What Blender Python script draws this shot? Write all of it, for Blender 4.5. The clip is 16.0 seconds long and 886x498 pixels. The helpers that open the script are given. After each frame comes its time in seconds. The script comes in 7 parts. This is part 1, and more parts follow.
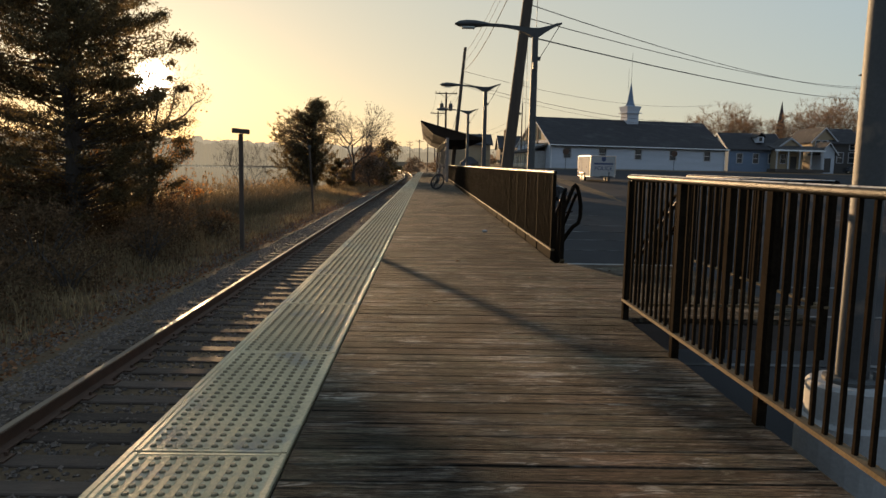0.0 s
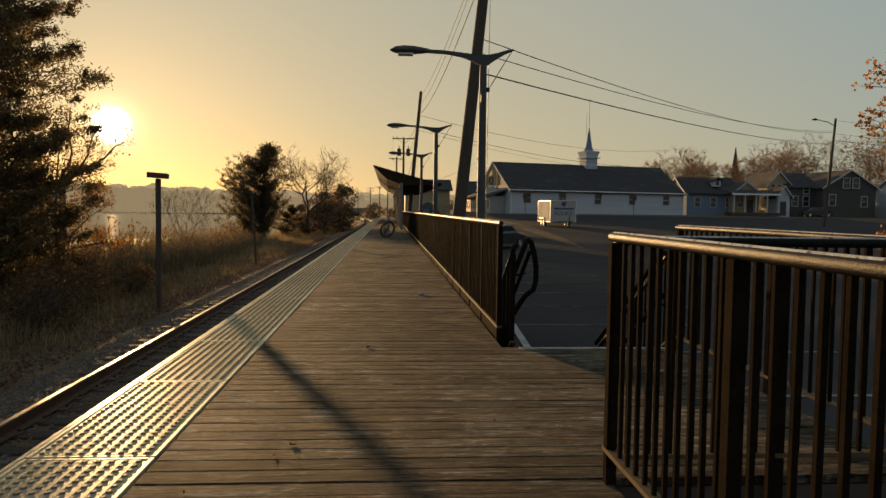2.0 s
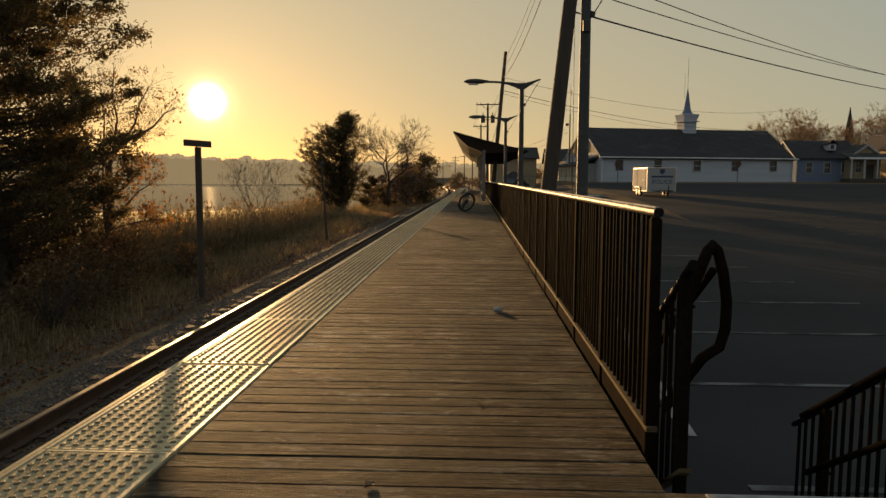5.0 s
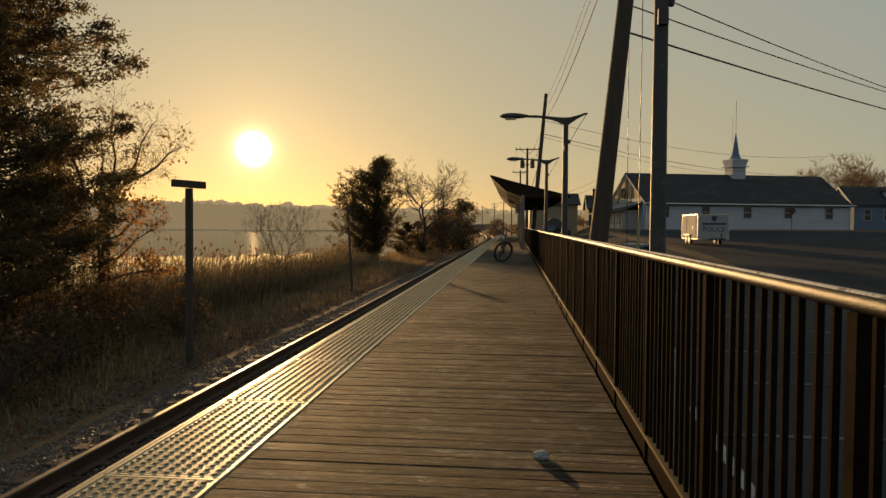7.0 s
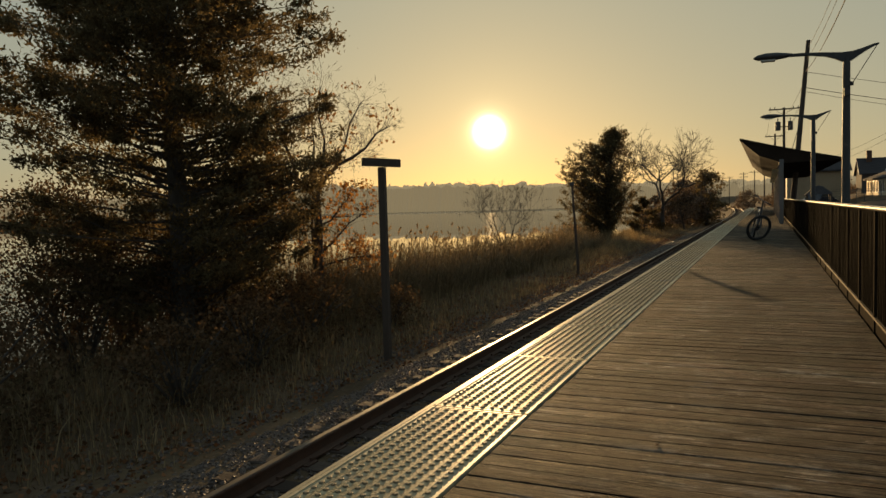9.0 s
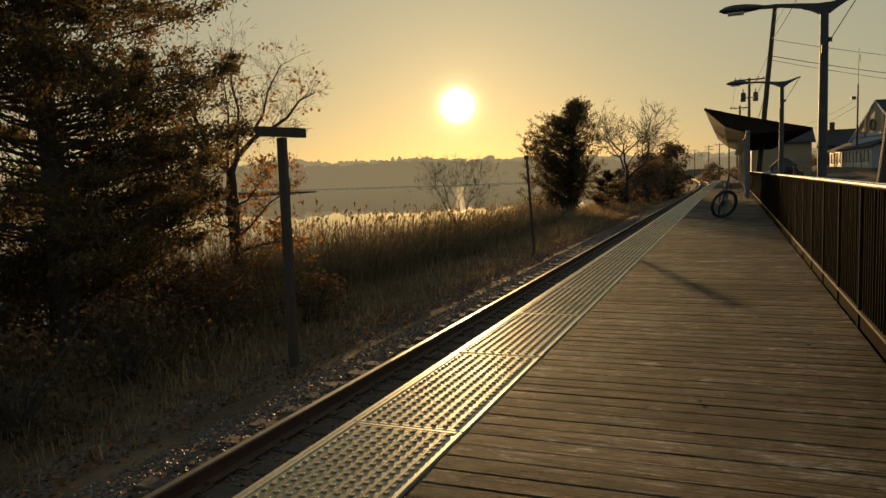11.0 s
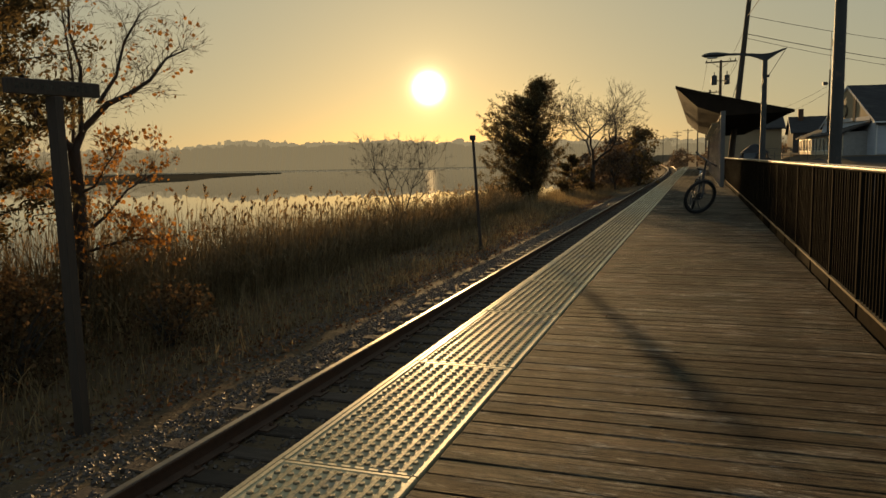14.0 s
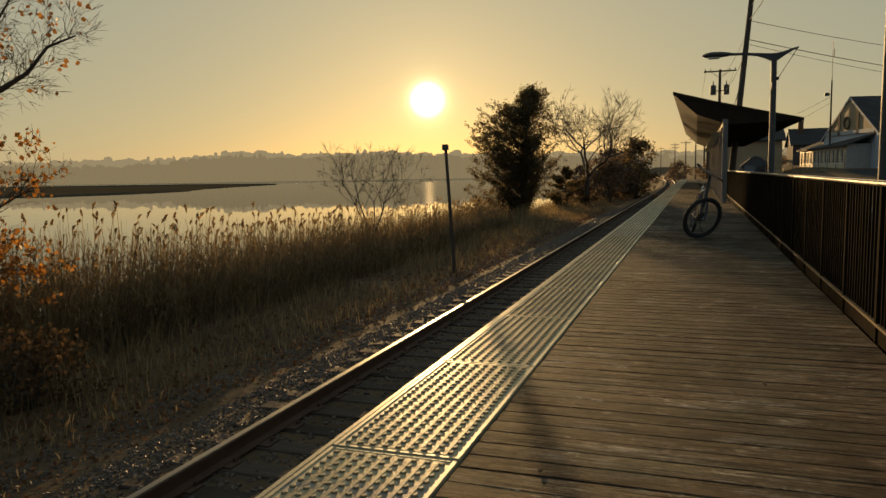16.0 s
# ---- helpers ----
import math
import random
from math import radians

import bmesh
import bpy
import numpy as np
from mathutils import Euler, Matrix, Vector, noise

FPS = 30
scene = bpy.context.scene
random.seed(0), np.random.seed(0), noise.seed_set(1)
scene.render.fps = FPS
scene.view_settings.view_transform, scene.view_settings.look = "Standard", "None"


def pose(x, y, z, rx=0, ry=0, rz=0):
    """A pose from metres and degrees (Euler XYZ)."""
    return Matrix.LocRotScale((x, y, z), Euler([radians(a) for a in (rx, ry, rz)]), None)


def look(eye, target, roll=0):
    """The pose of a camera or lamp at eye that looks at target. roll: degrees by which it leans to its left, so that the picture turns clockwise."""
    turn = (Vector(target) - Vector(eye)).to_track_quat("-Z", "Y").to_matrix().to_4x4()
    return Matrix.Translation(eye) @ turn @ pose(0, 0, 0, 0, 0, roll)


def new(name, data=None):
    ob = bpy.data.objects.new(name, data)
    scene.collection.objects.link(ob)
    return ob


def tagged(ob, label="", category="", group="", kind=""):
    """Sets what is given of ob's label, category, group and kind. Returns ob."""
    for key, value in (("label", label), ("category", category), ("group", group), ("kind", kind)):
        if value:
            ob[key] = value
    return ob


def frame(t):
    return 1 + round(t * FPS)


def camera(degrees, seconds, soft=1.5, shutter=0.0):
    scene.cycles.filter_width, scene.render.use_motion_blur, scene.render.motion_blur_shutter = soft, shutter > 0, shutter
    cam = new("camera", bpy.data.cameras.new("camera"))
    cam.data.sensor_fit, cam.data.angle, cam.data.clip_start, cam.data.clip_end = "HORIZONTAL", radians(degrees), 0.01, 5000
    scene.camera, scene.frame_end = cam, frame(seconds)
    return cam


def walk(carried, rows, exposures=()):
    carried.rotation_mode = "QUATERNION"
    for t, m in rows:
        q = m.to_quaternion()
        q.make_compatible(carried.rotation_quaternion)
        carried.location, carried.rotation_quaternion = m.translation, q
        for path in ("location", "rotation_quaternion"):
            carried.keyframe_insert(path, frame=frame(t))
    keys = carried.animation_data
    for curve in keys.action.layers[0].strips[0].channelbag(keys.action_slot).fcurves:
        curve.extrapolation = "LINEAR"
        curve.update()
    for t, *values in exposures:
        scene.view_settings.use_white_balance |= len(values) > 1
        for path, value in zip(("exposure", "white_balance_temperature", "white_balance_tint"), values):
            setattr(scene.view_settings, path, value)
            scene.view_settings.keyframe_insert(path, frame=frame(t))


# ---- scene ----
cam = camera(63.2, 16.0)
PATH = [
    (0, (0.53, 0.246, 1.153), (0.579, 2.232, 0.919), 1.2),
    (0.5, (0.693, 0.801, 1.164), (0.762, 2.791, 0.98), 1.4),
    (1, (0.785, 1.409, 1.169), (0.909, 3.4, 1.025), 2.0),
    (1.5, (0.986, 1.987, 1.194), (1.149, 3.976, 1.081), 1.3),
    (2, (1.091, 2.593, 1.19), (1.241, 4.584, 1.083), 0.8),
    (2.5, (1.258, 3.195, 1.179), (1.398, 5.187, 1.061), 0.6),
    (3, (1.318, 3.826, 1.178), (1.461, 5.815, 1.022), 1.0),
    (3.5, (1.394, 4.384, 1.163), (1.48, 6.376, 1.0), 0.6),
    (4, (1.41, 5.101, 1.153), (1.346, 7.092, 0.97), 0.0),
    (4.2, (1.381, 5.246, 1.188), (1.291, 7.235, 0.991), 0.2),
    (6.3, (1.314, 7.932, 1.229), (1.277, 9.928, 1.1), 0.3),
    (6.5, (1.34, 8.224, 1.226), (1.332, 10.221, 1.117), 0.3),
    (7, (1.396, 8.825, 1.235), (1.199, 10.815, 1.169), 0.4),
    (7.5, (1.333, 9.467, 1.241), (0.882, 11.416, 1.225), 0.7),
    (8, (1.299, 10.03, 1.244), (0.64, 11.918, 1.198), 0.0),
    (8.2, (1.27, 10.287, 1.233), (0.513, 12.137, 1.164), -0.4),
    (10.3, (1.238, 12.748, 1.201), (0.401, 14.558, 1.045), -2.1),
    (10.5, (1.261, 12.948, 1.234), (0.45, 14.769, 1.072), -2.4),
    (11, (1.199, 13.544, 1.227), (0.456, 15.39, 1.035), -2.0),
    (11.5, (1.194, 14.179, 1.222), (0.49, 16.041, 1.028), -1.5),
    (12, (1.161, 14.777, 1.205), (0.479, 16.648, 1.022), -1.3),
    (12.5, (1.145, 15.42, 1.186), (0.484, 17.299, 1.006), -0.9),
    (13, (1.092, 15.988, 1.195), (0.432, 17.866, 1.001), -0.9),
    (13.5, (0.996, 16.682, 1.17), (0.332, 18.556, 0.953), -1.2),
    (14, (0.99, 17.317, 1.202), (0.325, 19.188, 0.961), -1.3),
    (14.5, (0.955, 18.025, 1.191), (0.289, 19.894, 0.937), -1.4),
    (15, (0.966, 18.694, 1.217), (0.303, 20.566, 0.973), -0.9),
    (15.5, (0.924, 19.373, 1.209), (0.257, 21.247, 0.993), -1.0),
    (16, (0.923, 20.031, 1.21), (0.262, 21.907, 1.0), -1.1),
]
walk(cam, [(t, look(eye, target, roll)) for t, eye, target, roll in PATH],
     [(0, 0.74, 6900, 13), (1, 0.56, 7300, 13), (2, 0.32, 8400, 13), (3.5, 0.26, 9200, 14), (7, 0.17, 8800, 12), (8, 0.08, 8000, 7), (11, 0.06, 8500, 6), (16, 0.06, 8500, 6)])

# ---- world and sun ----
SUN_AZ, SUN_EL = 20.4, 5.7  # degrees left of +y, degrees up
SUN_DIR = Vector((-math.sin(radians(SUN_AZ)) * math.cos(radians(SUN_EL)), math.cos(radians(SUN_AZ)) * math.cos(radians(SUN_EL)), math.sin(radians(SUN_EL))))


def make_world():
    w = bpy.data.worlds.new("dawn_sky")
    scene.world = w
    w.use_nodes = True
    nt = w.node_tree
    nt.nodes.clear()
    N, L = nt.nodes.new, nt.links.new
    sky = N("ShaderNodeTexSky")
    sky.sky_type, sky.sun_disc = "NISHITA", False
    sky.sun_elevation, sky.sun_rotation = radians(SUN_EL), radians(-SUN_AZ)
    sky.air_density, sky.dust_density, sky.ozone_density = 1.0, 0.6, 1.0
    co = N("ShaderNodeTexCoord")
    dot = N("ShaderNodeVectorMath")
    dot.operation = "DOT_PRODUCT"
    dot.inputs[1].default_value = SUN_DIR
    L(co.outputs["Generated"], dot.inputs[0])

    def power(p, k):
        m = N("ShaderNodeMath")
        m.operation, m.use_clamp = "POWER", False
        mx = N("ShaderNodeMath")
        mx.operation = "MAXIMUM"
        mx.inputs[1].default_value = 0.0
        L(dot.outputs["Value"], mx.inputs[0])
        L(mx.outputs[0], m.inputs[0])
        m.inputs[1].default_value = p
        s = N("ShaderNodeMath")
        s.operation = "MULTIPLY"
        L(m.outputs[0], s.inputs[0])
        s.inputs[1].default_value = k
        return s

    def tint(value, colour):
        m = N("ShaderNodeMixRGB")
        m.blend_type = "MULTIPLY"
        m.inputs[0].default_value = 1.0
        L(value.outputs[0], m.inputs[1])
        m.inputs[2].default_value = (*colour, 1)
        return m

    def add(a, b):
        m = N("ShaderNodeMixRGB")
        m.blend_type = "ADD"
        m.inputs[0].default_value = 1.0
        L(a.outputs[0], m.inputs[1])
        L(b.outputs[0], m.inputs[2])
        return m

    base = N("ShaderNodeMixRGB")
    base.blend_type = "MULTIPLY"
    base.inputs[0].default_value = 1.0
    L(sky.outputs[0], base.inputs[1])
    base.inputs[2].default_value = (SKY_K, SKY_K, SKY_K, 1)
    # haze is warmest and brightest on the sun's side
    toward = N("ShaderNodeMapRange")
    toward.inputs["From Min"].default_value, toward.inputs["From Max"].default_value = -1.0, 1.0
    L(dot.outputs["Value"], toward.inputs["Value"])
    haze = N("ShaderNodeValToRGB")
    L(toward.outputs[0], haze.inputs[0])
    ramp = haze.color_ramp
    for k, (pos, c) in enumerate(HAZE):
        e = ramp.elements[k] if k < 2 else ramp.elements.new(pos)
        e.position, e.color = pos, (*c, 1)
    # haze thins out towards the zenith
    sep = N("ShaderNodeSeparateXYZ")
    L(co.outputs["Generated"], sep.inputs[0])
    thin = N("ShaderNodeMapRange")
    thin.inputs["From Min"].default_value, thin.inputs["From Max"].default_value = 0.0, 0.9
    thin.inputs["To Min"].default_value, thin.inputs["To Max"].default_value = 1.1, 1.0
    L(sep.outputs["Z"], thin.inputs["Value"])
    # peach at the horizon, cooler higher up
    rise = N("ShaderNodeMapRange")
    rise.inputs["From Min"].default_value, rise.inputs["From Max"].default_value = 0.0, 0.38
    L(sep.outputs["Z"], rise.inputs["Value"])
    cool = N("ShaderNodeMixRGB")
    L(rise.outputs[0], cool.inputs[0])
    cool.inputs[1].default_value = (1.06, 0.98, 0.90, 1)
    cool.inputs[2].default_value = (0.84, 0.98, 1.18, 1)
    hue = N("ShaderNodeMixRGB")
    hue.blend_type = "MULTIPLY"
    hue.inputs[0].default_value = 1.0
    L(haze.outputs[0], hue.inputs[1])
    L(cool.outputs[0], hue.inputs[2])
    hz = N("ShaderNodeMixRGB")
    hz.blend_type = "MULTIPLY"
    hz.inputs[0].default_value = 1.0
    L(hue.outputs[0], hz.inputs[1])
    L(thin.outputs[0], hz.inputs[2])
    total = add(base, hz)
    for p, k, c in GLOWS:
        total = add(total, tint(power(p, k), c))
    bg = N("ShaderNodeBackground")
    bg.inputs["Strength"].default_value = 1.0
    L(total.outputs[0], bg.inputs[0])
    out = N("ShaderNodeOutputWorld")
    L(bg.outputs[0], out.inputs[0])


SKY_K = 0.016
HAZE = ((0.0, (0.165, 0.21, 0.26)), (0.55, (0.165, 0.215, 0.255)), (0.80, (0.200, 0.250, 0.262)), (0.93, (0.262, 0.272, 0.235)), (1.0, (0.31, 0.295, 0.225)))
GLOWS = ((5, 0.012, (1.0, 0.80, 0.52)), (60, 0.02, (1.0, 0.82, 0.48)), (400, 0.085, (1.0, 0.84, 0.48)), (3000, 0.8, (1.0, 0.88, 0.55)), (14500, 26.0, (1.0, 0.95, 0.8)))
make_world()
sun = new("sun", bpy.data.lights.new("sun", "SUN"))
sun.data.energy, sun.data.angle, sun.data.color = 4.8, radians(0.55), (1.0, 0.67, 0.36)
sun.matrix_basis = look((0, 0, 0), -SUN_DIR)


# ---- materials ----
def material(name, colour, rough=0.7, metal=0.0, vary=0.25, scale=3.0, fine=40.0, bump=0.15, spots=None, spot_scale=1.5, spot_lo=0.55, spot_hi=0.7, stretch=(1, 1, 1), rand=0.0, spec=0.5, island=0.0, depth=0.01, trans=0.0):
    """A surface with variation at two scales, fine relief, and stains of their own shape."""
    m = bpy.data.materials.new(name)
    m.use_nodes = True
    nt = m.node_tree
    N, L = nt.nodes.new, nt.links.new
    b = nt.nodes["Principled BSDF"]
    b.inputs["Roughness"].default_value, b.inputs["Metallic"].default_value = rough, metal
    b.inputs["Specular IOR Level"].default_value = spec
    co = N("ShaderNodeTexCoord")
    mp = N("ShaderNodeMapping")
    mp.inputs["Scale"].default_value = stretch
    geo = N("ShaderNodeNewGeometry")
    L(geo.outputs["Position"], mp.inputs["Vector"])
    if rand:
        oi = N("ShaderNodeObjectInfo")
        mul = N("ShaderNodeMath")
        mul.operation = "MULTIPLY"
        L(oi.outputs["Random"], mul.inputs[0])
        mul.inputs[1].default_value = 37.0
        L(mul.outputs[0], mp.inputs["Location"])
    big, small = N("ShaderNodeTexNoise"), N("ShaderNodeTexNoise")
    for n, sc, d in ((big, scale, 4), (small, fine, 5)):
        n.inputs["Scale"].default_value, n.inputs["Detail"].default_value = sc, d
        L(mp.outputs[0], n.inputs["Vector"])
    mixv = N("ShaderNodeMath")
    mixv.operation = "ADD"
    L(big.outputs[0], mixv.inputs[0])
    L(small.outputs[0], mixv.inputs[1])
    ramp = N("ShaderNodeMapRange")
    ramp.inputs["From Min"].default_value, ramp.inputs["From Max"].default_value = 0.6, 1.4
    ramp.inputs["To Min"].default_value, ramp.inputs["To Max"].default_value = 1 - vary, 1 + vary
    L(mixv.outputs[0], ramp.inputs["Value"])
    last = ramp.outputs[0]
    for source, amount in (("o", rand), ("i", island)):
        if amount:
            if source == "o":
                r = oi.outputs["Random"]
            else:
                r = geo.outputs["Random Per Island"]
            mr = N("ShaderNodeMapRange")
            mr.inputs["To Min"].default_value, mr.inputs["To Max"].default_value = 1 - amount, 1 + amount
            L(r, mr.inputs["Value"])
            mm = N("ShaderNodeMath")
            mm.operation = "MULTIPLY"
            L(last, mm.inputs[0])
            L(mr.outputs[0], mm.inputs[1])
            last = mm.outputs[0]
    col = N("ShaderNodeVectorMath")
    col.operation = "SCALE"
    col.inputs[0].default_value = colour
    L(last, col.inputs["Scale"])
    out = col.outputs[0]
    if spots:
        sp = N("ShaderNodeTexNoise")
        sp.inputs["Scale"].default_value, sp.inputs["Detail"].default_value = spot_scale, 6
        L(mp.outputs[0], sp.inputs["Vector"])
        f = N("ShaderNodeMapRange")
        f.inputs["From Min"].default_value, f.inputs["From Max"].default_value = spot_lo, spot_hi
        L(sp.outputs[0], f.inputs["Value"])
        mx = N("ShaderNodeMixRGB")
        L(f.outputs[0], mx.inputs[0])
        L(out, mx.inputs[1])
        mx.inputs[2].default_value = (*spots, 1)
        out = mx.outputs[0]
    L(out, b.inputs["Base Color"])
    rr = N("ShaderNodeMapRange")
    rr.inputs["To Min"].default_value, rr.inputs["To Max"].default_value = max(0.02, rough - 0.12), min(1, rough + 0.12)
    L(small.outputs[0], rr.inputs["Value"])
    L(rr.outputs[0], b.inputs["Roughness"])
    if bump:
        bp = N("ShaderNodeBump")
        bp.inputs["Strength"].default_value, bp.inputs["Distance"].default_value = bump, depth
        L(mixv.outputs[0], bp.inputs["Height"])
        L(bp.outputs[0], b.inputs["Normal"])
    if trans:
        tr = N("ShaderNodeBsdfTranslucent")
        L(out, tr.inputs["Color"])
        mix = N("ShaderNodeMixShader")
        mix.inputs[0].default_value = trans
        L(b.outputs[0], mix.inputs[1])
        L(tr.outputs[0], mix.inputs[2])
        L(mix.outputs[0], nt.nodes["Material Output"].inputs["Surface"])
    return m


def plank_material(name, source):
    """Weathered boards: tone per board, grain along the board, worn pale patches, dark cracks."""
    m = bpy.data.materials.new(name)
    m.use_nodes = True
    nt = m.node_tree
    N, L = nt.nodes.new, nt.links.new
    bs = nt.nodes["Principled BSDF"]
    bs.inputs["Specular IOR Level"].default_value = 0.1
    geo = N("ShaderNodeNewGeometry")
    if source == "object":
        r = N("ShaderNodeObjectInfo").outputs["Random"]
    else:
        r = geo.outputs["Random Per Island"]
    off = N("ShaderNodeMath")
    off.operation = "MULTIPLY"
    L(r, off.inputs[0])
    off.inputs[1].default_value = 53.0

    def tex(stretch, scale, detail, rough=0.55, warp=0.0, own=True):
        mp = N("ShaderNodeMapping")
        mp.inputs["Scale"].default_value = stretch
        L(geo.outputs["Position"], mp.inputs["Vector"])
        if own:
            L(off.outputs[0], mp.inputs["Location"])
        n = N("ShaderNodeTexNoise")
        n.inputs["Scale"].default_value, n.inputs["Detail"].default_value = scale, detail
        n.inputs["Roughness"].default_value, n.inputs["Distortion"].default_value = rough, warp
        L(mp.outputs[0], n.inputs["Vector"])
        return n.outputs[0]

    def span(value, a, b, c, d):
        k = N("ShaderNodeMapRange")
        for key, val in (("From Min", a), ("From Max", b), ("To Min", c), ("To Max", d)):
            k.inputs[key].default_value = val
        L(value, k.inputs["Value"])
        return k.outputs[0]

    def mul(a, b_):
        k = N("ShaderNodeMath")
        k.operation = "MULTIPLY"
        L(a, k.inputs[0])
        L(b_, k.inputs[1])
        return k.outputs[0]

    grain = tex((2.6, 34, 8), 2.0, 8, 0.72, 0.5)
    patch = tex((1.3, 6.0, 3), 1.7, 6, 0.68, 0.3)
    crack = tex((1.3, 30, 4), 1.7, 4, 0.6, 0.4)
    speck = tex((30, 90, 30), 1.0, 3, 0.6)
    broad = tex((1.1, 0.7, 1), 1.0, 6, 0.65, 0.6, False)
    scuff = tex((2.2, 9.0, 1), 1.3, 7, 0.75, 0.8, False)
    tone = mul(mul(span(r, 0, 1, 0.55, 1.35), span(grain, 0.3, 0.7, 0.4, 1.5)), mul(span(crack, 0.40, 0.46, 0.2, 1.0), span(broad, 0.36, 0.64, 0.45, 1.55)))
    tone = mul(tone, span(speck, 0.3, 0.7, 0.6, 1.35))
    fibre = tex((7, 190, 20), 1.0, 5, 0.7, 0.3)
    tone = mul(tone, span(fibre, 0.35, 0.65, 0.55, 1.45))
    algae = tex((1.2, 2.4, 1), 1.1, 5, 0.7, 0.7, False)
    wear = N("ShaderNodeMixRGB")
    both = N("ShaderNodeMath")
    both.operation = "MAXIMUM"
    L(span(patch, 0.52, 0.66, 0.0, 0.8), both.inputs[0])
    L(span(scuff, 0.55, 0.62, 0.0, 1.0), both.inputs[1])
    L(both.outputs[0], wear.inputs[0])
    wear.inputs[1].default_value = (0.070, 0.048, 0.030, 1)
    wear.inputs[2].default_value = (0.235, 0.205, 0.165, 1)
    stain = N("ShaderNodeMixRGB")
    L(span(algae, 0.48, 0.64, 0.0, 0.75), stain.inputs[0])
    L(wear.outputs[0], stain.inputs[1])
    stain.inputs[2].default_value = (0.061, 0.058, 0.037, 1)
    red = N("ShaderNodeMixRGB")
    L(span(algae, 0.46, 0.32, 0.0, 0.5), red.inputs[0])
    L(stain.outputs[0], red.inputs[1])
    red.inputs[2].default_value = (0.099, 0.055, 0.035, 1)
    col = N("ShaderNodeVectorMath")
    col.operation = "SCALE"
    L(red.outputs[0], col.inputs[0])
    L(tone, col.inputs["Scale"])
    L(col.outputs[0], bs.inputs["Base Color"])
    L(span(patch, 0.3, 0.7, 0.75, 0.92), bs.inputs["Roughness"])
    bp = N("ShaderNodeBump")
    bp.inputs["Strength"].default_value, bp.inputs["Distance"].default_value = 0.8, 0.008
    relief = N("ShaderNodeMath")
    relief.operation = "ADD"
    L(mul(grain, span(crack, 0.36, 0.43, 0.3, 1.0)), relief.inputs[0])
    L(span(fibre, 0.3, 0.7, 0.0, 0.3), relief.inputs[1])
    L(relief.outputs[0], bp.inputs["Height"])
    L(bp.outputs[0], bs.inputs["Normal"])
    return m


# Surface with its own glow, standing in for haze over distant woods.
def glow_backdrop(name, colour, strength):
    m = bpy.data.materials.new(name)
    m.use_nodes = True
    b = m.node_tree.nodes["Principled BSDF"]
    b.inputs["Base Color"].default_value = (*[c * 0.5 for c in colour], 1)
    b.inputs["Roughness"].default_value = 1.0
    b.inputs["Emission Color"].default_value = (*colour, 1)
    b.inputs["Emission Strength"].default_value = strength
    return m


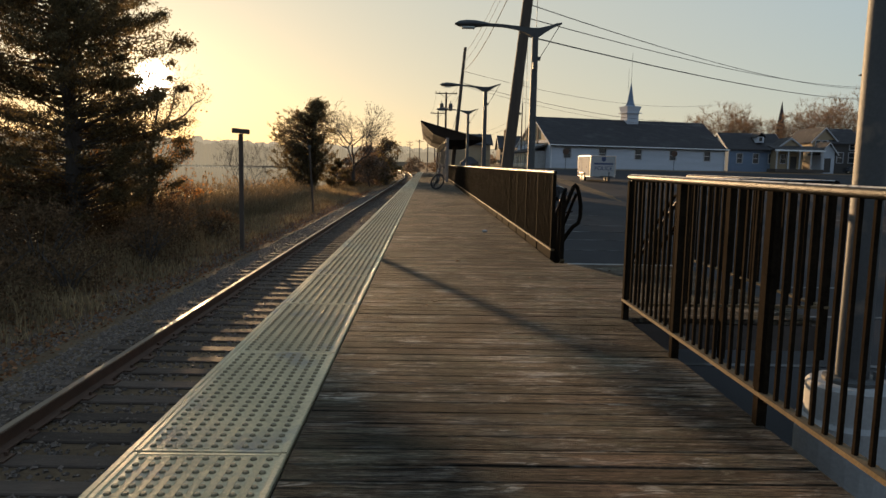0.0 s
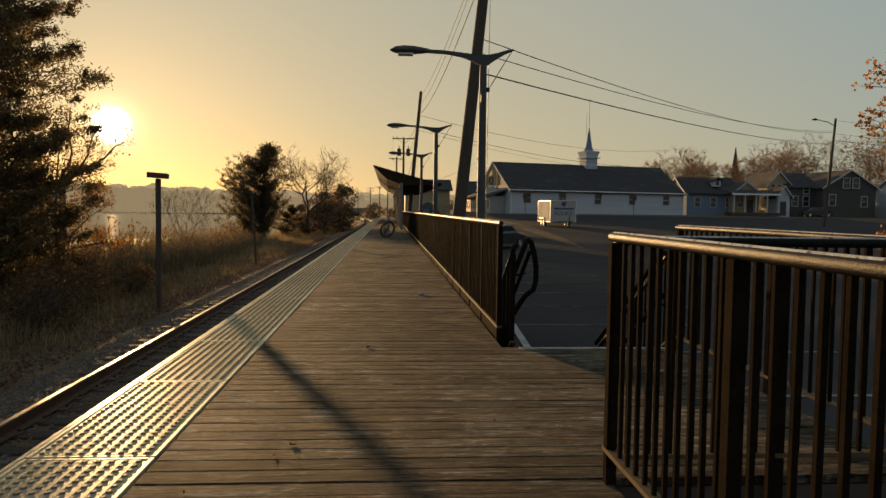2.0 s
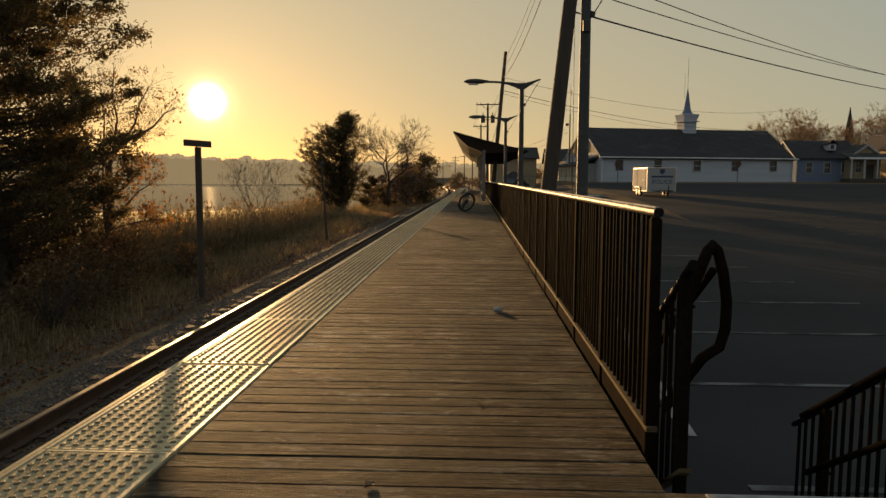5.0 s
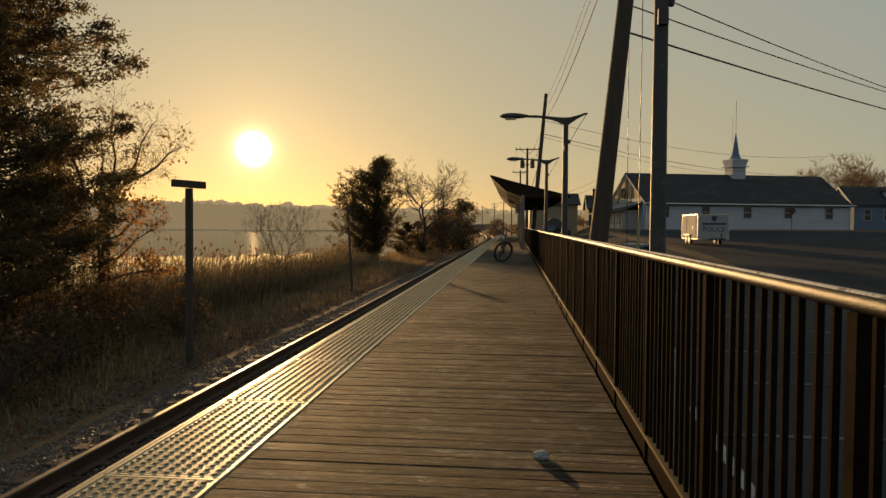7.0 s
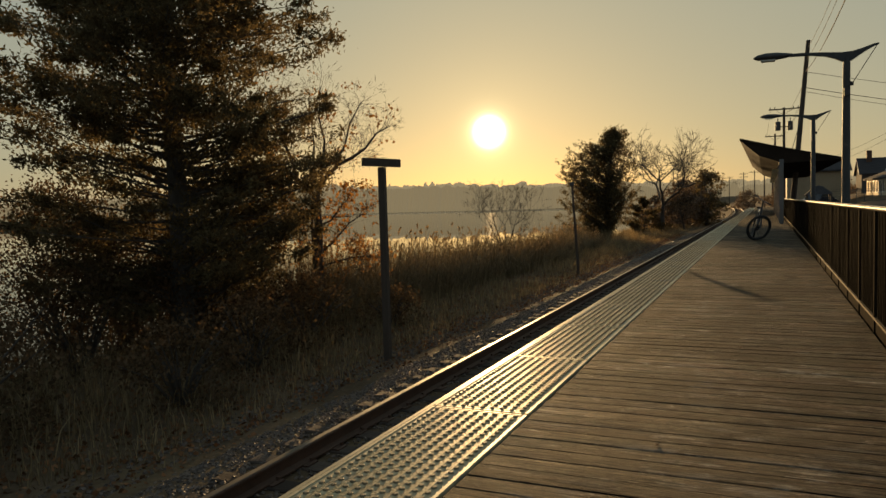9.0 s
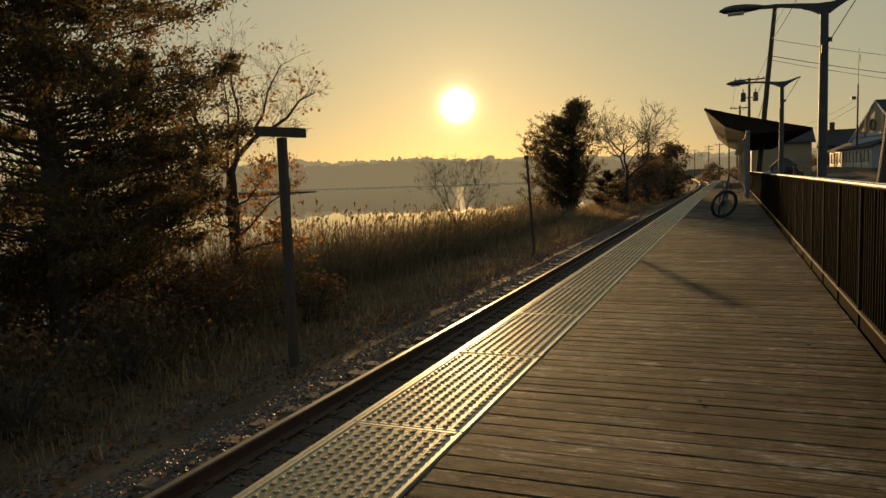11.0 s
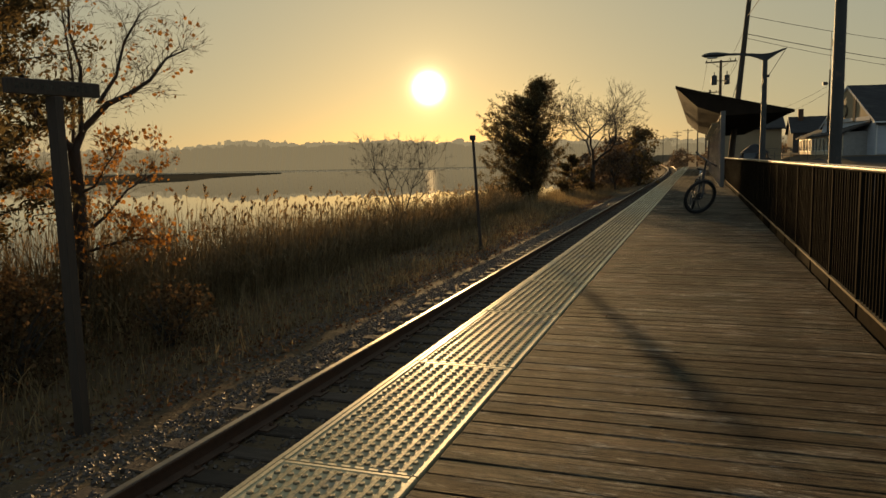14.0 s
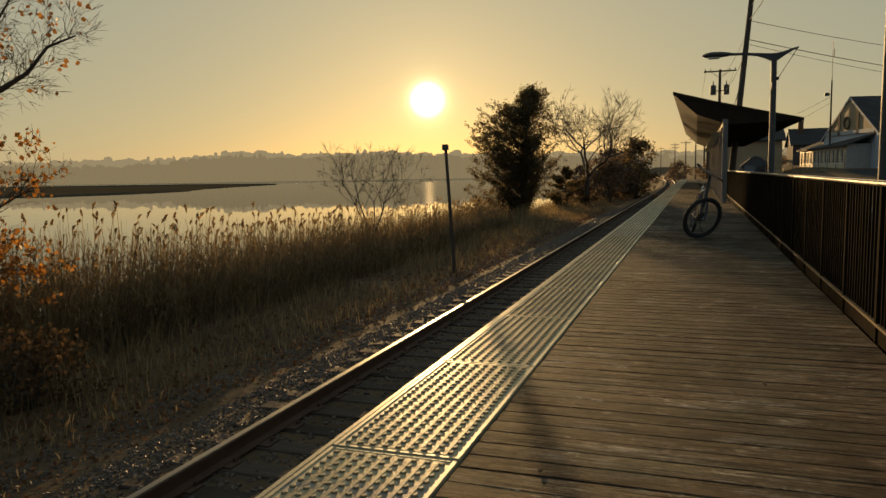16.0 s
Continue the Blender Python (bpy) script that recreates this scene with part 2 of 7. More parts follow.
M = dict(
    plank=plank_material("weathered_plank", "object"),
    plank_far=plank_material("weathered_planks_joined", "island"),
    tile=material("cream_tactile_tile", (0.47, 0.38, 0.225), 0.46, spec=0.2, vary=0.35, scale=2.5, fine=60, rand=0.14, bump=0.2, spots=(0.24, 0.22, 0.19), spot_scale=3.0, spot_lo=0.56, spot_hi=0.72, depth=0.003),
    # Shade on the domes' near sides is put into this darker tile colour.
    dome=material("shade_dark_dome", (0.21, 0.165, 0.10), 0.6, vary=0.4, scale=6, fine=60, bump=0.2, spec=0.2, depth=0.003),
    board=material("dark_edge_board", (0.034, 0.025, 0.018), 0.95, spec=0.03, vary=0.35, scale=3, fine=25, stretch=(1, 0.4, 4)),
    timber=material("dark_timber", (0.07, 0.055, 0.045), 0.85, vary=0.3, scale=3, fine=25, stretch=(1, 1, 6)),
    paint=material("black_painted_steel", (0.014, 0.010, 0.0065), 0.8, spec=0.004, vary=0.6, scale=9, fine=60, bump=0.12, spots=(0.016, 0.010, 0.006), spot_scale=9, spot_lo=0.6, spot_hi=0.75, depth=0.003),
    # Golden sun glint along the bottom rail is put into this brown.
    lower=material("glint_brown_bottom_rail", (0.12, 0.085, 0.048), 0.6, vary=0.4, scale=5, fine=90, bump=0.2, depth=0.002, spec=0.05),
    nosing=material("worn_nosing_paint", (0.36, 0.35, 0.33), 0.8, vary=0.3, scale=3, fine=40, bump=0.1, spots=(0.1, 0.09, 0.08), spot_scale=5, spec=0.05),
    letters=material("worn_letter_paint", (0.075, 0.065, 0.052), 0.8, vary=0.7, scale=14, fine=90, bump=0.3, spec=0.1),
    rime=material("pale_frost", (0.40, 0.40, 0.38), 0.7, vary=0.5, scale=6, fine=90, bump=0.5, spots=(0.05, 0.05, 0.05), spot_scale=40, spot_lo=0.55, spot_hi=0.66, depth=0.003, spec=0.15),
    trim=material("weathered_white_trim", (0.42, 0.42, 0.42), 0.7, vary=0.2, scale=2, fine=20, bump=0.1, spec=0.1),
    bayline=material("worn_bay_paint", (0.16, 0.16, 0.155), 0.8, vary=0.3, scale=2, fine=20, bump=0.1, spots=(0.04, 0.04, 0.04), spot_scale=2.2, spot_lo=0.42, spot_hi=0.6, spec=0.1),
    bramble=material("dark_bramble_leaf", (0.13, 0.082, 0.046), 0.9, vary=0.4, scale=0.7, fine=5, island=0.5, bump=0, trans=0.45, spec=0.02),
    frost_long=material("frosted_long_rail_steel", (0.010, 0.009, 0.008), 0.42, vary=0.5, scale=5, fine=210, bump=0.8, spots=(0.08, 0.075, 0.066), spot_scale=160, spot_lo=0.58, spot_hi=0.7, depth=0.002, spec=0.07),
    frost=material("frosted_black_steel", (0.008, 0.0075, 0.007), 0.4, vary=0.5, scale=5, fine=210, bump=1.0, spots=(0.06, 0.056, 0.05), spot_scale=160, spot_lo=0.6, spot_hi=0.7, depth=0.002, spec=0.06),
    white=material("white_paint", (0.72, 0.72, 0.70), 0.5, vary=0.12, scale=4, fine=50, bump=0.1, spots=(0.4, 0.38, 0.33), spot_scale=7, spot_lo=0.62, spot_hi=0.75),
    rail=material("worn_rail_steel", (0.23, 0.20, 0.17), 0.46, metal=1.0, vary=0.2, scale=2, fine=40, bump=0.05),
    rust=material("rusty_rail_steel", (0.10, 0.055, 0.035), 0.75, metal=0.3, vary=0.35, scale=6, fine=60),
    tie=material("creosoted_tie", (0.075, 0.055, 0.042), 0.85, spec=0.15, vary=0.4, scale=3, fine=20, stretch=(1, 6, 4), rand=0.35, bump=0.5),
    stone=material("grey_ballast_stone", (0.115, 0.085, 0.065), 0.6, spec=0.35, vary=0.3, scale=6, fine=60, island=0.45, bump=0.3),
    concrete=material("pale_concrete", (0.30, 0.295, 0.28), 0.8, vary=0.2, scale=3, fine=50, spots=(0.3, 0.29, 0.27), spot_scale=4),
    pole=material("grey_painted_lamp_steel", (0.07, 0.07, 0.068), 0.6, spec=0.2, metal=0.0, vary=0.2, scale=4, fine=60, spots=(0.16, 0.13, 0.10), spot_scale=6, spot_lo=0.6, spot_hi=0.75),
    wood=material("weathered_utility_pole", (0.068, 0.048, 0.034), 0.85, vary=0.35, scale=2, fine=14, stretch=(5, 5, 0.5), bump=0.5),
    wire=material("black_cable", (0.015, 0.015, 0.015), 0.5, vary=0.1, bump=0.0),
    glass=material("dark_window_glass", (0.02, 0.024, 0.03), 0.12, vary=0.1, bump=0.0),
    lens=material("lamp_glass", (0.55, 0.55, 0.5), 0.15, vary=0.1, bump=0.0),
    siding=material("white_siding", (0.44, 0.47, 0.51), 0.7, spec=0.1, vary=0.12, scale=0.6, fine=8, stretch=(0.3, 0.3, 3), bump=0.2),
    siding_b=material("blue_grey_siding", (0.16, 0.21, 0.28), 0.85, spec=0.05, vary=0.15, scale=0.6, fine=8, stretch=(0.3, 0.3, 3)),
    siding_g=material("grey_brown_siding", (0.085, 0.078, 0.072), 0.85, spec=0.05, vary=0.15, scale=0.6, fine=8, stretch=(0.3, 0.3, 3)),
    siding_c=material("cream_siding", (0.62, 0.52, 0.38), 0.7, vary=0.12, scale=0.6, fine=8, spec=0.1),
    siding_t=material("tan_siding", (0.15, 0.122, 0.09), 0.85, spec=0.05, vary=0.15, scale=0.6, fine=8),
    siding_m=material("weathered_tan_boards", (0.34, 0.26, 0.165), 0.7, vary=0.18, scale=0.6, fine=8, spec=0.1),
    shingle=material("dark_grey_shingles", (0.050, 0.046, 0.046), 0.85, spec=0.12, vary=0.25, scale=1.0, fine=5, stretch=(1, 3, 3), spots=(0.075, 0.07, 0.068), spot_scale=0.35),
    bark=material("grey_bark", (0.075, 0.06, 0.048), 0.9, vary=0.35, scale=3, fine=18, stretch=(4, 4, 0.7), bump=0.8, depth=0.02),
    cedar=material("cedar_foliage", (0.135, 0.10, 0.05), 0.7, spec=0.1, vary=0.35, scale=0.8, fine=6, island=0.4, bump=0, spots=(0.13, 0.08, 0.036), spot_scale=0.7, spot_lo=0.54, spot_hi=0.74, trans=0.6),
    orange=material("orange_autumn_leaf", (0.38, 0.17, 0.045), 0.6, vary=0.3, scale=1.0, fine=6, island=0.45, bump=0, trans=0.5),
    russet=material("russet_scrub_foliage", (0.17, 0.11, 0.065), 0.7, vary=0.35, scale=0.5, fine=3, island=0.4, bump=0, trans=0.35),
    twig=material("bare_twig_brown", (0.11, 0.075, 0.05), 0.85, vary=0.3, scale=0.3, fine=3, island=0.3, bump=0),
    reed=material("dry_reed", (0.21, 0.148, 0.08), 0.7, vary=0.4, scale=0.8, fine=6, island=0.5, bump=0, trans=0.35, spec=0.15),
    plume=material("reed_plume", (0.36, 0.25, 0.14), 0.8, vary=0.3, scale=0.8, fine=6, island=0.4, bump=0, trans=0.6, spec=0.1),
    weed=material("dry_brown_weeds", (0.26, 0.19, 0.105), 0.8, spec=0.15, vary=0.4, scale=0.6, fine=6, island=0.5, bump=0, trans=0.5),
    litter=material("fallen_leaf_litter", (0.20, 0.095, 0.045), 0.8, vary=0.3, scale=2, fine=20, island=0.6, bump=0, trans=0.2, spec=0.1),
    brownleaf=material("dead_brown_leaf", (0.16, 0.085, 0.04), 0.7, vary=0.3, scale=8, fine=40, rand=0.4),
    rubber=material("black_rubber", (0.018, 0.018, 0.018), 0.75, vary=0.2, scale=20, fine=100),
    bike=material("black_bicycle_paint", (0.02, 0.02, 0.022), 0.3, vary=0.15, bump=0.0),
    chrome=material("bare_metal", (0.5, 0.5, 0.5), 0.25, metal=1.0, vary=0.1, bump=0.0),
    trailer=material("white_trailer_panel", (0.37, 0.365, 0.35), 0.8, spec=0.05, vary=0.1, scale=1, fine=10, bump=0.05),
    navy=material("dark_blue_lettering", (0.03, 0.05, 0.12), 0.5, vary=0.1, bump=0.0),
    car=material("dark_car_paint", (0.03, 0.033, 0.04), 0.2, metal=0.3, vary=0.1, bump=0.0),
    shelter_roof=material("brown_canopy_boards", (0.03, 0.021, 0.015), 0.9, spec=0.04, vary=0.3, scale=1.0, fine=10, stretch=(4, 0.5, 1)),
    shelter_post=material("grey_shelter_steel", (0.15, 0.145, 0.135), 0.7, spec=0.12, vary=0.2, scale=3, fine=30),
    fence=material("dark_chainlink", (0.06, 0.06, 0.06), 0.6, vary=0.2, bump=0.0),
    mud=material("marsh_bank", (0.085, 0.066, 0.042), 1.0, spec=0.0, vary=0.3, scale=0.05, fine=0.6),
    # Haze is put into colour and emission; the nearer layer is darker.
    far=glow_backdrop("far_woods_haze_glow", (0.25, 0.212, 0.148), 1.0),
    far_near=glow_backdrop("shore_woods_haze_glow", (0.195, 0.163, 0.110), 1.0),
)


# ---- mesh tools ----
class Mesh:
    """Gathers faces, then becomes one object."""

    def __init__(self):
        self.v, self.f = [], []

    def add(self, vs, fs):
        n = len(self.v)
        self.v.extend(tuple(p) for p in vs)
        self.f.extend(tuple(n + i for i in f) for f in fs)
        return self

    def box(self, c, s, rz=0.0, m=None):
        x, y, z = s[0] / 2, s[1] / 2, s[2] / 2
        r = m or Matrix.Rotation(rz, 3, "Z")
        vs = [Vector(c) + r @ Vector((a * x, b * y, d * z)) for d in (-1, 1) for a, b in ((-1, -1), (1, -1), (1, 1), (-1, 1))]
        return self.add(vs, [(3, 2, 1, 0), (4, 5, 6, 7), (0, 1, 5, 4), (1, 2, 6, 5), (2, 3, 7, 6), (3, 0, 4, 7)])

    def bevel_box(self, c, s, b=0.006):
        x, y, z = s[0] / 2, s[1] / 2, s[2] / 2
        cx, cy, cz = c
        rings = []
        for zz, k in ((-z, 0), (z - b, 0), (z, b)):
            rings.append([(cx + a * (x - k), cy + d * (y - k), cz + zz) for a, d in ((-1, -1), (1, -1), (1, 1), (-1, 1))])
        vs = [p for r in rings for p in r]
        fs = [(3, 2, 1, 0), (8, 9, 10, 11)]
        for k in (0, 4):
            fs += [(k + i, k + (i + 1) % 4, k + 4 + (i + 1) % 4, k + 4 + i) for i in range(4)]
        return self.add(vs, fs)

    def tube(self, pts, radii, n=8, cap=True, twist=0.0):
        pts = [Vector(p) for p in pts]
        if not hasattr(radii, "__len__"):
            radii = [radii] * len(pts)
        vs = []
        side = None
        for i, p in enumerate(pts):
            d = (pts[min(i + 1, len(pts) - 1)] - pts[max(i - 1, 0)]).normalized()
            if side is None:
                side = d.orthogonal().normalized() if abs(d.z) < 0.95 else Vector((1, 0, 0))
            side = (side - d * side.dot(d)).normalized()
            up = d.cross(side)
            for k in range(n):
                a = 2 * math.pi * k / n + twist
                vs.append(p + radii[i] * (math.cos(a) * side + math.sin(a) * up))
        fs = [(i * n + k, i * n + (k + 1) % n, (i + 1) * n + (k + 1) % n, (i + 1) * n + k) for i in range(len(pts) - 1) for k in range(n)]
        if cap:
            e = len(vs)
            vs += vs[:n] + vs[-n:]
            fs += [tuple(range(e + n - 1, e - 1, -1)), tuple(range(e + n, e + 2 * n))]
        return self.add(vs, fs)

    def prism(self, poly, a, b):
        """A polygon in one plane, joined from offset a to offset b (vectors)."""
        n = len(poly)
        a, b = Vector(a), Vector(b)
        vs = [Vector(p) + a for p in poly] + [Vector(p) + b for p in poly]
        fs = [tuple(range(n - 1, -1, -1)), tuple(range(n, 2 * n))] + [(i, (i + 1) % n, n + (i + 1) % n, n + i) for i in range(n)]
        return self.add(vs, fs)

    def torus(self, c, R, r, axis, n=40, k=8):
        ax = Vector(axis).normalized()
        u = ax.orthogonal().normalized()
        w = ax.cross(u)
        vs = []
        for i in range(n):
            a = 2 * math.pi * i / n
            d = math.cos(a) * u + math.sin(a) * w
            for j in range(k):
                e = 2 * math.pi * j / k
                vs.append(Vector(c) + d * (R + r * math.cos(e)) + ax * r * math.sin(e))
        fs = [(i * k + j, ((i + 1) % n) * k + j, ((i + 1) % n) * k + (j + 1) % k, i * k + (j + 1) % k) for i in range(n) for j in range(k)]
        return self.add(vs, fs)

    def data(self, name, smooth=False):
        me = bpy.data.meshes.new(name)
        me.from_pydata([tuple(p) for p in self.v], [], self.f)
        me.update()
        if smooth:
            me.polygons.foreach_set("use_smooth", [True] * len(me.polygons))
        return me


def part(name, mb, mat, parent=None, label="", smooth=False, kind=""):
    me = mb if isinstance(mb, bpy.types.Mesh) else mb.data(name, smooth)
    if not me.materials:
        me.materials.append(mat)
    ob = new(name, me)
    if parent is not None:
        ob.parent = parent
    if label or kind:
        tagged(ob, label, kind=kind)
    return ob


def thing(name, label, category, group="", kind="", at=(0, 0, 0)):
    ob = new(name)
    ob.location = at
    ob.empty_display_size = 0.2
    return tagged(ob, label, category, group, kind)


def lerp_table(x, table):
    for (a, va), (b, vb) in zip(table, table[1:]):
        if x <= b:
            return va + (vb - va) * max(0.0, min(1.0, (x - a) / (b - a)))
    return table[-1][1]


# ---- ground ----
WATER = -2.2


def track_x(y):
    """Sideways shift of the track's far curve to the left."""
    return -((max(0.0, y - 98)) ** 2) / 3000.0


def shore(y):
    return lerp_table(y, [(-40, -16), (10, -15), (28, -12.5), (45, -13), (62, -12.5), (75, -12.5), (110, -13), (200, -18), (320, -40), (420, -80)])


def ground_z(x, y):
    u = x - track_x(y)
    sh = shore(y)
    east = lerp_table(y, [(0, -1.2), (36, -1.2), (66, -0.1), (86, 0.25), (97, 0.85), (140, 1.3), (220, 1.6), (400, 2.0)])
    if x > 40:
        east += min(1.0, (x - 40) / 30) * max(0.0, min(1.0, (y - 135) / 70)) * 3.0
    if u > 1.0:
        k = min(1.0, (u - 1.0) / 1.2) if y < 100 else min(1.0, (u - 1.0) / 12.0)
        flat = east
        wide = max(0.0, min(1.0, (u - 3.5) / 9.0))
        return -1.62 * (1 - k) + k * ((-1.2) * (1 - wide) + flat * wide)
    if u > -4.9:
        t = abs(u + 2.38)
        if t < 0.85:
            return -1.400 + 0.008 * max(0.0, min(1.0, (t - 0.62) / 0.2))
        return -1.392 if t < 1.22 else -1.392 - min(0.28, (t - 1.22) * 0.24)
    d = (-4.9 - u) / max(1.0, (-4.9 - sh))
    z = -1.66 - 0.5 * min(1.0, d) ** 1.5
    if d > 1:
        z = WATER + 0.02 - min(1.2, (d - 1) * 1.0)
    if y > 400:
        z = max(z, min(1.0, (y - 428) * 0.1) + WATER)
    return z + 0.05 * noise.noise(Vector((x * 0.6, y * 0.6, 0)))


def make_ground():
    xs = [-3000, -1200, -700, -420, -260, -170, -110, -75, -55, -40, -30, -24, -20]
    xs += [-18 + 0.5 * i for i in range(27)] + [-4.5, -4.1, -3.8, -3.5, -3.23, -3.0, -2.7, -2.38, -2.0, -1.76, -1.53, -1.2, -0.9, -0.5, 0.0] + [0.5 + 0.5 * i for i in range(29)] + [15 + 1.5 * i for i in range(14)]
    xs += [38, 44, 52, 62, 75, 90, 110, 140, 190, 260, 400, 700, 1200, 3000]
    ys = [-3000, -800, -250, -90, -40, -20] + [-12 + 0.7 * i for i in range(90)] + [52 + 2 * i for i in range(50)]
    ys += [156, 165, 175, 190, 210, 235, 260, 300, 340, 380, 410, 420, 430, 450, 500, 700, 1200, 4500]
    m = Mesh()
    m.v = [(x, y, ground_z(x, y)) for y in ys for x in xs]
    nx = len(xs)
    m.f = [(j * nx + i, j * nx + i + 1, (j + 1) * nx + i + 1, (j + 1) * nx + i) for j in range(len(ys) - 1) for i in range(nx - 1)]
    mat = material("dark_soil_and_dead_grass", (0.12, 0.082, 0.05), 0.95, vary=0.4, scale=0.9, fine=14, bump=0.7, depth=0.04, spots=(0.16, 0.11, 0.062), spot_scale=0.7, spec=0.05)
    tagged(part("ground", m, mat, smooth=True), "dark soil and dead grass along the track and the shore", "ground", kind="structure")


make_ground()


def make_lot():
    m = Mesh()
    xs = [2.25] + [4 + 2.0 * i for i in range(30)]
    ys = [-30 + 3.0 * i for i in range(43)]
    m.v = [(x, y, ground_z(x, y) + 0.012) for y in ys for x in xs]
    nx = len(xs)
    m.f = [(j * nx + i, j * nx + i + 1, (j + 1) * nx + i + 1, (j + 1) * nx + i) for j in range(len(ys) - 1) for i in range(nx - 1)]
    mat = material("grey_asphalt", (0.045, 0.044, 0.045), 0.9, vary=0.3, scale=0.25, fine=60, bump=0.35, depth=0.006, spots=(0.05, 0.049, 0.048), spot_scale=0.3, spec=0.02)
    lot = tagged(part("road", m, mat, smooth=True), "worn grey asphalt of the parking lot", "parking lot", kind="structure")
    wm = Mesh()
    wm.box((0, 0, 0), (5.4, 0.10, 0.006))
    me = wm.data("bay_line")
    for x0 in (3.5, 17.5):
        for k in range(-2, 13):
            y = 14.5 + 2.93 * k
            ob = part("bay_line", me, M["bayline"], lot)
            ob.location = (x0 + 2.7, y, ground_z(x0 + 2.7, y) + 0.02)
    wm = Mesh()
    wm.box((0, 0, 0), (0.13, 6.0, 0.006))
    ob = part("bay_line", wm, M["nosing"], lot)
    ob.location, ob.rotation_euler = (3.58, 15.7, ground_z(3.6, 15.7) + 0.022), (0, 0, radians(-4))


make_lot()


def make_water():
    m = Mesh()
    m.add([(-3000, -200, WATER), (-4.5, -200, WATER), (-4.5, 432, WATER), (-3000, 432, WATER)], [(0, 1, 2, 3)])
    w = bpy.data.materials.new("still_lake_water")
    w.use_nodes = True
    nt = w.node_tree
    N, L = nt.nodes.new, nt.links.new
    b = nt.nodes["Principled BSDF"]
    b.inputs["Base Color"].default_value, b.inputs["Roughness"].default_value = (0.03, 0.032, 0.03, 1), 0.035
    geo = N("ShaderNodeNewGeometry")
    mp = N("ShaderNodeMapping")
    mp.inputs["Scale"].default_value = (0.5, 1.3, 1)
    L(geo.outputs["Position"], mp.inputs[0])
    n = N("ShaderNodeTexNoise")
    n.inputs["Scale"].default_value, n.inputs["Detail"].default_value = 0.9, 3
    L(mp.outputs[0], n.inputs["Vector"])
    bp = N("ShaderNodeBump")
    bp.inputs["Strength"].default_value, bp.inputs["Distance"].default_value = 0.10, 0.02
    sepw = N("ShaderNodeSeparateXYZ")
    L(geo.outputs["Position"], sepw.inputs[0])
    ruffle = N("ShaderNodeMapRange")
    ruffle.inputs["From Min"].default_value, ruffle.inputs["From Max"].default_value = 285.0, 340.0
    ruffle.inputs["To Min"].default_value, ruffle.inputs["To Max"].default_value = 0.035, 2.0
    L(sepw.outputs["Y"], ruffle.inputs["Value"])
    gloss = N("ShaderNodeMapRange")
    gloss.inputs["From Min"].default_value, gloss.inputs["From Max"].default_value = 300.0, 318.0
    gloss.inputs["To Min"].default_value, gloss.inputs["To Max"].default_value = 0.018, 0.2
    L(sepw.outputs["Y"], gloss.inputs["Value"])
    L(gloss.outputs[0], b.inputs["Roughness"])
    hm = N("ShaderNodeMath")
    hm.operation = "MULTIPLY"
    L(n.outputs[0], hm.inputs[0])
    L(ruffle.outputs[0], hm.inputs[1])
    L(hm.outputs[0], bp.inputs["Height"])
    L(bp.outputs[0], b.inputs["Normal"])
    tagged(part("water", m, w), "calm lake water reflecting the low sun", "water", kind="structure")
    # a low marsh bank out in the lake
    bank = Mesh()
    rim = [(-170, 293), (-158, 250), (-140, 205), (-122, 168), (-128, 140), (-160, 122), (-230, 118), (-420, 130), (-640, 190), (-640, 330), (-420, 322), (-300, 316), (-215, 306)]
    edge = []
    for i, p in enumerate(rim):
        q = rim[(i + 1) % len(rim)]
        for k in range(5):
            f = k / 5
            x, y = p[0] + (q[0] - p[0]) * f, p[1] + (q[1] - p[1]) * f
            w = 5.0 * noise.noise(Vector((x * 0.08, y * 0.08, 1.0)))
            edge.append((x + w, y + w))
    n = len(edge)
    cx, cy = -330.0, 220.0
    for f, z in ((1.0, -0.15), (0.99, 0.3), (0.93, 0.4), (0.5, 0.45)):
        bank.v += [(cx + (x - cx) * f, cy + (y - cy) * f, WATER + z) for x, y in edge]
    for j in range(3):
        bank.f += [(j * n + i, j * n + (i + 1) % n, (j + 1) * n + (i + 1) % n, (j + 1) * n + i) for i in range(n)]
    bank.f.append(tuple(3 * n + i for i in range(n)))
    tagged(part("marsh_bank", bank, M["mud"]), "low dark marsh bank lying out in the lake", "bank", kind="structure")


make_water()


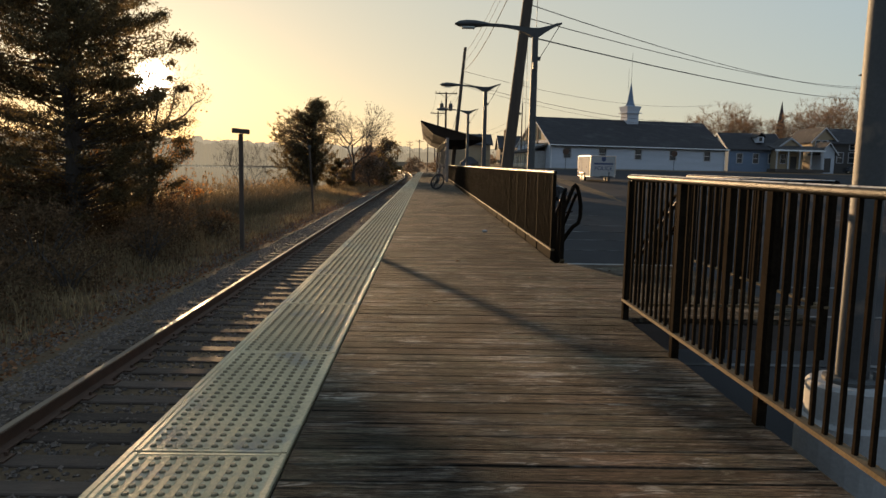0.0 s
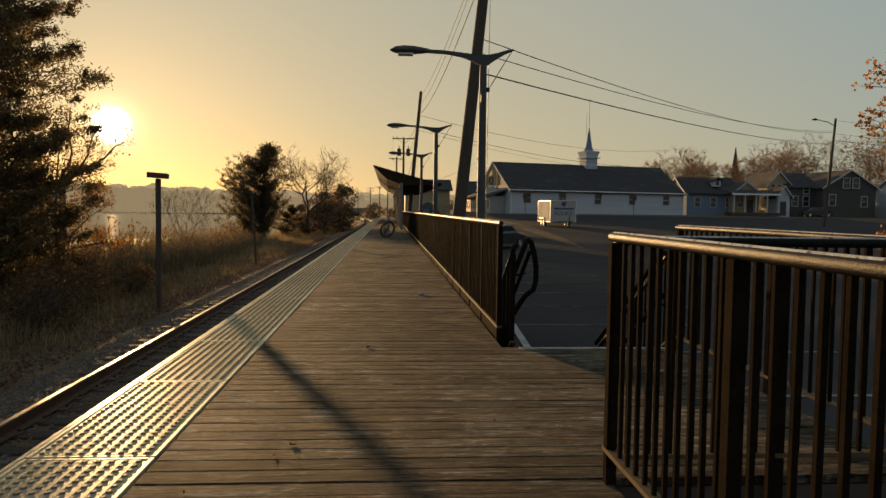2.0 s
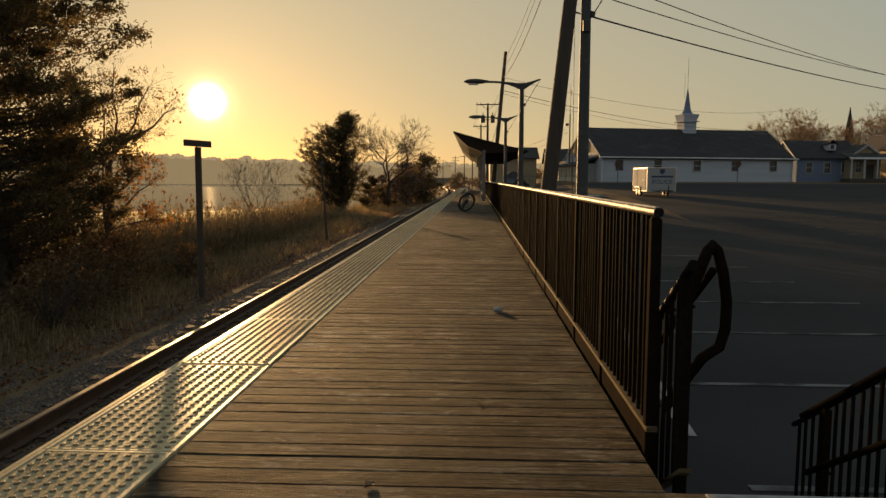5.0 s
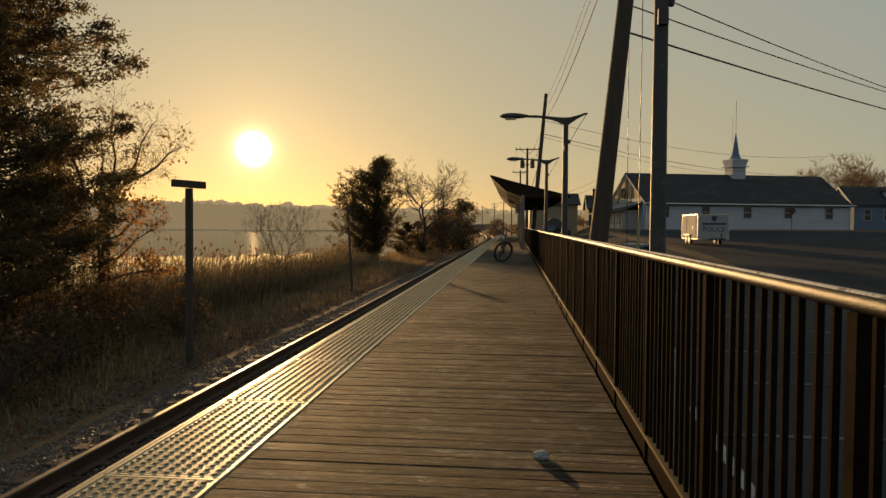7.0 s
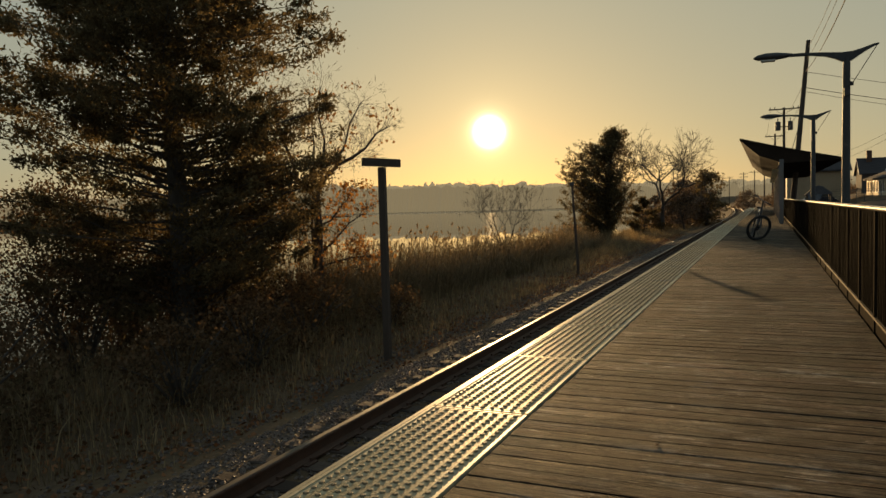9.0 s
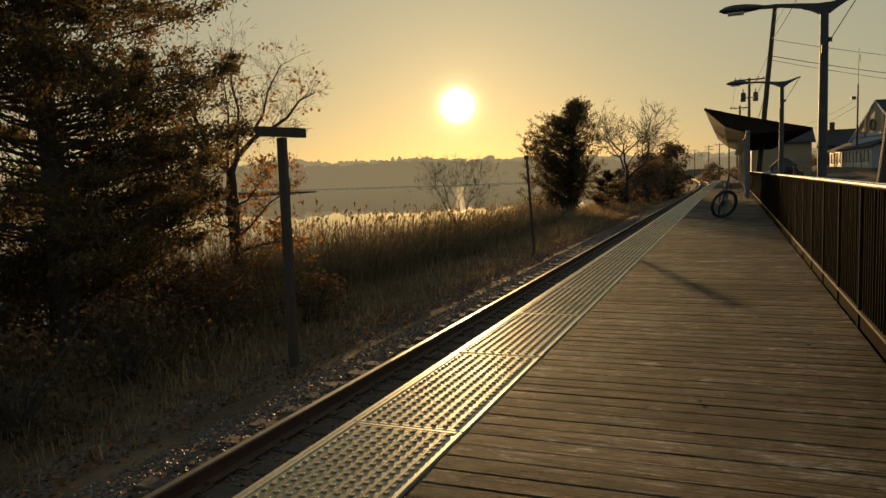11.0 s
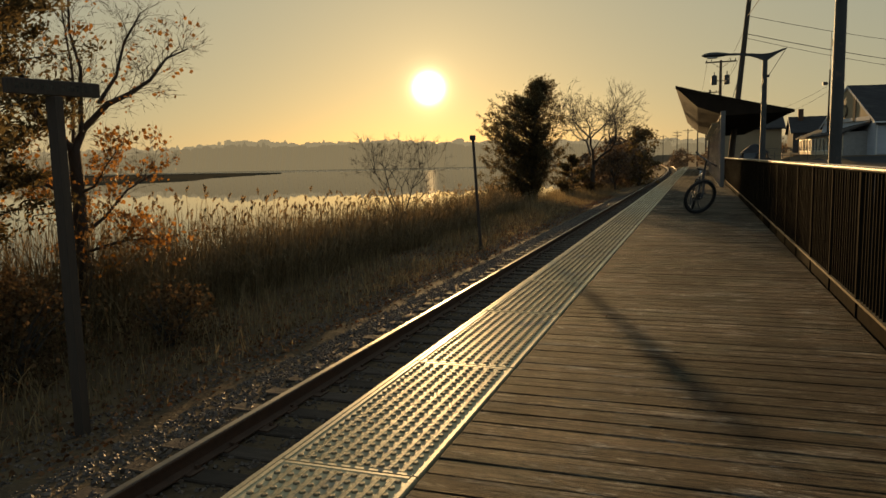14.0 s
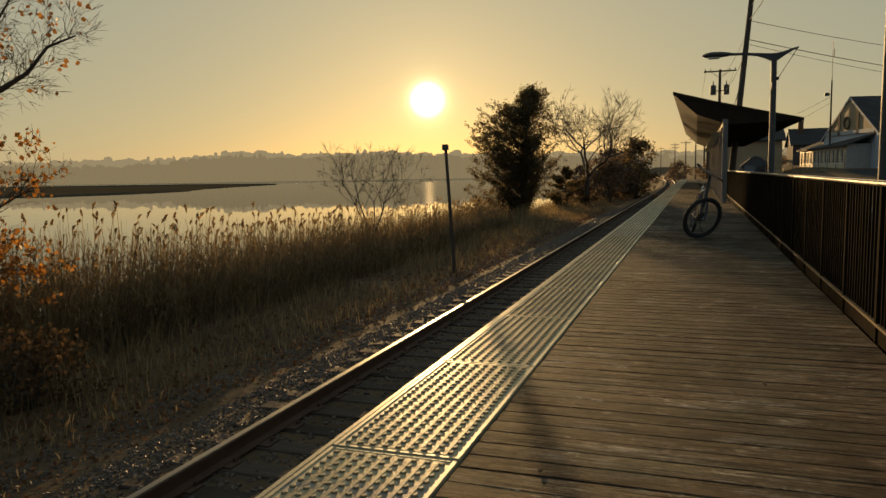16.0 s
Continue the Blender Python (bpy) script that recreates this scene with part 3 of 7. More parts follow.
def make_far_shore():
    """Wooded far shore: a low ridge with an uneven crown line, in depth. Its haze is painted as glowing colour."""
    rnd = random.Random(5)
    for layer, (yy, h) in enumerate(((424, 11.0), (436, 14.2))):
        m = Mesh()
        crowns = []
        x = -940.0
        while x < 100:
            big = noise.noise(Vector((x * 0.009, layer * 7.3, 2.0)))
            rise = 3.6 * math.exp(-(((x + 290) / 55) ** 2)) + 1.6 * math.exp(-(((x + 190) / 40) ** 2)) - 3.6 * max(0.0, min(1.0, (x + 130) / 90))
            pine = rnd.random() < 0.16
            crowns.append((x, h * (1 + 0.22 * big) + rise + rnd.gauss(0, 0.8) + (rnd.uniform(0.8, 2.2) if pine else 0.0), rnd.uniform(1.6, 2.6) if pine else rnd.uniform(3.0, 6.0), pine))
            x += rnd.uniform(2.0, 5.0)

        def top(x):
            best = h * 0.5
            for cx, ch, cw, pine in crowns:
                d = abs(x - cx) / cw
                if d < 1:
                    best = max(best, ch - (3.4 * d ** 1.3 if pine else 2.6 * (1 - math.sqrt(1 - d * d))))
            return best + 0.55 * noise.noise(Vector((x * 0.55, layer, 3))) + 0.35 * noise.noise(Vector((x * 1.7, layer, 8)))

        prev = None
        x = -900.0
        while x < 80:
            cur = (x, yy + rnd.uniform(-1, 1), -2.2, top(x))
            if prev:
                n = len(m.v)
                m.v += [(prev[0], prev[1], prev[2]), (cur[0], cur[1], cur[2]), (cur[0], cur[1] + 4, cur[3]), (prev[0], prev[1] + 4, prev[3])]
                m.f.append((n, n + 1, n + 2, n + 3))
            prev = cur
            x += rnd.uniform(0.3, 0.7)
        tagged(part("backdrop", m, M["far_near" if layer == 0 else "far"]), "wooded far shore of the lake, its haze painted as a glow", "far woods", kind="structure")


make_far_shore()

# ---- track ----
RAIL_TOP = -1.2
PLAT_END = 104.0


def along(y0, y1, step):
    n = max(1, int(round((y1 - y0) / step)))
    return [y0 + (y1 - y0) * i / n for i in range(n + 1)]


def make_track():
    track = thing("railway_track", "single railway track with worn steel rails on wooden ties", "railway track", kind="structure")
    prof = [(-0.075, -0.17), (0.075, -0.17), (0.075, -0.155), (0.012, -0.135), (0.012, -0.05), (0.036, -0.035), (0.036, -0.006), (0.028, 0.0), (-0.028, 0.0), (-0.036, -0.006), (-0.036, -0.035), (-0.012, -0.05), (-0.012, -0.135), (-0.075, -0.155)]
    ys = along(-14, 98, 14) + along(104, 420, 6)
    for x0 in (-3.1, -1.665):
        m, top = Mesh(), Mesh()
        n = len(prof)
        for y in ys:
            m.v += [(x0 + track_x(y) + a, y, RAIL_TOP + b) for a, b in prof]
            top.v += [(x0 + track_x(y) + a, y, RAIL_TOP + b) for a, b in ((-0.037, -0.012), (-0.029, 0.003), (0.029, 0.003), (0.037, -0.012))]
        for i in range(len(ys) - 1):
            m.f += [(i * n + k, i * n + (k + 1) % n, (i + 1) * n + (k + 1) % n, (i + 1) * n + k) for k in range(n)]
            top.f += [(i * 4 + k, i * 4 + k + 1, i * 4 + 5 + k, i * 4 + 4 + k) for k in range(3)]
        r = part("rail", m, M["rust"], track, "rusty steel rail with a polished head")
        part("rail_head", top, M["rail"], r)
    tm = Mesh()
    tm.bevel_box((0, 0, 0), (2.6, 0.23, 0.2), 0.012)
    me = tm.data("tie")
    sp = Mesh()
    for a in (-0.72, 0.72):
        sp.box((a, 0, 0.108), (0.3, 0.18, 0.016))
        for k in (-1, 1):
            sp.box((a + k * 0.1, 0.05 * k, 0.125), (0.03, 0.03, 0.05))
    spm = sp.data("tie_plate")
    rnd = random.Random(11)
    y = -6.0
    k = 0
    while y < 400:
        if k < 170:
            ob = part("tie", me, M["tie"], track)
            ob.location = (-2.38 + rnd.uniform(-0.05, 0.05) + track_x(y), y, -1.475 + rnd.uniform(-0.008, 0.004))
            ob.rotation_euler = (0, 0, rnd.uniform(-0.015, 0.015))
            part("tie_plate", spm, M["rust"], ob)
        else:
            if k == 170:
                far = Mesh()
            far.box((-2.38 + track_x(y), y, -1.475), (2.6, 0.23, 0.2))
        y += 0.53 + rnd.uniform(-0.02, 0.02)
        k += 1
    part("far_ties", far, M["tie"], track, kind="stuff")


make_track()


def make_ballast():
    """Loose stones of the track bed, nearest stretch as geometry."""
    rnd = random.Random(3)
    m = Mesh()
    base = [(-1, -1, -0.7), (1, -0.8, -0.7), (0.8, 1, -0.7), (-0.9, 0.9, -0.7), (-0.6, -0.7, 0.6), (0.7, -0.5, 0.75), (0.5, 0.7, 0.55), (-0.7, 0.5, 0.8)]
    fs = [(4, 5, 6, 7), (0, 1, 5, 4), (1, 2, 6, 5), (2, 3, 7, 6), (3, 0, 4, 7)]
    for _ in range(62000):
        y = -3 + 72 * rnd.random() ** 1.35
        x = rnd.choice((rnd.uniform(-5.6, -3.3), rnd.gauss(-4.1, 0.8), rnd.uniform(-3.2, -0.7)))
        s = rnd.uniform(0.011, 0.029)
        r = Euler((rnd.uniform(-0.6, 0.6), rnd.uniform(-0.6, 0.6), rnd.uniform(0, 6.3))).to_matrix()
        z = ground_z(x, y) + 0.006
        k = (rnd.uniform(0.7, 1.3), rnd.uniform(0.7, 1.3), rnd.uniform(0.6, 1.0))
        m.add([Vector((x, y, z)) + s * (r @ Vector((a * k[0], b * k[1], c * k[2]))) for a, b, c in base], fs)
    tagged(part("ballast_stones", m, M["stone"]), "loose grey ballast stones beside the rails", "gravel", kind="stuff")


make_ballast()

# ---- platform ----
platform = thing("platform", "raised timber station platform with a cream tactile edge strip", "platform", kind="structure")
DECK_X1 = 2.085


def make_platform_frame():
    m = Mesh()
    m.box((-0.56, 49.0, -0.17), (0.10, 110, 0.30))
    part("edge_beam", m, M["timber"], platform)
    for x0, x1, y0, y1 in ((DECK_X1 - 0.03, DECK_X1 + 0.022, -6.0, 5.62), (DECK_X1 - 0.035, DECK_X1 + 0.015, 9.05, 104.0)):
        m = Mesh()
        top = -0.06 if y0 < 0 else -0.045
        m.box(((x0 + x1) / 2, (y0 + y1) / 2, (top - 0.34) / 2), (x1 - x0, y1 - y0, top + 0.34))
        part("fascia", m, M["board"], platform)
    m = Mesh()
    m.box((0.75, 49.0, -0.13), (2.5, 110, 0.14))
    part("joists", m, M["timber"], platform)
    pm = Mesh()
    pm.box((0, 0, 0), (0.25, 0.25, 1.35))
    me = pm.data("pile")
    for k in range(44):
        for x in (-0.45, 1.9):
            ob = part("pile", me, M["timber"], platform)
            ob.location = (x, -5 + 2.5 * k, -0.97)
    m = Mesh()
    m.bevel_box((-0.627, 49.0, -0.05), (0.03, 110, 0.098), 0.004)
    part("edge_trim", m, M["tile"], platform)
    # the landing beside the deck
    m = Mesh()
    m.box((2.86, 7.22, -0.15), (1.5, 3.0, 0.2))
    part("landing_frame", m, M["timber"], platform)


make_platform_frame()


# ---- railings ----
def railing(name, label, p, q, posts, group="platform railings", top=1.09, baluster_limit=300, rail_mat="frost", ends=(), low=0.11, kick=False):
    """A steel railing from p to q (deck-level points) with posts at the given distances from p."""
    p, q = Vector(p), Vector(q)
    d = q - p
    length = Vector((d.x, d.y, 0)).length
    yaw = math.atan2(d.y, d.x)
    slope = d.z / length if length else 0
    t = thing(name, label, "railing", group, at=p)
    flat = Vector((d.x, d.y, 0)).normalized()

    def at(s, z):
        return flat * s + Vector((0, 0, s * slope + z))

    def bar(z, w, h, nm, mat, rounded=False):
        m = Mesh()
        n = 14 if rounded else 4
        side = Vector((-flat.y, flat.x, 0))
        up = Vector((0, 0, 1))
        ring = [(math.cos(2 * math.pi * (k + 0.5) / n), math.sin(2 * math.pi * (k + 0.5) / n)) for k in range(n)]
        if rounded:
            ring = [(w / 2 * math.copysign(abs(c) ** 0.85, c), h / 2 * math.copysign(abs(s) ** 0.85, s)) for c, s in ring]
        else:
            ring = [(w / 2 * math.copysign(1, c), h / 2 * math.copysign(1, s)) for c, s in ring]
        for s in (-0.03, length + 0.03):
            m.v += [at(s, z) + side * a + up * b for a, b in ring]
        m.f += [(k, (k + 1) % n, n + (k + 1) % n, n + k) for k in range(n)] + [tuple(range(3 * n - 1, 2 * n - 1, -1)), tuple(range(3 * n, 4 * n))]
        m.v += m.v[:2 * n]
        part(nm, m, M[mat], t, "frosted rounded top rail" if nm == "top_rail" else "", smooth=rounded)

    bar(top - 0.021, 0.044, 0.042, "top_rail", rail_mat, True)
    strip = Mesh()
    side_ = Vector((-flat.y, flat.x, 0))
    ring = [(-0.013, -0.004), (0.013, -0.004), (0.007, 0.003), (-0.007, 0.003)]
    for s in (0.0, length):
        strip.v += [at(s, top) + side_ * a + Vector((0, 0, c)) for a, c in ring]
    strip.f += [(k, (k + 1) % 4, 4 + (k + 1) % 4, 4 + k) for k in range(4)] + [(3, 2, 1, 0), (4, 5, 6, 7)]
    part("frost_layer", strip, M["rime"], t, "thin pale frost on the top rail")
    bar(low + 0.006, 0.05, 0.02, "bottom_rail", "lower")
    if kick:
        m = Mesh()
        for s in (0.0, length):
            m.v += [at(s, z) + side_ * a for a, z in ((-0.008, -0.3), (0.012, -0.3), (0.012, low - 0.014), (-0.008, low - 0.014))]
        m.f += [(k, (k + 1) % 4, 4 + (k + 1) % 4, 4 + k) for k in range(4)] + [(3, 2, 1, 0), (4, 5, 6, 7)]
        part("kick_board", m, M["paint"], t, "dark board below the bottom rail")
    pm = Mesh()
    pm.bevel_box((0, 0, top / 2 - 0.17), (0.046, 0.046, top + 0.26), 0.004)
    pme = pm.data("post")
    for s in posts:
        ob = part("post", pme, M["paint"], t)
        ob.location = at(s, 0)
        ob.rotation_euler = (0, 0, yaw)
    for s in ends:
        m = Mesh()
        m.bevel_box((0, 0, top / 2 - 0.08), (0.046, 0.046, top + 0.07), 0.008)
        ob = part("end_post", m, M["paint"], t)
        ob.location = at(s, 0)
        ob.rotation_euler = (0, 0, yaw)
    bm_ = Mesh()
    bm_.bevel_box((0, 0, (top - 0.04 + low) / 2), (0.017, 0.017, top - 0.04 - low), 0.003)
    bme = bm_.data("baluster")
    s, k = 0.05, 0
    far = Mesh()
    rnd = random.Random(7)
    while s < length - 0.03:
        if min(abs(s - a) for a in posts) > 0.035:
            if k < baluster_limit:
                ob = part("baluster", bme, M["paint"], t)
                ob.location = at(s, 0)
                ob.rotation_euler = (rnd.uniform(-0.004, 0.004), 0, yaw)
            else:
                c = at(s, (top + 0.06) / 2)
                far.box(c, (0.02, 0.02, top - 0.15))
            k += 1
        s += 0.098
    if far.v:
        part("far_balusters", far, M["paint"], t, kind="stuff")
    return t


railing("railing", "black painted steel railing along the near deck edge", (2.072, -3.55, 0), (2.072, 5.66, 0), [0.05 + 1.15 * k for k in range(8)], ends=(9.2,), top=1.105, low=0.14)
railing("railing", "black steel railing closing the end of the stair landing", (2.10, 5.66, 0), (3.62, 5.66, 0), [0.74, 1.52])
railing("railing", "black steel railing on the outer side of the stair landing", (3.62, 5.66, 0), (3.62, 8.72, 0), [1.5, 3.03])
railing("railing", "long black steel railing with a frosted top rail", (2.122, 9.2, 0), (2.122, 103.0, 0), [1.2 + 1.17 * k for k in range(79)], top=1.1, ends=(0.02,), rail_mat="frost_long", kick=True)


# ---- stairs ----
def make_stairs():
    st = thing("stairs", "timber stairs with white nosings going down to the parking lot", "stairs", kind="structure", at=(0, 0, 0))
    rise, run, n = 0.172, 0.285, 7
    x0, x1 = 2.27, 3.6
    for k in range(n):
        z = -rise * k
        y = 8.74 + run * k
        if k:
            m = Mesh()
            m.bevel_box(((x0 + x1) / 2, y - run / 2 + 0.005, z - 0.02), (x1 - x0, run - 0.012, 0.04), 0.004)
            part("tread", m, M["plank"], st)
        m = Mesh()
        m.box(((x0 + x1) / 2, y + 0.004, z - rise / 2 - 0.022), (x1 - x0 - 0.01, 0.02, rise - 0.048))
        part("riser", m, M["timber"], st)
        m = Mesh()
        m.bevel_box(((x0 + x1) / 2 - 0.01, y + 0.012, z - 0.013), (x1 - x0 + (0.05 if k == 0 else -0.01), 0.05, 0.034), 0.004)
        part("nosing", m, M["nosing"], st, "worn white nosing")
    slope = -rise / run
    for x in (x0 - 0.025, x1 + 0.03):
        m = Mesh()
        poly = [(x, 8.70, -0.03), (x, 8.70 + n * run, -0.03 + slope * n * run), (x, 8.70 + n * run, -1.2), (x, 8.70 + n * run - 0.3, -1.2), (x, 8.70, -0.28)]
        m.prism(poly, (-0.02, 0, 0), (0.02, 0, 0))
        part("stringer", m, M["white"], st, "white painted stringer")
    return slope


STAIR_SLOPE = make_stairs()
railing("stair_railing", "black steel railing sloping down along the outer side of the stairs", (3.62, 8.75, 0), (3.62, 11.1, STAIR_SLOPE * 2.35), [0.02, 1.0, 1.93], group="stair railings", top=0.95)
railing("stair_railing", "black steel railing sloping down along the inner side of the stairs", (2.215, 9.0, -0.12), (2.215, 10.72, STAIR_SLOPE * 1.97), [0.05, 1.67], group="stair railings", top=1.0)


def make_handrail(label, x, out, y0):
    """A round handrail on brackets that ends in a returned loop."""
    h = thing("handrail", label, "handrail", "stair handrails")
    m = Mesh()
    xo = x + out
    pts = [(x + out * a, y0 + 0.012 * k, z) for k, (a, z) in enumerate(((-0.1, 0.55), (0.1, 0.66), (0.33, 0.80), (0.5, 0.90), (0.6, 0.925), (0.72, 0.90), (0.86, 0.80), (0.97, 0.66), (0.98, 0.53), (0.9, 0.44), (0.6, 0.385), (0.36, 0.30), (0.15, 0.21), (-0.1, 0.12)))]
    m.tube(pts, 0.026, 10)
    part("loop", m, M["paint"], h, smooth=True)
    m = Mesh()
    m.tube([(xo - out * 0.3, y0 + 0.1, 0.80), (xo - out * 0.3, y0 + 1.6, 0.80 + STAIR_SLOPE * 1.5)], 0.02, 10)
    part("rail_tube", m, M["paint"], h, smooth=True)
    for s in (0.5, 1.4):
        m = Mesh()
        m.tube([(x, y0 + s, 0.80 + STAIR_SLOPE * s * 0.92), (xo - out * 0.1, y0 + s, 0.84 + STAIR_SLOPE * s * 0.92)], 0.01, 6)
        part("bracket", m, M["paint"], h)


make_handrail("black tubular handrail ending in a loop beside the stairs", 2.27, 0.236, 9.3)
m = Mesh()
t_ = thing("handrail", "black tubular handrail fixed inside the outer stair railing", "handrail", "stair handrails")
m.tube([(3.52, 8.78, 0.47), (3.52, 10.7, 0.47 + STAIR_SLOPE * 1.92)], 0.021, 10)
part("rail_tube", m, M["paint"], t_, smooth=True)
m = Mesh()
m.tube([(3.60, 8.74, 0.74), (3.55, 8.72, 0.80), (3.52, 8.76, 0.845), (3.52, 8.86, 0.83), (3.52, 10.8, 0.83 + STAIR_SLOPE * 1.94)], 0.021, 10)
part("upper_tube", m, M["paint"], t_, smooth=True)
for s in (0.15, 0.95, 1.8):
    m = Mesh()
    m.tube([(3.62, 8.78 + s, 0.44 + STAIR_SLOPE * s), (3.52, 8.78 + s, 0.46 + STAIR_SLOPE * s)], 0.01, 6)
    part("bracket", m, M["paint"], t_)


# ---- lamp posts ----
def lamp_post(x, y, z0=0.0, rz=0.0):
    g = ground_z(x, y)
    lp = thing("lamp_post", "grey steel lamp post with winged top and long arm", "lamp post", "platform lamp posts", at=(x, y, 0))
    m = Mesh()
    m.tube([(0, 0, g - 0.05), (0, 0, z0 - 0.22), (0, 0, z0 - 0.2), (0, 0, z0 - 0.02), (0, 0, z0)], [0.27, 0.27, 0.23, 0.23, 0.21], 24)
    part("pier", m, M["concrete"], lp, "pale round concrete pier")
    m = Mesh()
    m.tube([(0, 0, z0), (0, 0, z0 + 0.02), (0, 0, z0 + 0.03)], [0.15, 0.15, 0.13], 16)
    part("base_plate", m, M["pole"], lp)
    bolt = Mesh()
    bolt.tube([(0, 0, 0), (0, 0, 0.06)], 0.013, 6)
    bme = bolt.data("bolt")
    for k in range(4):
        ob = part("bolt", bme, M["pole"], lp)
        ob.location = (0.115 * math.cos(0.8 + k * 1.571), 0.115 * math.sin(0.8 + k * 1.571), z0 + 0.015)
    m = Mesh()
    m.tube([(0, 0, z0 + 0.02), (0, 0, 2.0), (0, 0, 4.02)], [0.085, 0.078, 0.068], 14)
    part("pole", m, M["pole"], lp, smooth=True)
    # winged crown: deep at the pole, tapering to the long arm and to the short upswept tip
    up = [(-1.15, 4.20), (-0.8, 4.195), (-0.45, 4.165), (-0.1, 4.13), (0.1, 4.135), (0.3, 4.185), (0.45, 4.235), (0.56, 4.255)]
    lo = [(0.57, 4.23), (0.46, 4.185), (0.33, 4.115), (0.2, 4.03), (0.09, 3.95), (-0.09, 3.95), (-0.22, 4.02), (-0.4, 4.085), (-0.7, 4.135), (-1.15, 4.15)]
    m = Mesh()
    poly = [(a, 0, b) for a, b in up + lo]
    m.prism(poly, (0, 0.05, 0), (0, -0.05, 0))
    part("arm", m, M["pole"], lp)
    m = Mesh()
    xs = [(-1.0, 0.034, 0.05), (-1.14, 0.062, 0.10), (-1.32, 0.086, 0.15), (-1.52, 0.09, 0.16), (-1.67, 0.066, 0.12), (-1.76, 0.016, 0.04)]
    n = 14
    for a, h, w in xs:
        m.v += [(a, w * math.cos(2 * math.pi * k / n), 4.165 + h * (math.sin(2 * math.pi * k / n) if math.sin(2 * math.pi * k / n) > 0 else 0.75 * math.sin(2 * math.pi * k / n)) + 0.012) for k in range(n)]
    m.f += [(i * n + k, i * n + (k + 1) % n, (i + 1) * n + (k + 1) % n, (i + 1) * n + k) for i in range(len(xs) - 1) for k in range(n)]
    m.f += [tuple(range(n)), tuple(range(len(xs) * n - 1, (len(xs) - 1) * n - 1, -1))]
    head = part("lamp_head", m, M["pole"], lp, smooth=True)
    m = Mesh()
    m.bevel_box((-1.47, 0, -0.022), (0.28, 0.2, 0.03), 0.006)
    ob = part("lens", m, M["lens"], head, "clear glass lens")
    ob.location = (0, 0, 4.128)
    m = Mesh()
    m.tube([(0.54, 0, 4.22), (0.08, 0.0, 3.45)], 0.008, 6)
    m.tube([(0.075, 0, 3.45), (0.085, 0, 3.52)], 0.05, 8)
    part("stay_cable", m, M["wire"], lp)
    m = Mesh()
    m.bevel_box((0.0, -0.085, 3.32), (0.1, 0.07, 0.16), 0.01)
    part("fuse_box", m, M["pole"], lp)
    return lp


for x, y in ((2.92, 4.1), (2.84, 16.3), (2.735, 28.4), (2.775, 40.9)):
    lamp_post(x, y)


# ---- utility poles and wires ----
def utility_pole(x, y, top, lean=(0, 0), r=0.16, arms=(), cans=False, z0=None, label="weathered wooden utility pole", extra=0.0):
    g = ground_z(x, y) if z0 is None else z0
    h = top - g
    up = thing("utility_pole", label, "utility pole", "utility poles", at=(x, y, g))

    def at(f):
        return Vector((lean[0] * f, lean[1] * f, h * f))

    m = Mesh()
    m.tube([at(-0.02), at(0.3), at(0.65), at(1)], [r * 1.15, r, r * 0.88, r * 0.74], 12)
    part("pole", m, M["wood"], up, smooth=True)
    for f, w in arms:
        m = Mesh()
        c = at(f)
        m.box(c + Vector((0, -r, 0)), (w, 0.09, 0.12))
        arm = part("crossarm", m, M["wood"], up)
        for s in (-0.46, -0.3, 0.3, 0.46):
            k = Mesh()
            k.tube([c + Vector((w * s, -r, 0.06)), c + Vector((w * s, -r, 0.12)), c + Vector((w * s, -r, 0.17)), c + Vector((w * s, -r, 0.24))], [0.02, 0.05, 0.03, 0.045], 8)
            part("insulator", k, M["glass"], arm)
        k = Mesh()
        for s in (-1, 1):
            k.tube([c + Vector((w * 0.28 * s, -r, -0.05)), c + Vector((0, -r, -0.6))], 0.02, 5)
        part("brace", k, M["pole"], up)
    if cans:
        for s in (-1, 1):
            c = at(0.84) + Vector((0.55 * s, -r, 0))
            k = Mesh()
            k.tube([c + Vector((0, 0, -0.45)), c + Vector((0, 0, -0.42)), c + Vector((0, 0, 0.35)), c + Vector((0, 0, 0.42))], [0.22, 0.25, 0.25, 0.15], 14)
            k.tube([c + Vector((0, 0, 0.4)), c + Vector((0, 0, 0.75))], 0.04, 6)
            part("transformer", k, M["pole"], up)
        k = Mesh()
        k.box(at(0.84) + Vector((0, -r, -0.1)), (1.1, 0.07, 0.08))
        part("transformer_arm", k, M["wood"], up)
    return up, (lambda f: Vector((x, y, g)) + at(f))


def wire(a, b, sag, r=0.014, label="black overhead cable strung between the poles"):
    a, b = Vector(a), Vector(b)
    m = Mesh()
    n = 18
    m.tube([a.lerp(b, i / n) - Vector((0, 0, sag * 4 * (i / n) * (1 - i / n))) for i in range(n + 1)], r, 5)
    tagged(part("overhead_cable", m, M["wire"]), label, "cable", "overhead cables")


_, P1 = utility_pole(3.045, 25.0, 10.4, lean=(1.123, 0.0), r=0.195, label="tall leaning wooden utility pole beside the railing")
_, P2 = utility_pole(2.62, 64.0, 11.2, lean=(1.05, 0.0), r=0.17, label="leaning wooden utility pole with a bare top")
_, P3 = utility_pole(2.75, 90.0, 9.9, r=0.15, arms=((0.985, 2.7),), cans=True, label="wooden utility pole with crossarm and two transformers")
_, P4 = utility_pole(2.2, 118.0, 9.6, r=0.15, arms=((0.97, 2.4),), label="wooden utility pole with one crossarm")
_, PR = utility_pole(46.0, 74.0, 11.2, lean=(0.75, 0), r=0.15, label="wooden street pole carrying a lamp arm and cables")
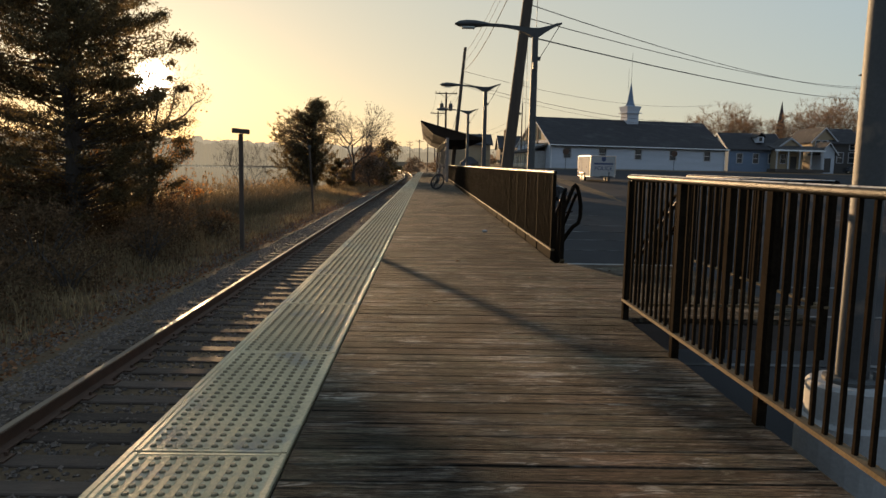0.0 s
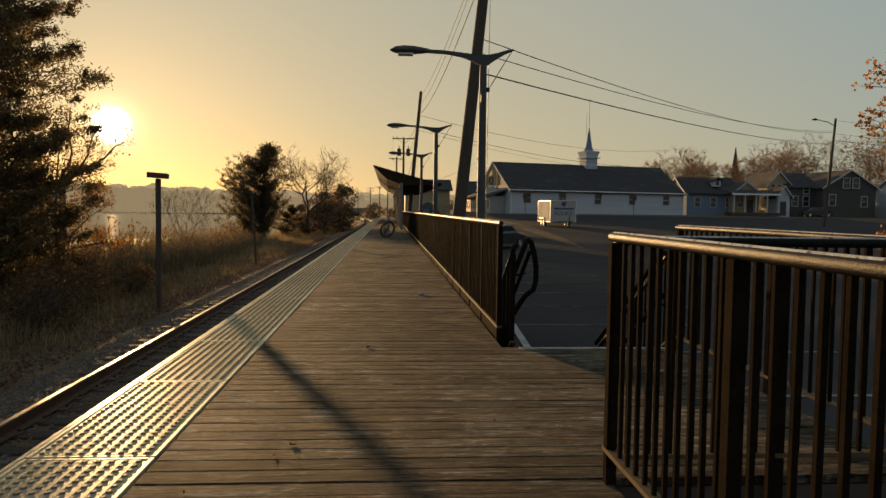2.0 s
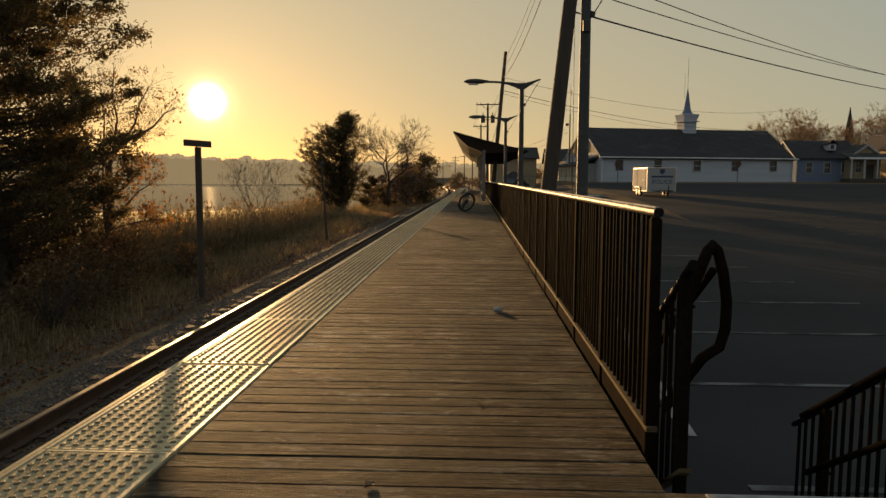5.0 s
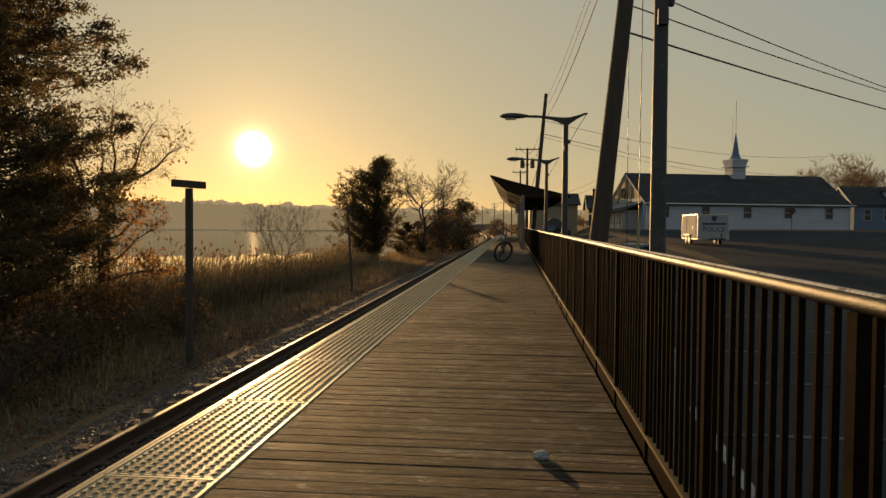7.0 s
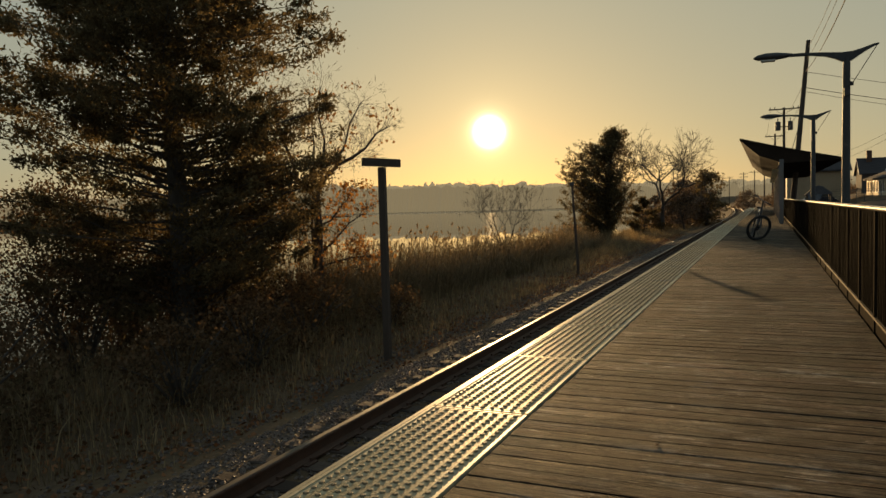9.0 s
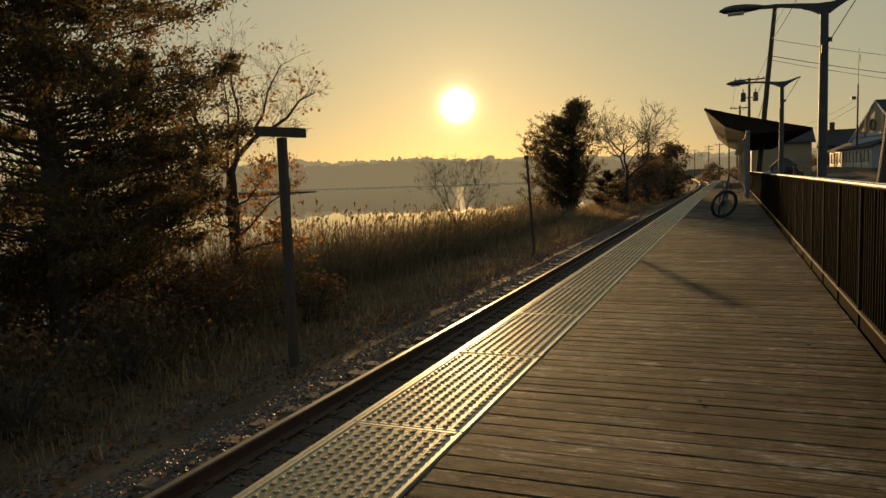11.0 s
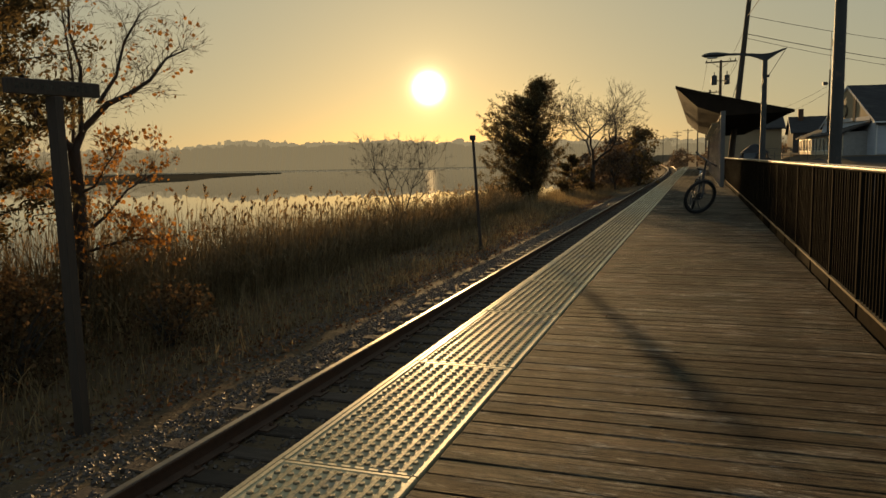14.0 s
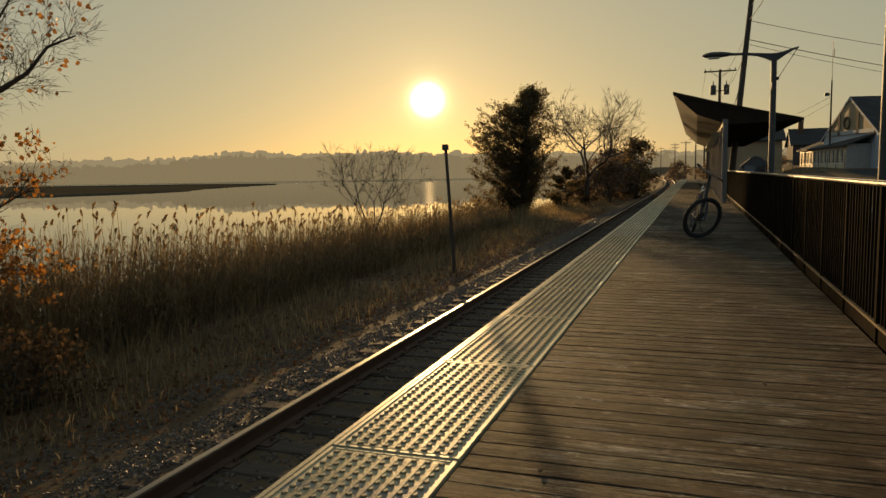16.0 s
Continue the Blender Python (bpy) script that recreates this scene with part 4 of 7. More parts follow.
_, PC = utility_pole(14.6, 109.0, 10.4, r=0.10, label="slim wooden pole with a floodlight and an antenna")
for k, (dx, y, h) in enumerate(((3.0, 150, 9.0), (3.2, 185, 9.2), (3.5, 225, 9.0), (4, 270, 10), (5, 330, 10.5), (-5.5, 360, 11), (6, 400, 12), (-6, 300, 9.0))):
    utility_pole(track_x(y) + dx, y, h - 0.5, r=0.15, arms=((0.95, 2.6), (0.86, 2.6))[: 1 + k % 2], z0=-1.2)

# lamp arm on the street pole
m = Mesh()
a = PR(0.93)
m.tube([a, a + Vector((-0.9, -0.2, 0.35)), a + Vector((-2.2, -0.4, 0.55))], 0.04, 6)
sl = tagged(part("street_lamp", m, M["pole"]), "street lamp on a curved arm fixed to the wooden pole", "street lamp")
m = Mesh()
m.tube([a + Vector((-2.1, -0.4, 0.54)), a + Vector((-2.4, -0.43, 0.57)), a + Vector((-2.75, -0.45, 0.5))], [0.05, 0.13, 0.05], 8)
part("lamp_head", m, M["pole"], sl, smooth=True)
# antenna mast top
m = Mesh()
c = PC(0.99)
m.tube([c, c + Vector((0, 0, 4.2))], 0.03, 5)
m.tube([c + Vector((0.12, 0, 2.6)), c + Vector((0.12, 0, 3.4))], 0.05, 5)
tagged(part("antenna", m, M["pole"]), "thin whip antenna above the slim pole", "antenna")
m = Mesh()
m.bevel_box(PC(0.84) + Vector((-0.45, 0, 0)), (0.45, 0.4, 0.35), 0.03)
m.tube([PC(0.84) + Vector((-0.3, 0, 0)), PC(0.84)], 0.03, 5)
tagged(part("floodlight", m, M["pole"]), "dark box floodlight on the slim pole", "floodlight")

wire((3.79, 24.9, 6.5), (46.4, 74.0, 9.75), 0.85, 0.016)
wire((3.74, 24.9, 6.06), (46.4, 74.0, 9.9), 0.7, 0.016)
wire((3.70, 24.9, 5.48), (46.4, 74.0, 8.6), 0.55, 0.024)
wire(P1(0.97), P2(0.96), 0.6, 0.012)
wire(P1(0.93), P2(0.90), 0.7, 0.012)
wire(P1(0.86), P2(0.84), 0.8, 0.02)
wire(P1(0.99), (6.5, -18, 10.5), 0.6, 0.016)
wire(P1(0.80), (6.5, -18, 8.8), 0.8, 0.02)
wire(P2(0.84), (48.0, 112.0, 11.5), 1.6, 0.016)
wire(P2(0.76), (46.0, 112.0, 8.5), 1.2, 0.022)
wire(P2(0.74), (44.0, 112.0, 8.0), 1.2, 0.014)
wire(P2(0.8), P3(0.95), 0.5, 0.012)
wire(P2(0.7), P3(0.8), 0.5, 0.014)
for dx in (-1.2, 1.2):
    wire(P3(0.99) + Vector((dx, 0, 0)), P4(0.97) + Vector((dx * 0.9, 0, 0)), 0.4, 0.012)
wire(PC(0.82), P4(0.6), 1.0, 0.014)
wire(PC(0.75), P4(0.55), 1.2, 0.014)
wire(PR(0.98), (75, 78, 11.0), 0.5, 0.014)
wire(PR(0.86), (75, 78, 9.6), 0.5, 0.014)
wire(PR(0.80), (75, 78, 8.8), 0.5, 0.02)
# guy wires of the leaning pole
wire(P1(0.97), (4.10, 25.0, -1.2), 0.0, 0.010, "thin steel guy wire of the leaning pole")
wire(P1(0.70), (3.92, 25.3, -1.2), 0.0, 0.008, "thin steel guy wire of the leaning pole")
m = Mesh()
m.tube([(4.10, 25.0, -1.22), (4.102, 25.0, 0.2), (4.105, 25.0, 1.35)], 0.035, 8)
tagged(part("guy_guard", m, M["tile"]), "yellowish plastic guard round the foot of a guy wire", "guy guard")
wire(P2(0.62), (2.4, 60.0, 3.4), 0.2, 0.02, "black service cable dropping from the pole")


# ---- platform shelter ----
def make_shelter():
    sh = thing("platform_shelter", "open platform shelter with a sloping winged roof on grey posts", "shelter")
    y0, y1 = 47.6, 80.0
    n = 14
    m = Mesh()
    prof = [(0.08, 3.93), (1.4, 3.56), (2.9, 3.18), (4.35, 2.84)]
    low = [(4.35, 2.78), (2.9, 2.75), (1.9, 2.72), (0.9, 3.1), (0.08, 3.87)]
    m.prism([(a, 0, b) for a, b in prof + low], (0, y1, 0), (0, y0, 0))
    part("roof", m, M["shelter_roof"], sh, "dark brown sloping roof")
    m = Mesh()
    m.prism([(a, 0, b + 0.02) for a, b in prof] + [(a, 0, b - 0.1) for a, b in reversed(prof)], (0, y0 - 0.03, 0), (0, y0 - 0.002, 0))
    part("fascia", m, M["shelter_roof"], sh)
    pm = Mesh()
    pm.bevel_box((0, 0, 1.42), (0.17, 0.17, 2.84), 0.01)
    pme = pm.data("post")
    beam = Mesh()
    beam.box((1.82, (y0 + y1) / 2, 2.74), (0.12, y1 - y0 - 0.4, 0.16))
    part("beam", beam, M["shelter_post"], sh)
    cap = Mesh()
    cap.bevel_box((0, 0, 0), (0.34, 0.12, 0.14), 0.02)
    cme = cap.data("sconce")
    for k in range(n):
        y = y0 - 1.0 + 2.35 * k
        ob = part("post", pme, M["shelter_post"], sh)
        ob.location = (1.82, y, 0)
        if k:
            s = part("sconce", cme, M["tile"], ob)
            s.location = (-0.2, 0, 2.45)
    return sh


make_shelter()


# ---- bicycle ----
def make_bicycle(x, y, yaw):
    b = thing("bicycle", "black mountain bicycle leaning on its kickstand on the deck", "bicycle", at=(x, y, 0))
    b.rotation_euler = (0, radians(-11), yaw)
    R = 0.345
    rear, front = Vector((0, -0.54, R + 0.025)), Vector((0, 0.56, R + 0.025))

    def wheel(c, turn, tip=0.0):
        rot = Matrix.Rotation(turn, 3, "Z") @ Matrix.Rotation(-tip, 3, "Y")
        ax = rot @ Vector((1, 0, 0))
        m = Mesh()
        m.torus((0, 0, 0), R, 0.028, ax, 44, 8)
        for k in range(44):
            a = 2 * math.pi * k / 44
            u = rot @ Vector((0, math.cos(a), math.sin(a)))
            m.box(u * (R + 0.028) + ax * (0.012 * (-1) ** k), (0.02, 0.018, 0.012))
        w = part("wheel", m, M["rubber"], b, "black knobbly tyre", smooth=True)
        w.location = c
        m = Mesh()
        m.torus((0, 0, 0), R - 0.04, 0.014, ax, 36, 6)
        part("rim", m, M["bike"], w, smooth=True)
        m = Mesh()
        m.tube([ax * -0.05, ax * 0.05], 0.022, 10)
        part("hub", m, M["chrome"], w, smooth=True)
        m = Mesh()
        for k in range(28):
            a = 2 * math.pi * k / 28
            u = rot @ Vector((0, math.cos(a), math.sin(a)))
            u2 = rot @ Vector((0, math.cos(a + 0.5), math.sin(a + 0.5)))
            m.tube([u2 * 0.02 + ax * (0.03 * (-1) ** k), u * (R - 0.05)], 0.0015, 4, cap=False)
        part("spokes", m, M["bike"], w)
        m = Mesh()
        m.tube([ax * 0.028, ax * 0.03], 0.08, 20)
        part("brake_disc", m, M["pole"], w)

    steer = radians(-58)
    wheel(rear, 0)
    wheel(front, steer, radians(14))
    bb, seat_top, head_t, head_b = Vector((0, -0.1, 0.31)), Vector((0, -0.27, 0.78)), Vector((0, 0.33, 0.86)), Vector((0, 0.37, 0.72))
    m = Mesh()
    m.tube([seat_top, head_t], [0.024, 0.028], 8)
    m.tube([bb, head_b], [0.034, 0.038], 8)
    m.tube([bb, seat_top], 0.022, 8)
    m.tube([head_t + Vector((0, -0.01, 0.05)), head_b], 0.032, 8)
    for s in (-0.05, 0.05):
        m.tube([bb + Vector((s * 0.5, 0, 0)), rear + Vector((s * 1.3, 0, 0))], 0.01, 6)
        m.tube([seat_top + Vector((s * 0.3, 0, -0.08)), rear + Vector((s * 1.3, 0, 0))], 0.009, 6)
    part("frame", m, M["bike"], b, smooth=True)
    m = Mesh()
    side = Matrix.Rotation(steer, 3, "Z") @ Vector((1, 0, 0))
    for s in (-0.065, 0.065):
        m.tube([head_b + side * s + Vector((0, 0.02, -0.05)), front + side * s], [0.03, 0.02], 8)
    m.tube([head_b + side * -0.075 + Vector((0, 0.02, -0.05)), head_b + side * 0.075 + Vector((0, 0.02, -0.05))], 0.022, 8)
    part("fork", m, M["bike"], b, smooth=True)
    m = Mesh()
    st = head_t + Vector((0, -0.02, 0.27))
    fw = Matrix.Rotation(steer, 3, "Z") @ Vector((0, 1, 0))
    m.tube([head_t, st, st + fw * 0.07 + Vector((0, 0, 0.02))], 0.022, 8)
    c = st + fw * 0.07 + Vector((0, 0, 0.02))
    side = (side + Vector((0, 0, 0.3))).normalized()
    m.tube([c - side * 0.36 - fw * 0.05, c - side * 0.1, c + side * 0.1, c + side * 0.36 - fw * 0.05], 0.015, 8)
    hb = part("handlebar", m, M["bike"], b, smooth=True)
    for s in (-1, 1):
        m = Mesh()
        m.tube([c + side * (0.26 * s) - fw * 0.035, c + side * (0.38 * s) - fw * 0.055], 0.021, 8)
        part("grip", m, M["rubber"], hb)
        m = Mesh()
        m.tube([c + side * (0.2 * s) + fw * 0.03, c + side * (0.3 * s) + fw * 0.06 + Vector((0, 0, -0.03))], 0.006, 5)
        part("brake_lever", m, M["bike"], hb)
    m = Mesh()
    m.tube([seat_top, seat_top + Vector((0, -0.04, 0.13))], 0.014, 8)
    part("seat_post", m, M["chrome"], b)
    m = Mesh()
    sc = seat_top + Vector((0, -0.05, 0.14))
    rows = [(-0.13, 0.07, 0.0), (-0.09, 0.075, 0.02), (0.0, 0.05, 0.015), (0.1, 0.022, 0.015), (0.15, 0.012, 0.005)]
    for yy, w, h in rows:
        m.v += [tuple(sc + Vector((w * math.cos(a), yy, h + 0.022 * math.sin(a)))) for a in [2 * math.pi * k / 8 for k in range(8)]]
    m.f += [(i * 8 + k, i * 8 + (k + 1) % 8, (i + 1) * 8 + (k + 1) % 8, (i + 1) * 8 + k) for i in range(4) for k in range(8)] + [tuple(range(8)), tuple(range(39, 31, -1))]
    part("saddle", m, M["rubber"], b, smooth=True)
    m = Mesh()
    m.torus(bb, 0.085, 0.008, (1, 0, 0), 28, 5)
    m.tube([bb + Vector((-0.07, 0, 0)), bb + Vector((0.07, 0, 0))], 0.022, 8)
    m.tube([bb + Vector((0.07, 0, 0)), bb + Vector((0.08, 0.1, -0.13))], 0.011, 6)
    m.tube([bb + Vector((-0.07, 0, 0)), bb + Vector((-0.08, -0.1, 0.13))], 0.011, 6)
    part("crankset", m, M["pole"], b)
    for s, d in ((1, Vector((0.13, 0.1, -0.13))), (-1, Vector((-0.13, -0.1, 0.13)))):
        m = Mesh()
        m.bevel_box(bb + d, (0.1, 0.09, 0.018), 0.003)
        part("pedal", m, M["rubber"], b)
    m = Mesh()
    m.tube([bb + Vector((-0.04, -0.18, -0.02)), Vector((-0.17, -0.22, 0.03)), Vector((-0.19, -0.2, 0.02))], 0.009, 6)
    part("kickstand", m, M["bike"], b)
    return b


make_bicycle(0.90, 33.6, radians(180 + 6))


# ---- plants ----
def leaf(m, p, s, rnd, flat=0.0, wide=0.45):
    """One small leaf: a folded diamond."""
    d = Vector((rnd.gauss(0, 1), rnd.gauss(0, 1), rnd.gauss(0, 1) * (1 - flat))).normalized()
    e = d.cross(Vector((rnd.gauss(0, 1), rnd.gauss(0, 1), rnd.gauss(0, 1)))).normalized()
    k = wide * s
    n = len(m.v)
    m.v += [p - d * s * 0.5, p + e * k, p + d * s * 0.5, p - e * k]
    m.f.append((n, n + 1, n + 2, n + 3))


def clump(m, c, r, count, size, rnd, squash=0.7, wide=0.45):
    c = Vector(c)
    for _ in range(count):
        o = Vector((rnd.gauss(0, 0.5), rnd.gauss(0, 0.5), rnd.gauss(0, 0.5) * squash)) * r
        leaf(m, c + o, size * rnd.uniform(0.6, 1.3), rnd, 0.0, wide)


def spray(m, c, d, r, count, size, rnd):
    """A flattened tuft of scale foliage that points outwards along d."""
    side = d.cross(Vector((0, 0, 1))).normalized()
    up = side.cross(d)
    for _ in range(count):
        a = rnd.gauss(0.1, 0.38)
        p = c + d * (r * a) + side * (r * rnd.gauss(0, 0.26)) + up * (r * rnd.gauss(0, 0.21))
        e = (d * 0.7 + Vector((rnd.gauss(0, 0.7), rnd.gauss(0, 0.7), rnd.gauss(0.15, 0.7)))).normalized()
        w = e.cross(Vector((rnd.gauss(0, 1), rnd.gauss(0, 1), rnd.gauss(0, 1)))).normalized() * (size * 0.2)
        l_ = e * (size * rnd.uniform(0.35, 0.75))
        n = len(m.v)
        m.v += [p - l_, p + w, p + l_, p - w]
        m.f.append((n, n + 1, n + 2, n + 3))


def branching(m, p, d, length, r, depth, rnd, tips, bend=0.25, up=0.12, split=(2, 3), sides=6, shrink=0.72):
    """Grows a limb from p along d and its forks; collects the tips."""
    p, d = Vector(p), Vector(d).normalized()
    pts, rad = [p.copy()], [r]
    n = 4 if depth > 1 else 3
    for i in range(n):
        d = (d + Vector((rnd.gauss(0, bend), rnd.gauss(0, bend), rnd.gauss(0, bend) * 0.6 + up)) * 0.5).normalized()
        p = p + d * length / n
        pts.append(p.copy())
        rad.append(r * (1 - (1 - shrink) * (i + 1) / n))
        if depth > 0 and i >= 1 and rnd.random() < 0.55:
            side = d.cross(Vector((rnd.gauss(0, 1), rnd.gauss(0, 1), rnd.gauss(0, 1)))).normalized()
            branching(m, p, (d * 0.6 + side * 0.8), length * 0.6, rad[-1] * 0.55, depth - 1, rnd, tips, bend, up, split, max(3, sides - 1), shrink)
    m.tube(pts, rad, max(3, sides), cap=False)
    if depth <= 0:
        tips.append((pts[-1], d))
        return
    for _ in range(rnd.randint(*split)):
        side = d.cross(Vector((rnd.gauss(0, 1), rnd.gauss(0, 1), rnd.gauss(0, 1)))).normalized()
        branching(m, p, d * 0.8 + side * rnd.uniform(0.4, 0.85), length * rnd.uniform(0.62, 0.82), rad[-1] * 0.75, depth - 1, rnd, tips, bend, up, split, max(3, sides - 1), shrink)


def conifer(x, y, z0, top, profile, label, levels, per, leaf_size, seed, lean=(0, 0), density=40, dead=0.15, gap=None):
    """A cedar: straight trunk, spreading limbs, foliage in ragged sprays along them."""
    rnd = random.Random(seed)
    t = thing("cedar_tree", label, "tree", "cedars", at=(x, y, z0))
    h = top - z0
    trunk, limbs, crown = Mesh(), Mesh(), Mesh()

    def axis(f):
        return Vector((lean[0] * f + 0.08 * math.sin(f * 7), lean[1] * f + 0.06 * math.sin(f * 5 + 1), h * f))

    r0 = h * 0.019
    trunk.tube([axis(f) for f in (-0.02, 0.03, 0.1, 0.25, 0.45, 0.65, 0.85, 0.98)], [r0 * 1.5, r0 * 1.15, r0, r0 * 0.88, r0 * 0.7, r0 * 0.48, r0 * 0.24, r0 * 0.06], 12)
    for i in range(levels):
        f = 0.06 + 0.93 * (i / (levels - 1)) ** 1.02
        R = lerp_table(f, profile)
        for k in range(per):
            az = rnd.uniform(0, 2 * math.pi)
            L_ = R * (rnd.uniform(0.5, 1.0) if rnd.random() < 0.8 else rnd.uniform(1.0, 1.16))
            d = Vector((math.cos(az), math.sin(az), 0))
            rise = rnd.uniform(-0.05, 0.45)
            a = axis(f)
            pts = [a + d * (L_ * s) + Vector((0, 0, L_ * (rise * s + 0.10 * s * s) + 0.08 * math.sin(3 * s + k))) for s in (0, 0.3, 0.6, 0.85, 1.0)]
            bow = Vector((-d.y, d.x, 0)) * rnd.uniform(-0.22, 0.22) * L_
            pts = [p + bow * math.sin(2.6 * i_ / 4) + Vector((0, 0, rnd.gauss(0, 0.05))) for i_, p in enumerate(pts)]
            limbs.tube(pts, [0.036 * (0.4 + R / 4), 0.024, 0.015, 0.009, 0.003], 5, cap=False)
            if rnd.random() < dead * (1 if f < 0.5 else 0.3):
                continue
            for s in (0.36, 0.44, 0.52, 0.6, 0.68, 0.76, 0.83, 0.9, 0.96, 1.01):
                if gap and gap[0] < f < gap[1] and d.x > 0.0 and s > 0.5 and rnd.random() < 0.35:
                    continue
                if rnd.random() < (0.2 if s < 0.5 else 0.12 if s < 0.8 else 0.16):
                    continue
                q_ = min(3.999, s * 4)
                i0 = int(q_)
                c = pts[i0].lerp(pts[i0 + 1], s * 4 - i0)
                w = rnd.uniform(0.24, 0.44) * (0.55 + 0.13 * R) * (1.0 if s < 0.9 else 0.62)
                side = Vector((-d.y, d.x, 0)) * rnd.uniform(-0.6, 0.6) * min(1.1, R * 0.32) * (1.0 if s < 0.8 else 0.5)
                spray(crown, c + side, (d + Vector((rnd.gauss(0, 0.35), rnd.gauss(0, 0.35), rnd.uniform(0.1, 0.9))) + side * 0.5).normalized(), w * 1.5, int(density * rnd.uniform(0.6, 1.2)), leaf_size, rnd)
    for k in range(12):
        clump(crown, axis(0.9 + 0.01 * k), 0.25, 20, leaf_size, rnd, 1.2, 0.2)
    part("trunk", trunk, M["bark"], t, smooth=True)
    part("limb_mass", limbs, M["bark"], t, kind="stuff")
    part("crown", crown, M["cedar"], t, "dark green and brown cedar sprays", kind="stuff")
    return t


conifer(-10.76, 23.48, -1.75, 11.0, [(0.0, 2.5), (0.12, 3.1), (0.25, 3.6), (0.45, 3.75), (0.55, 3.45), (0.64, 2.8), (0.8, 1.5), (0.95, 0.55), (1.0, 0.15)], "tall dark cedar with a straight trunk and layered sprays", 58, 8, 0.105, 21, density=68, gap=(0.25, 0.36))


def ragged_cedar(x, y, z0, label, seed, outline, spike, count, leaf_size):
    """A lone cedar: leaning trunk, limbs to a ragged lopsided crown (height, reach to either side) with a spike on top."""
    rnd = random.Random(seed)
    t = thing("cedar_tree", label, "tree", "cedars", at=(x, y, z0))
    trunk, limbs, crown = Mesh(), Mesh(), Mesh()
    top = spike[2]
    spine = [Vector((0.0, 0, -0.2)), Vector((0.15, 0, top * 0.2)), Vector((0.1, 0, top * 0.42)), Vector((0.45, 0, top * 0.7)), Vector(spike)]
    trunk.tube(spine, [0.27, 0.2, 0.16, 0.09, 0.02], 10)

    def stem(f):
        i0 = min(3, int(f * 4))
        return spine[i0].lerp(spine[i0 + 1], f * 4 - i0)

    for k in range(count):
        h = top * rnd.uniform(0.03, 0.97)
        lo = lerp_table(h, [(a, b) for a, b, c in outline])
        hi = lerp_table(h, [(a, c) for a, b, c in outline])
        az = rnd.uniform(0, 2 * math.pi)
        mid, half = (lo + hi) / 2, (hi - lo) / 2
        q = rnd.uniform(0.35, 0.9) if rnd.random() < 0.66 else rnd.uniform(0.9, 1.16)
        p = Vector((mid + half * q * math.cos(az), half * 0.85 * q * math.sin(az), h))
        a = stem(max(0.05, min(0.97, (h - 0.5 * half * q) / top)))
        limbs.tube([a, a.lerp(p, 0.5) + Vector((0, 0, -0.1)), p], [0.05, 0.03, 0.008], 4, cap=False)
        d = (p - a).normalized()
        for s in (0.45, 0.65, 0.83, 1.0):
            e = (d * 0.5 + Vector((rnd.gauss(0, 0.8), rnd.gauss(0, 0.8), rnd.gauss(0.3, 0.5)))).normalized()
            spray(crown, a.lerp(p, s) + Vector((rnd.gauss(0, 0.15), rnd.gauss(0, 0.15), rnd.gauss(0, 0.15))), e, rnd.uniform(0.45, 0.8) * (1.0 if s < 0.95 else 0.75), int(rnd.uniform(26, 50)), leaf_size, rnd)
        if q > 0.85:
            spray(crown, p + d * 0.3, d, 0.34, 20, leaf_size, rnd)
    for k in range(9):
        spray(crown, Vector(spike) + Vector((rnd.uniform(-0.12, 0.12), 0, -0.2 * k)), Vector((rnd.uniform(-0.4, 0.4), 0.1, 1)).normalized(), 0.25 + 0.04 * k, 26, leaf_size, rnd)
    part("trunk", trunk, M["bark"], t, smooth=True)
    part("limb_mass", limbs, M["bark"], t, kind="stuff")
    part("crown", crown, M["cedar"], t, "dark green ragged cedar foliage", kind="stuff")


LOPSIDED = ((0.0, -2.0, 0.0), (1.1, -2.8, 0.2), (2.0, -3.5, 1.8), (3.3, -3.5, 2.2), (4.4, -3.1, 2.5), (5.6, -3.2, 2.2), (6.4, -3.2, 2.1), (7.4, -2.7, 2.0), (8.0, -1.8, 1.8), (8.4, -0.2, 1.4), (9.1, 0.6, 1.1))
ragged_cedar(-10.75, 70.0, -2.1, "lone dark cedar with a ragged crown on the shore", 4, LOPSIDED, (0.85, 0, 9.1), 330, 0.16)
conifer(-9.1, 79.0, -2.0, 1.3, [(0.0, 1.6), (0.3, 2.1), (0.7, 1.1), (1.0, 0.2)], "small bushy cedar beside the track", 10, 5, 0.17, 5, density=22, dead=0.0)
conifer(-15.5, 17.5, -1.9, 6.5, [(0.0, 2.2), (0.3, 2.5), (0.7, 1.6), (1.0, 0.2)], "smaller dark cedar half hidden by the tall one", 20, 4, 0.12, 15, density=34)


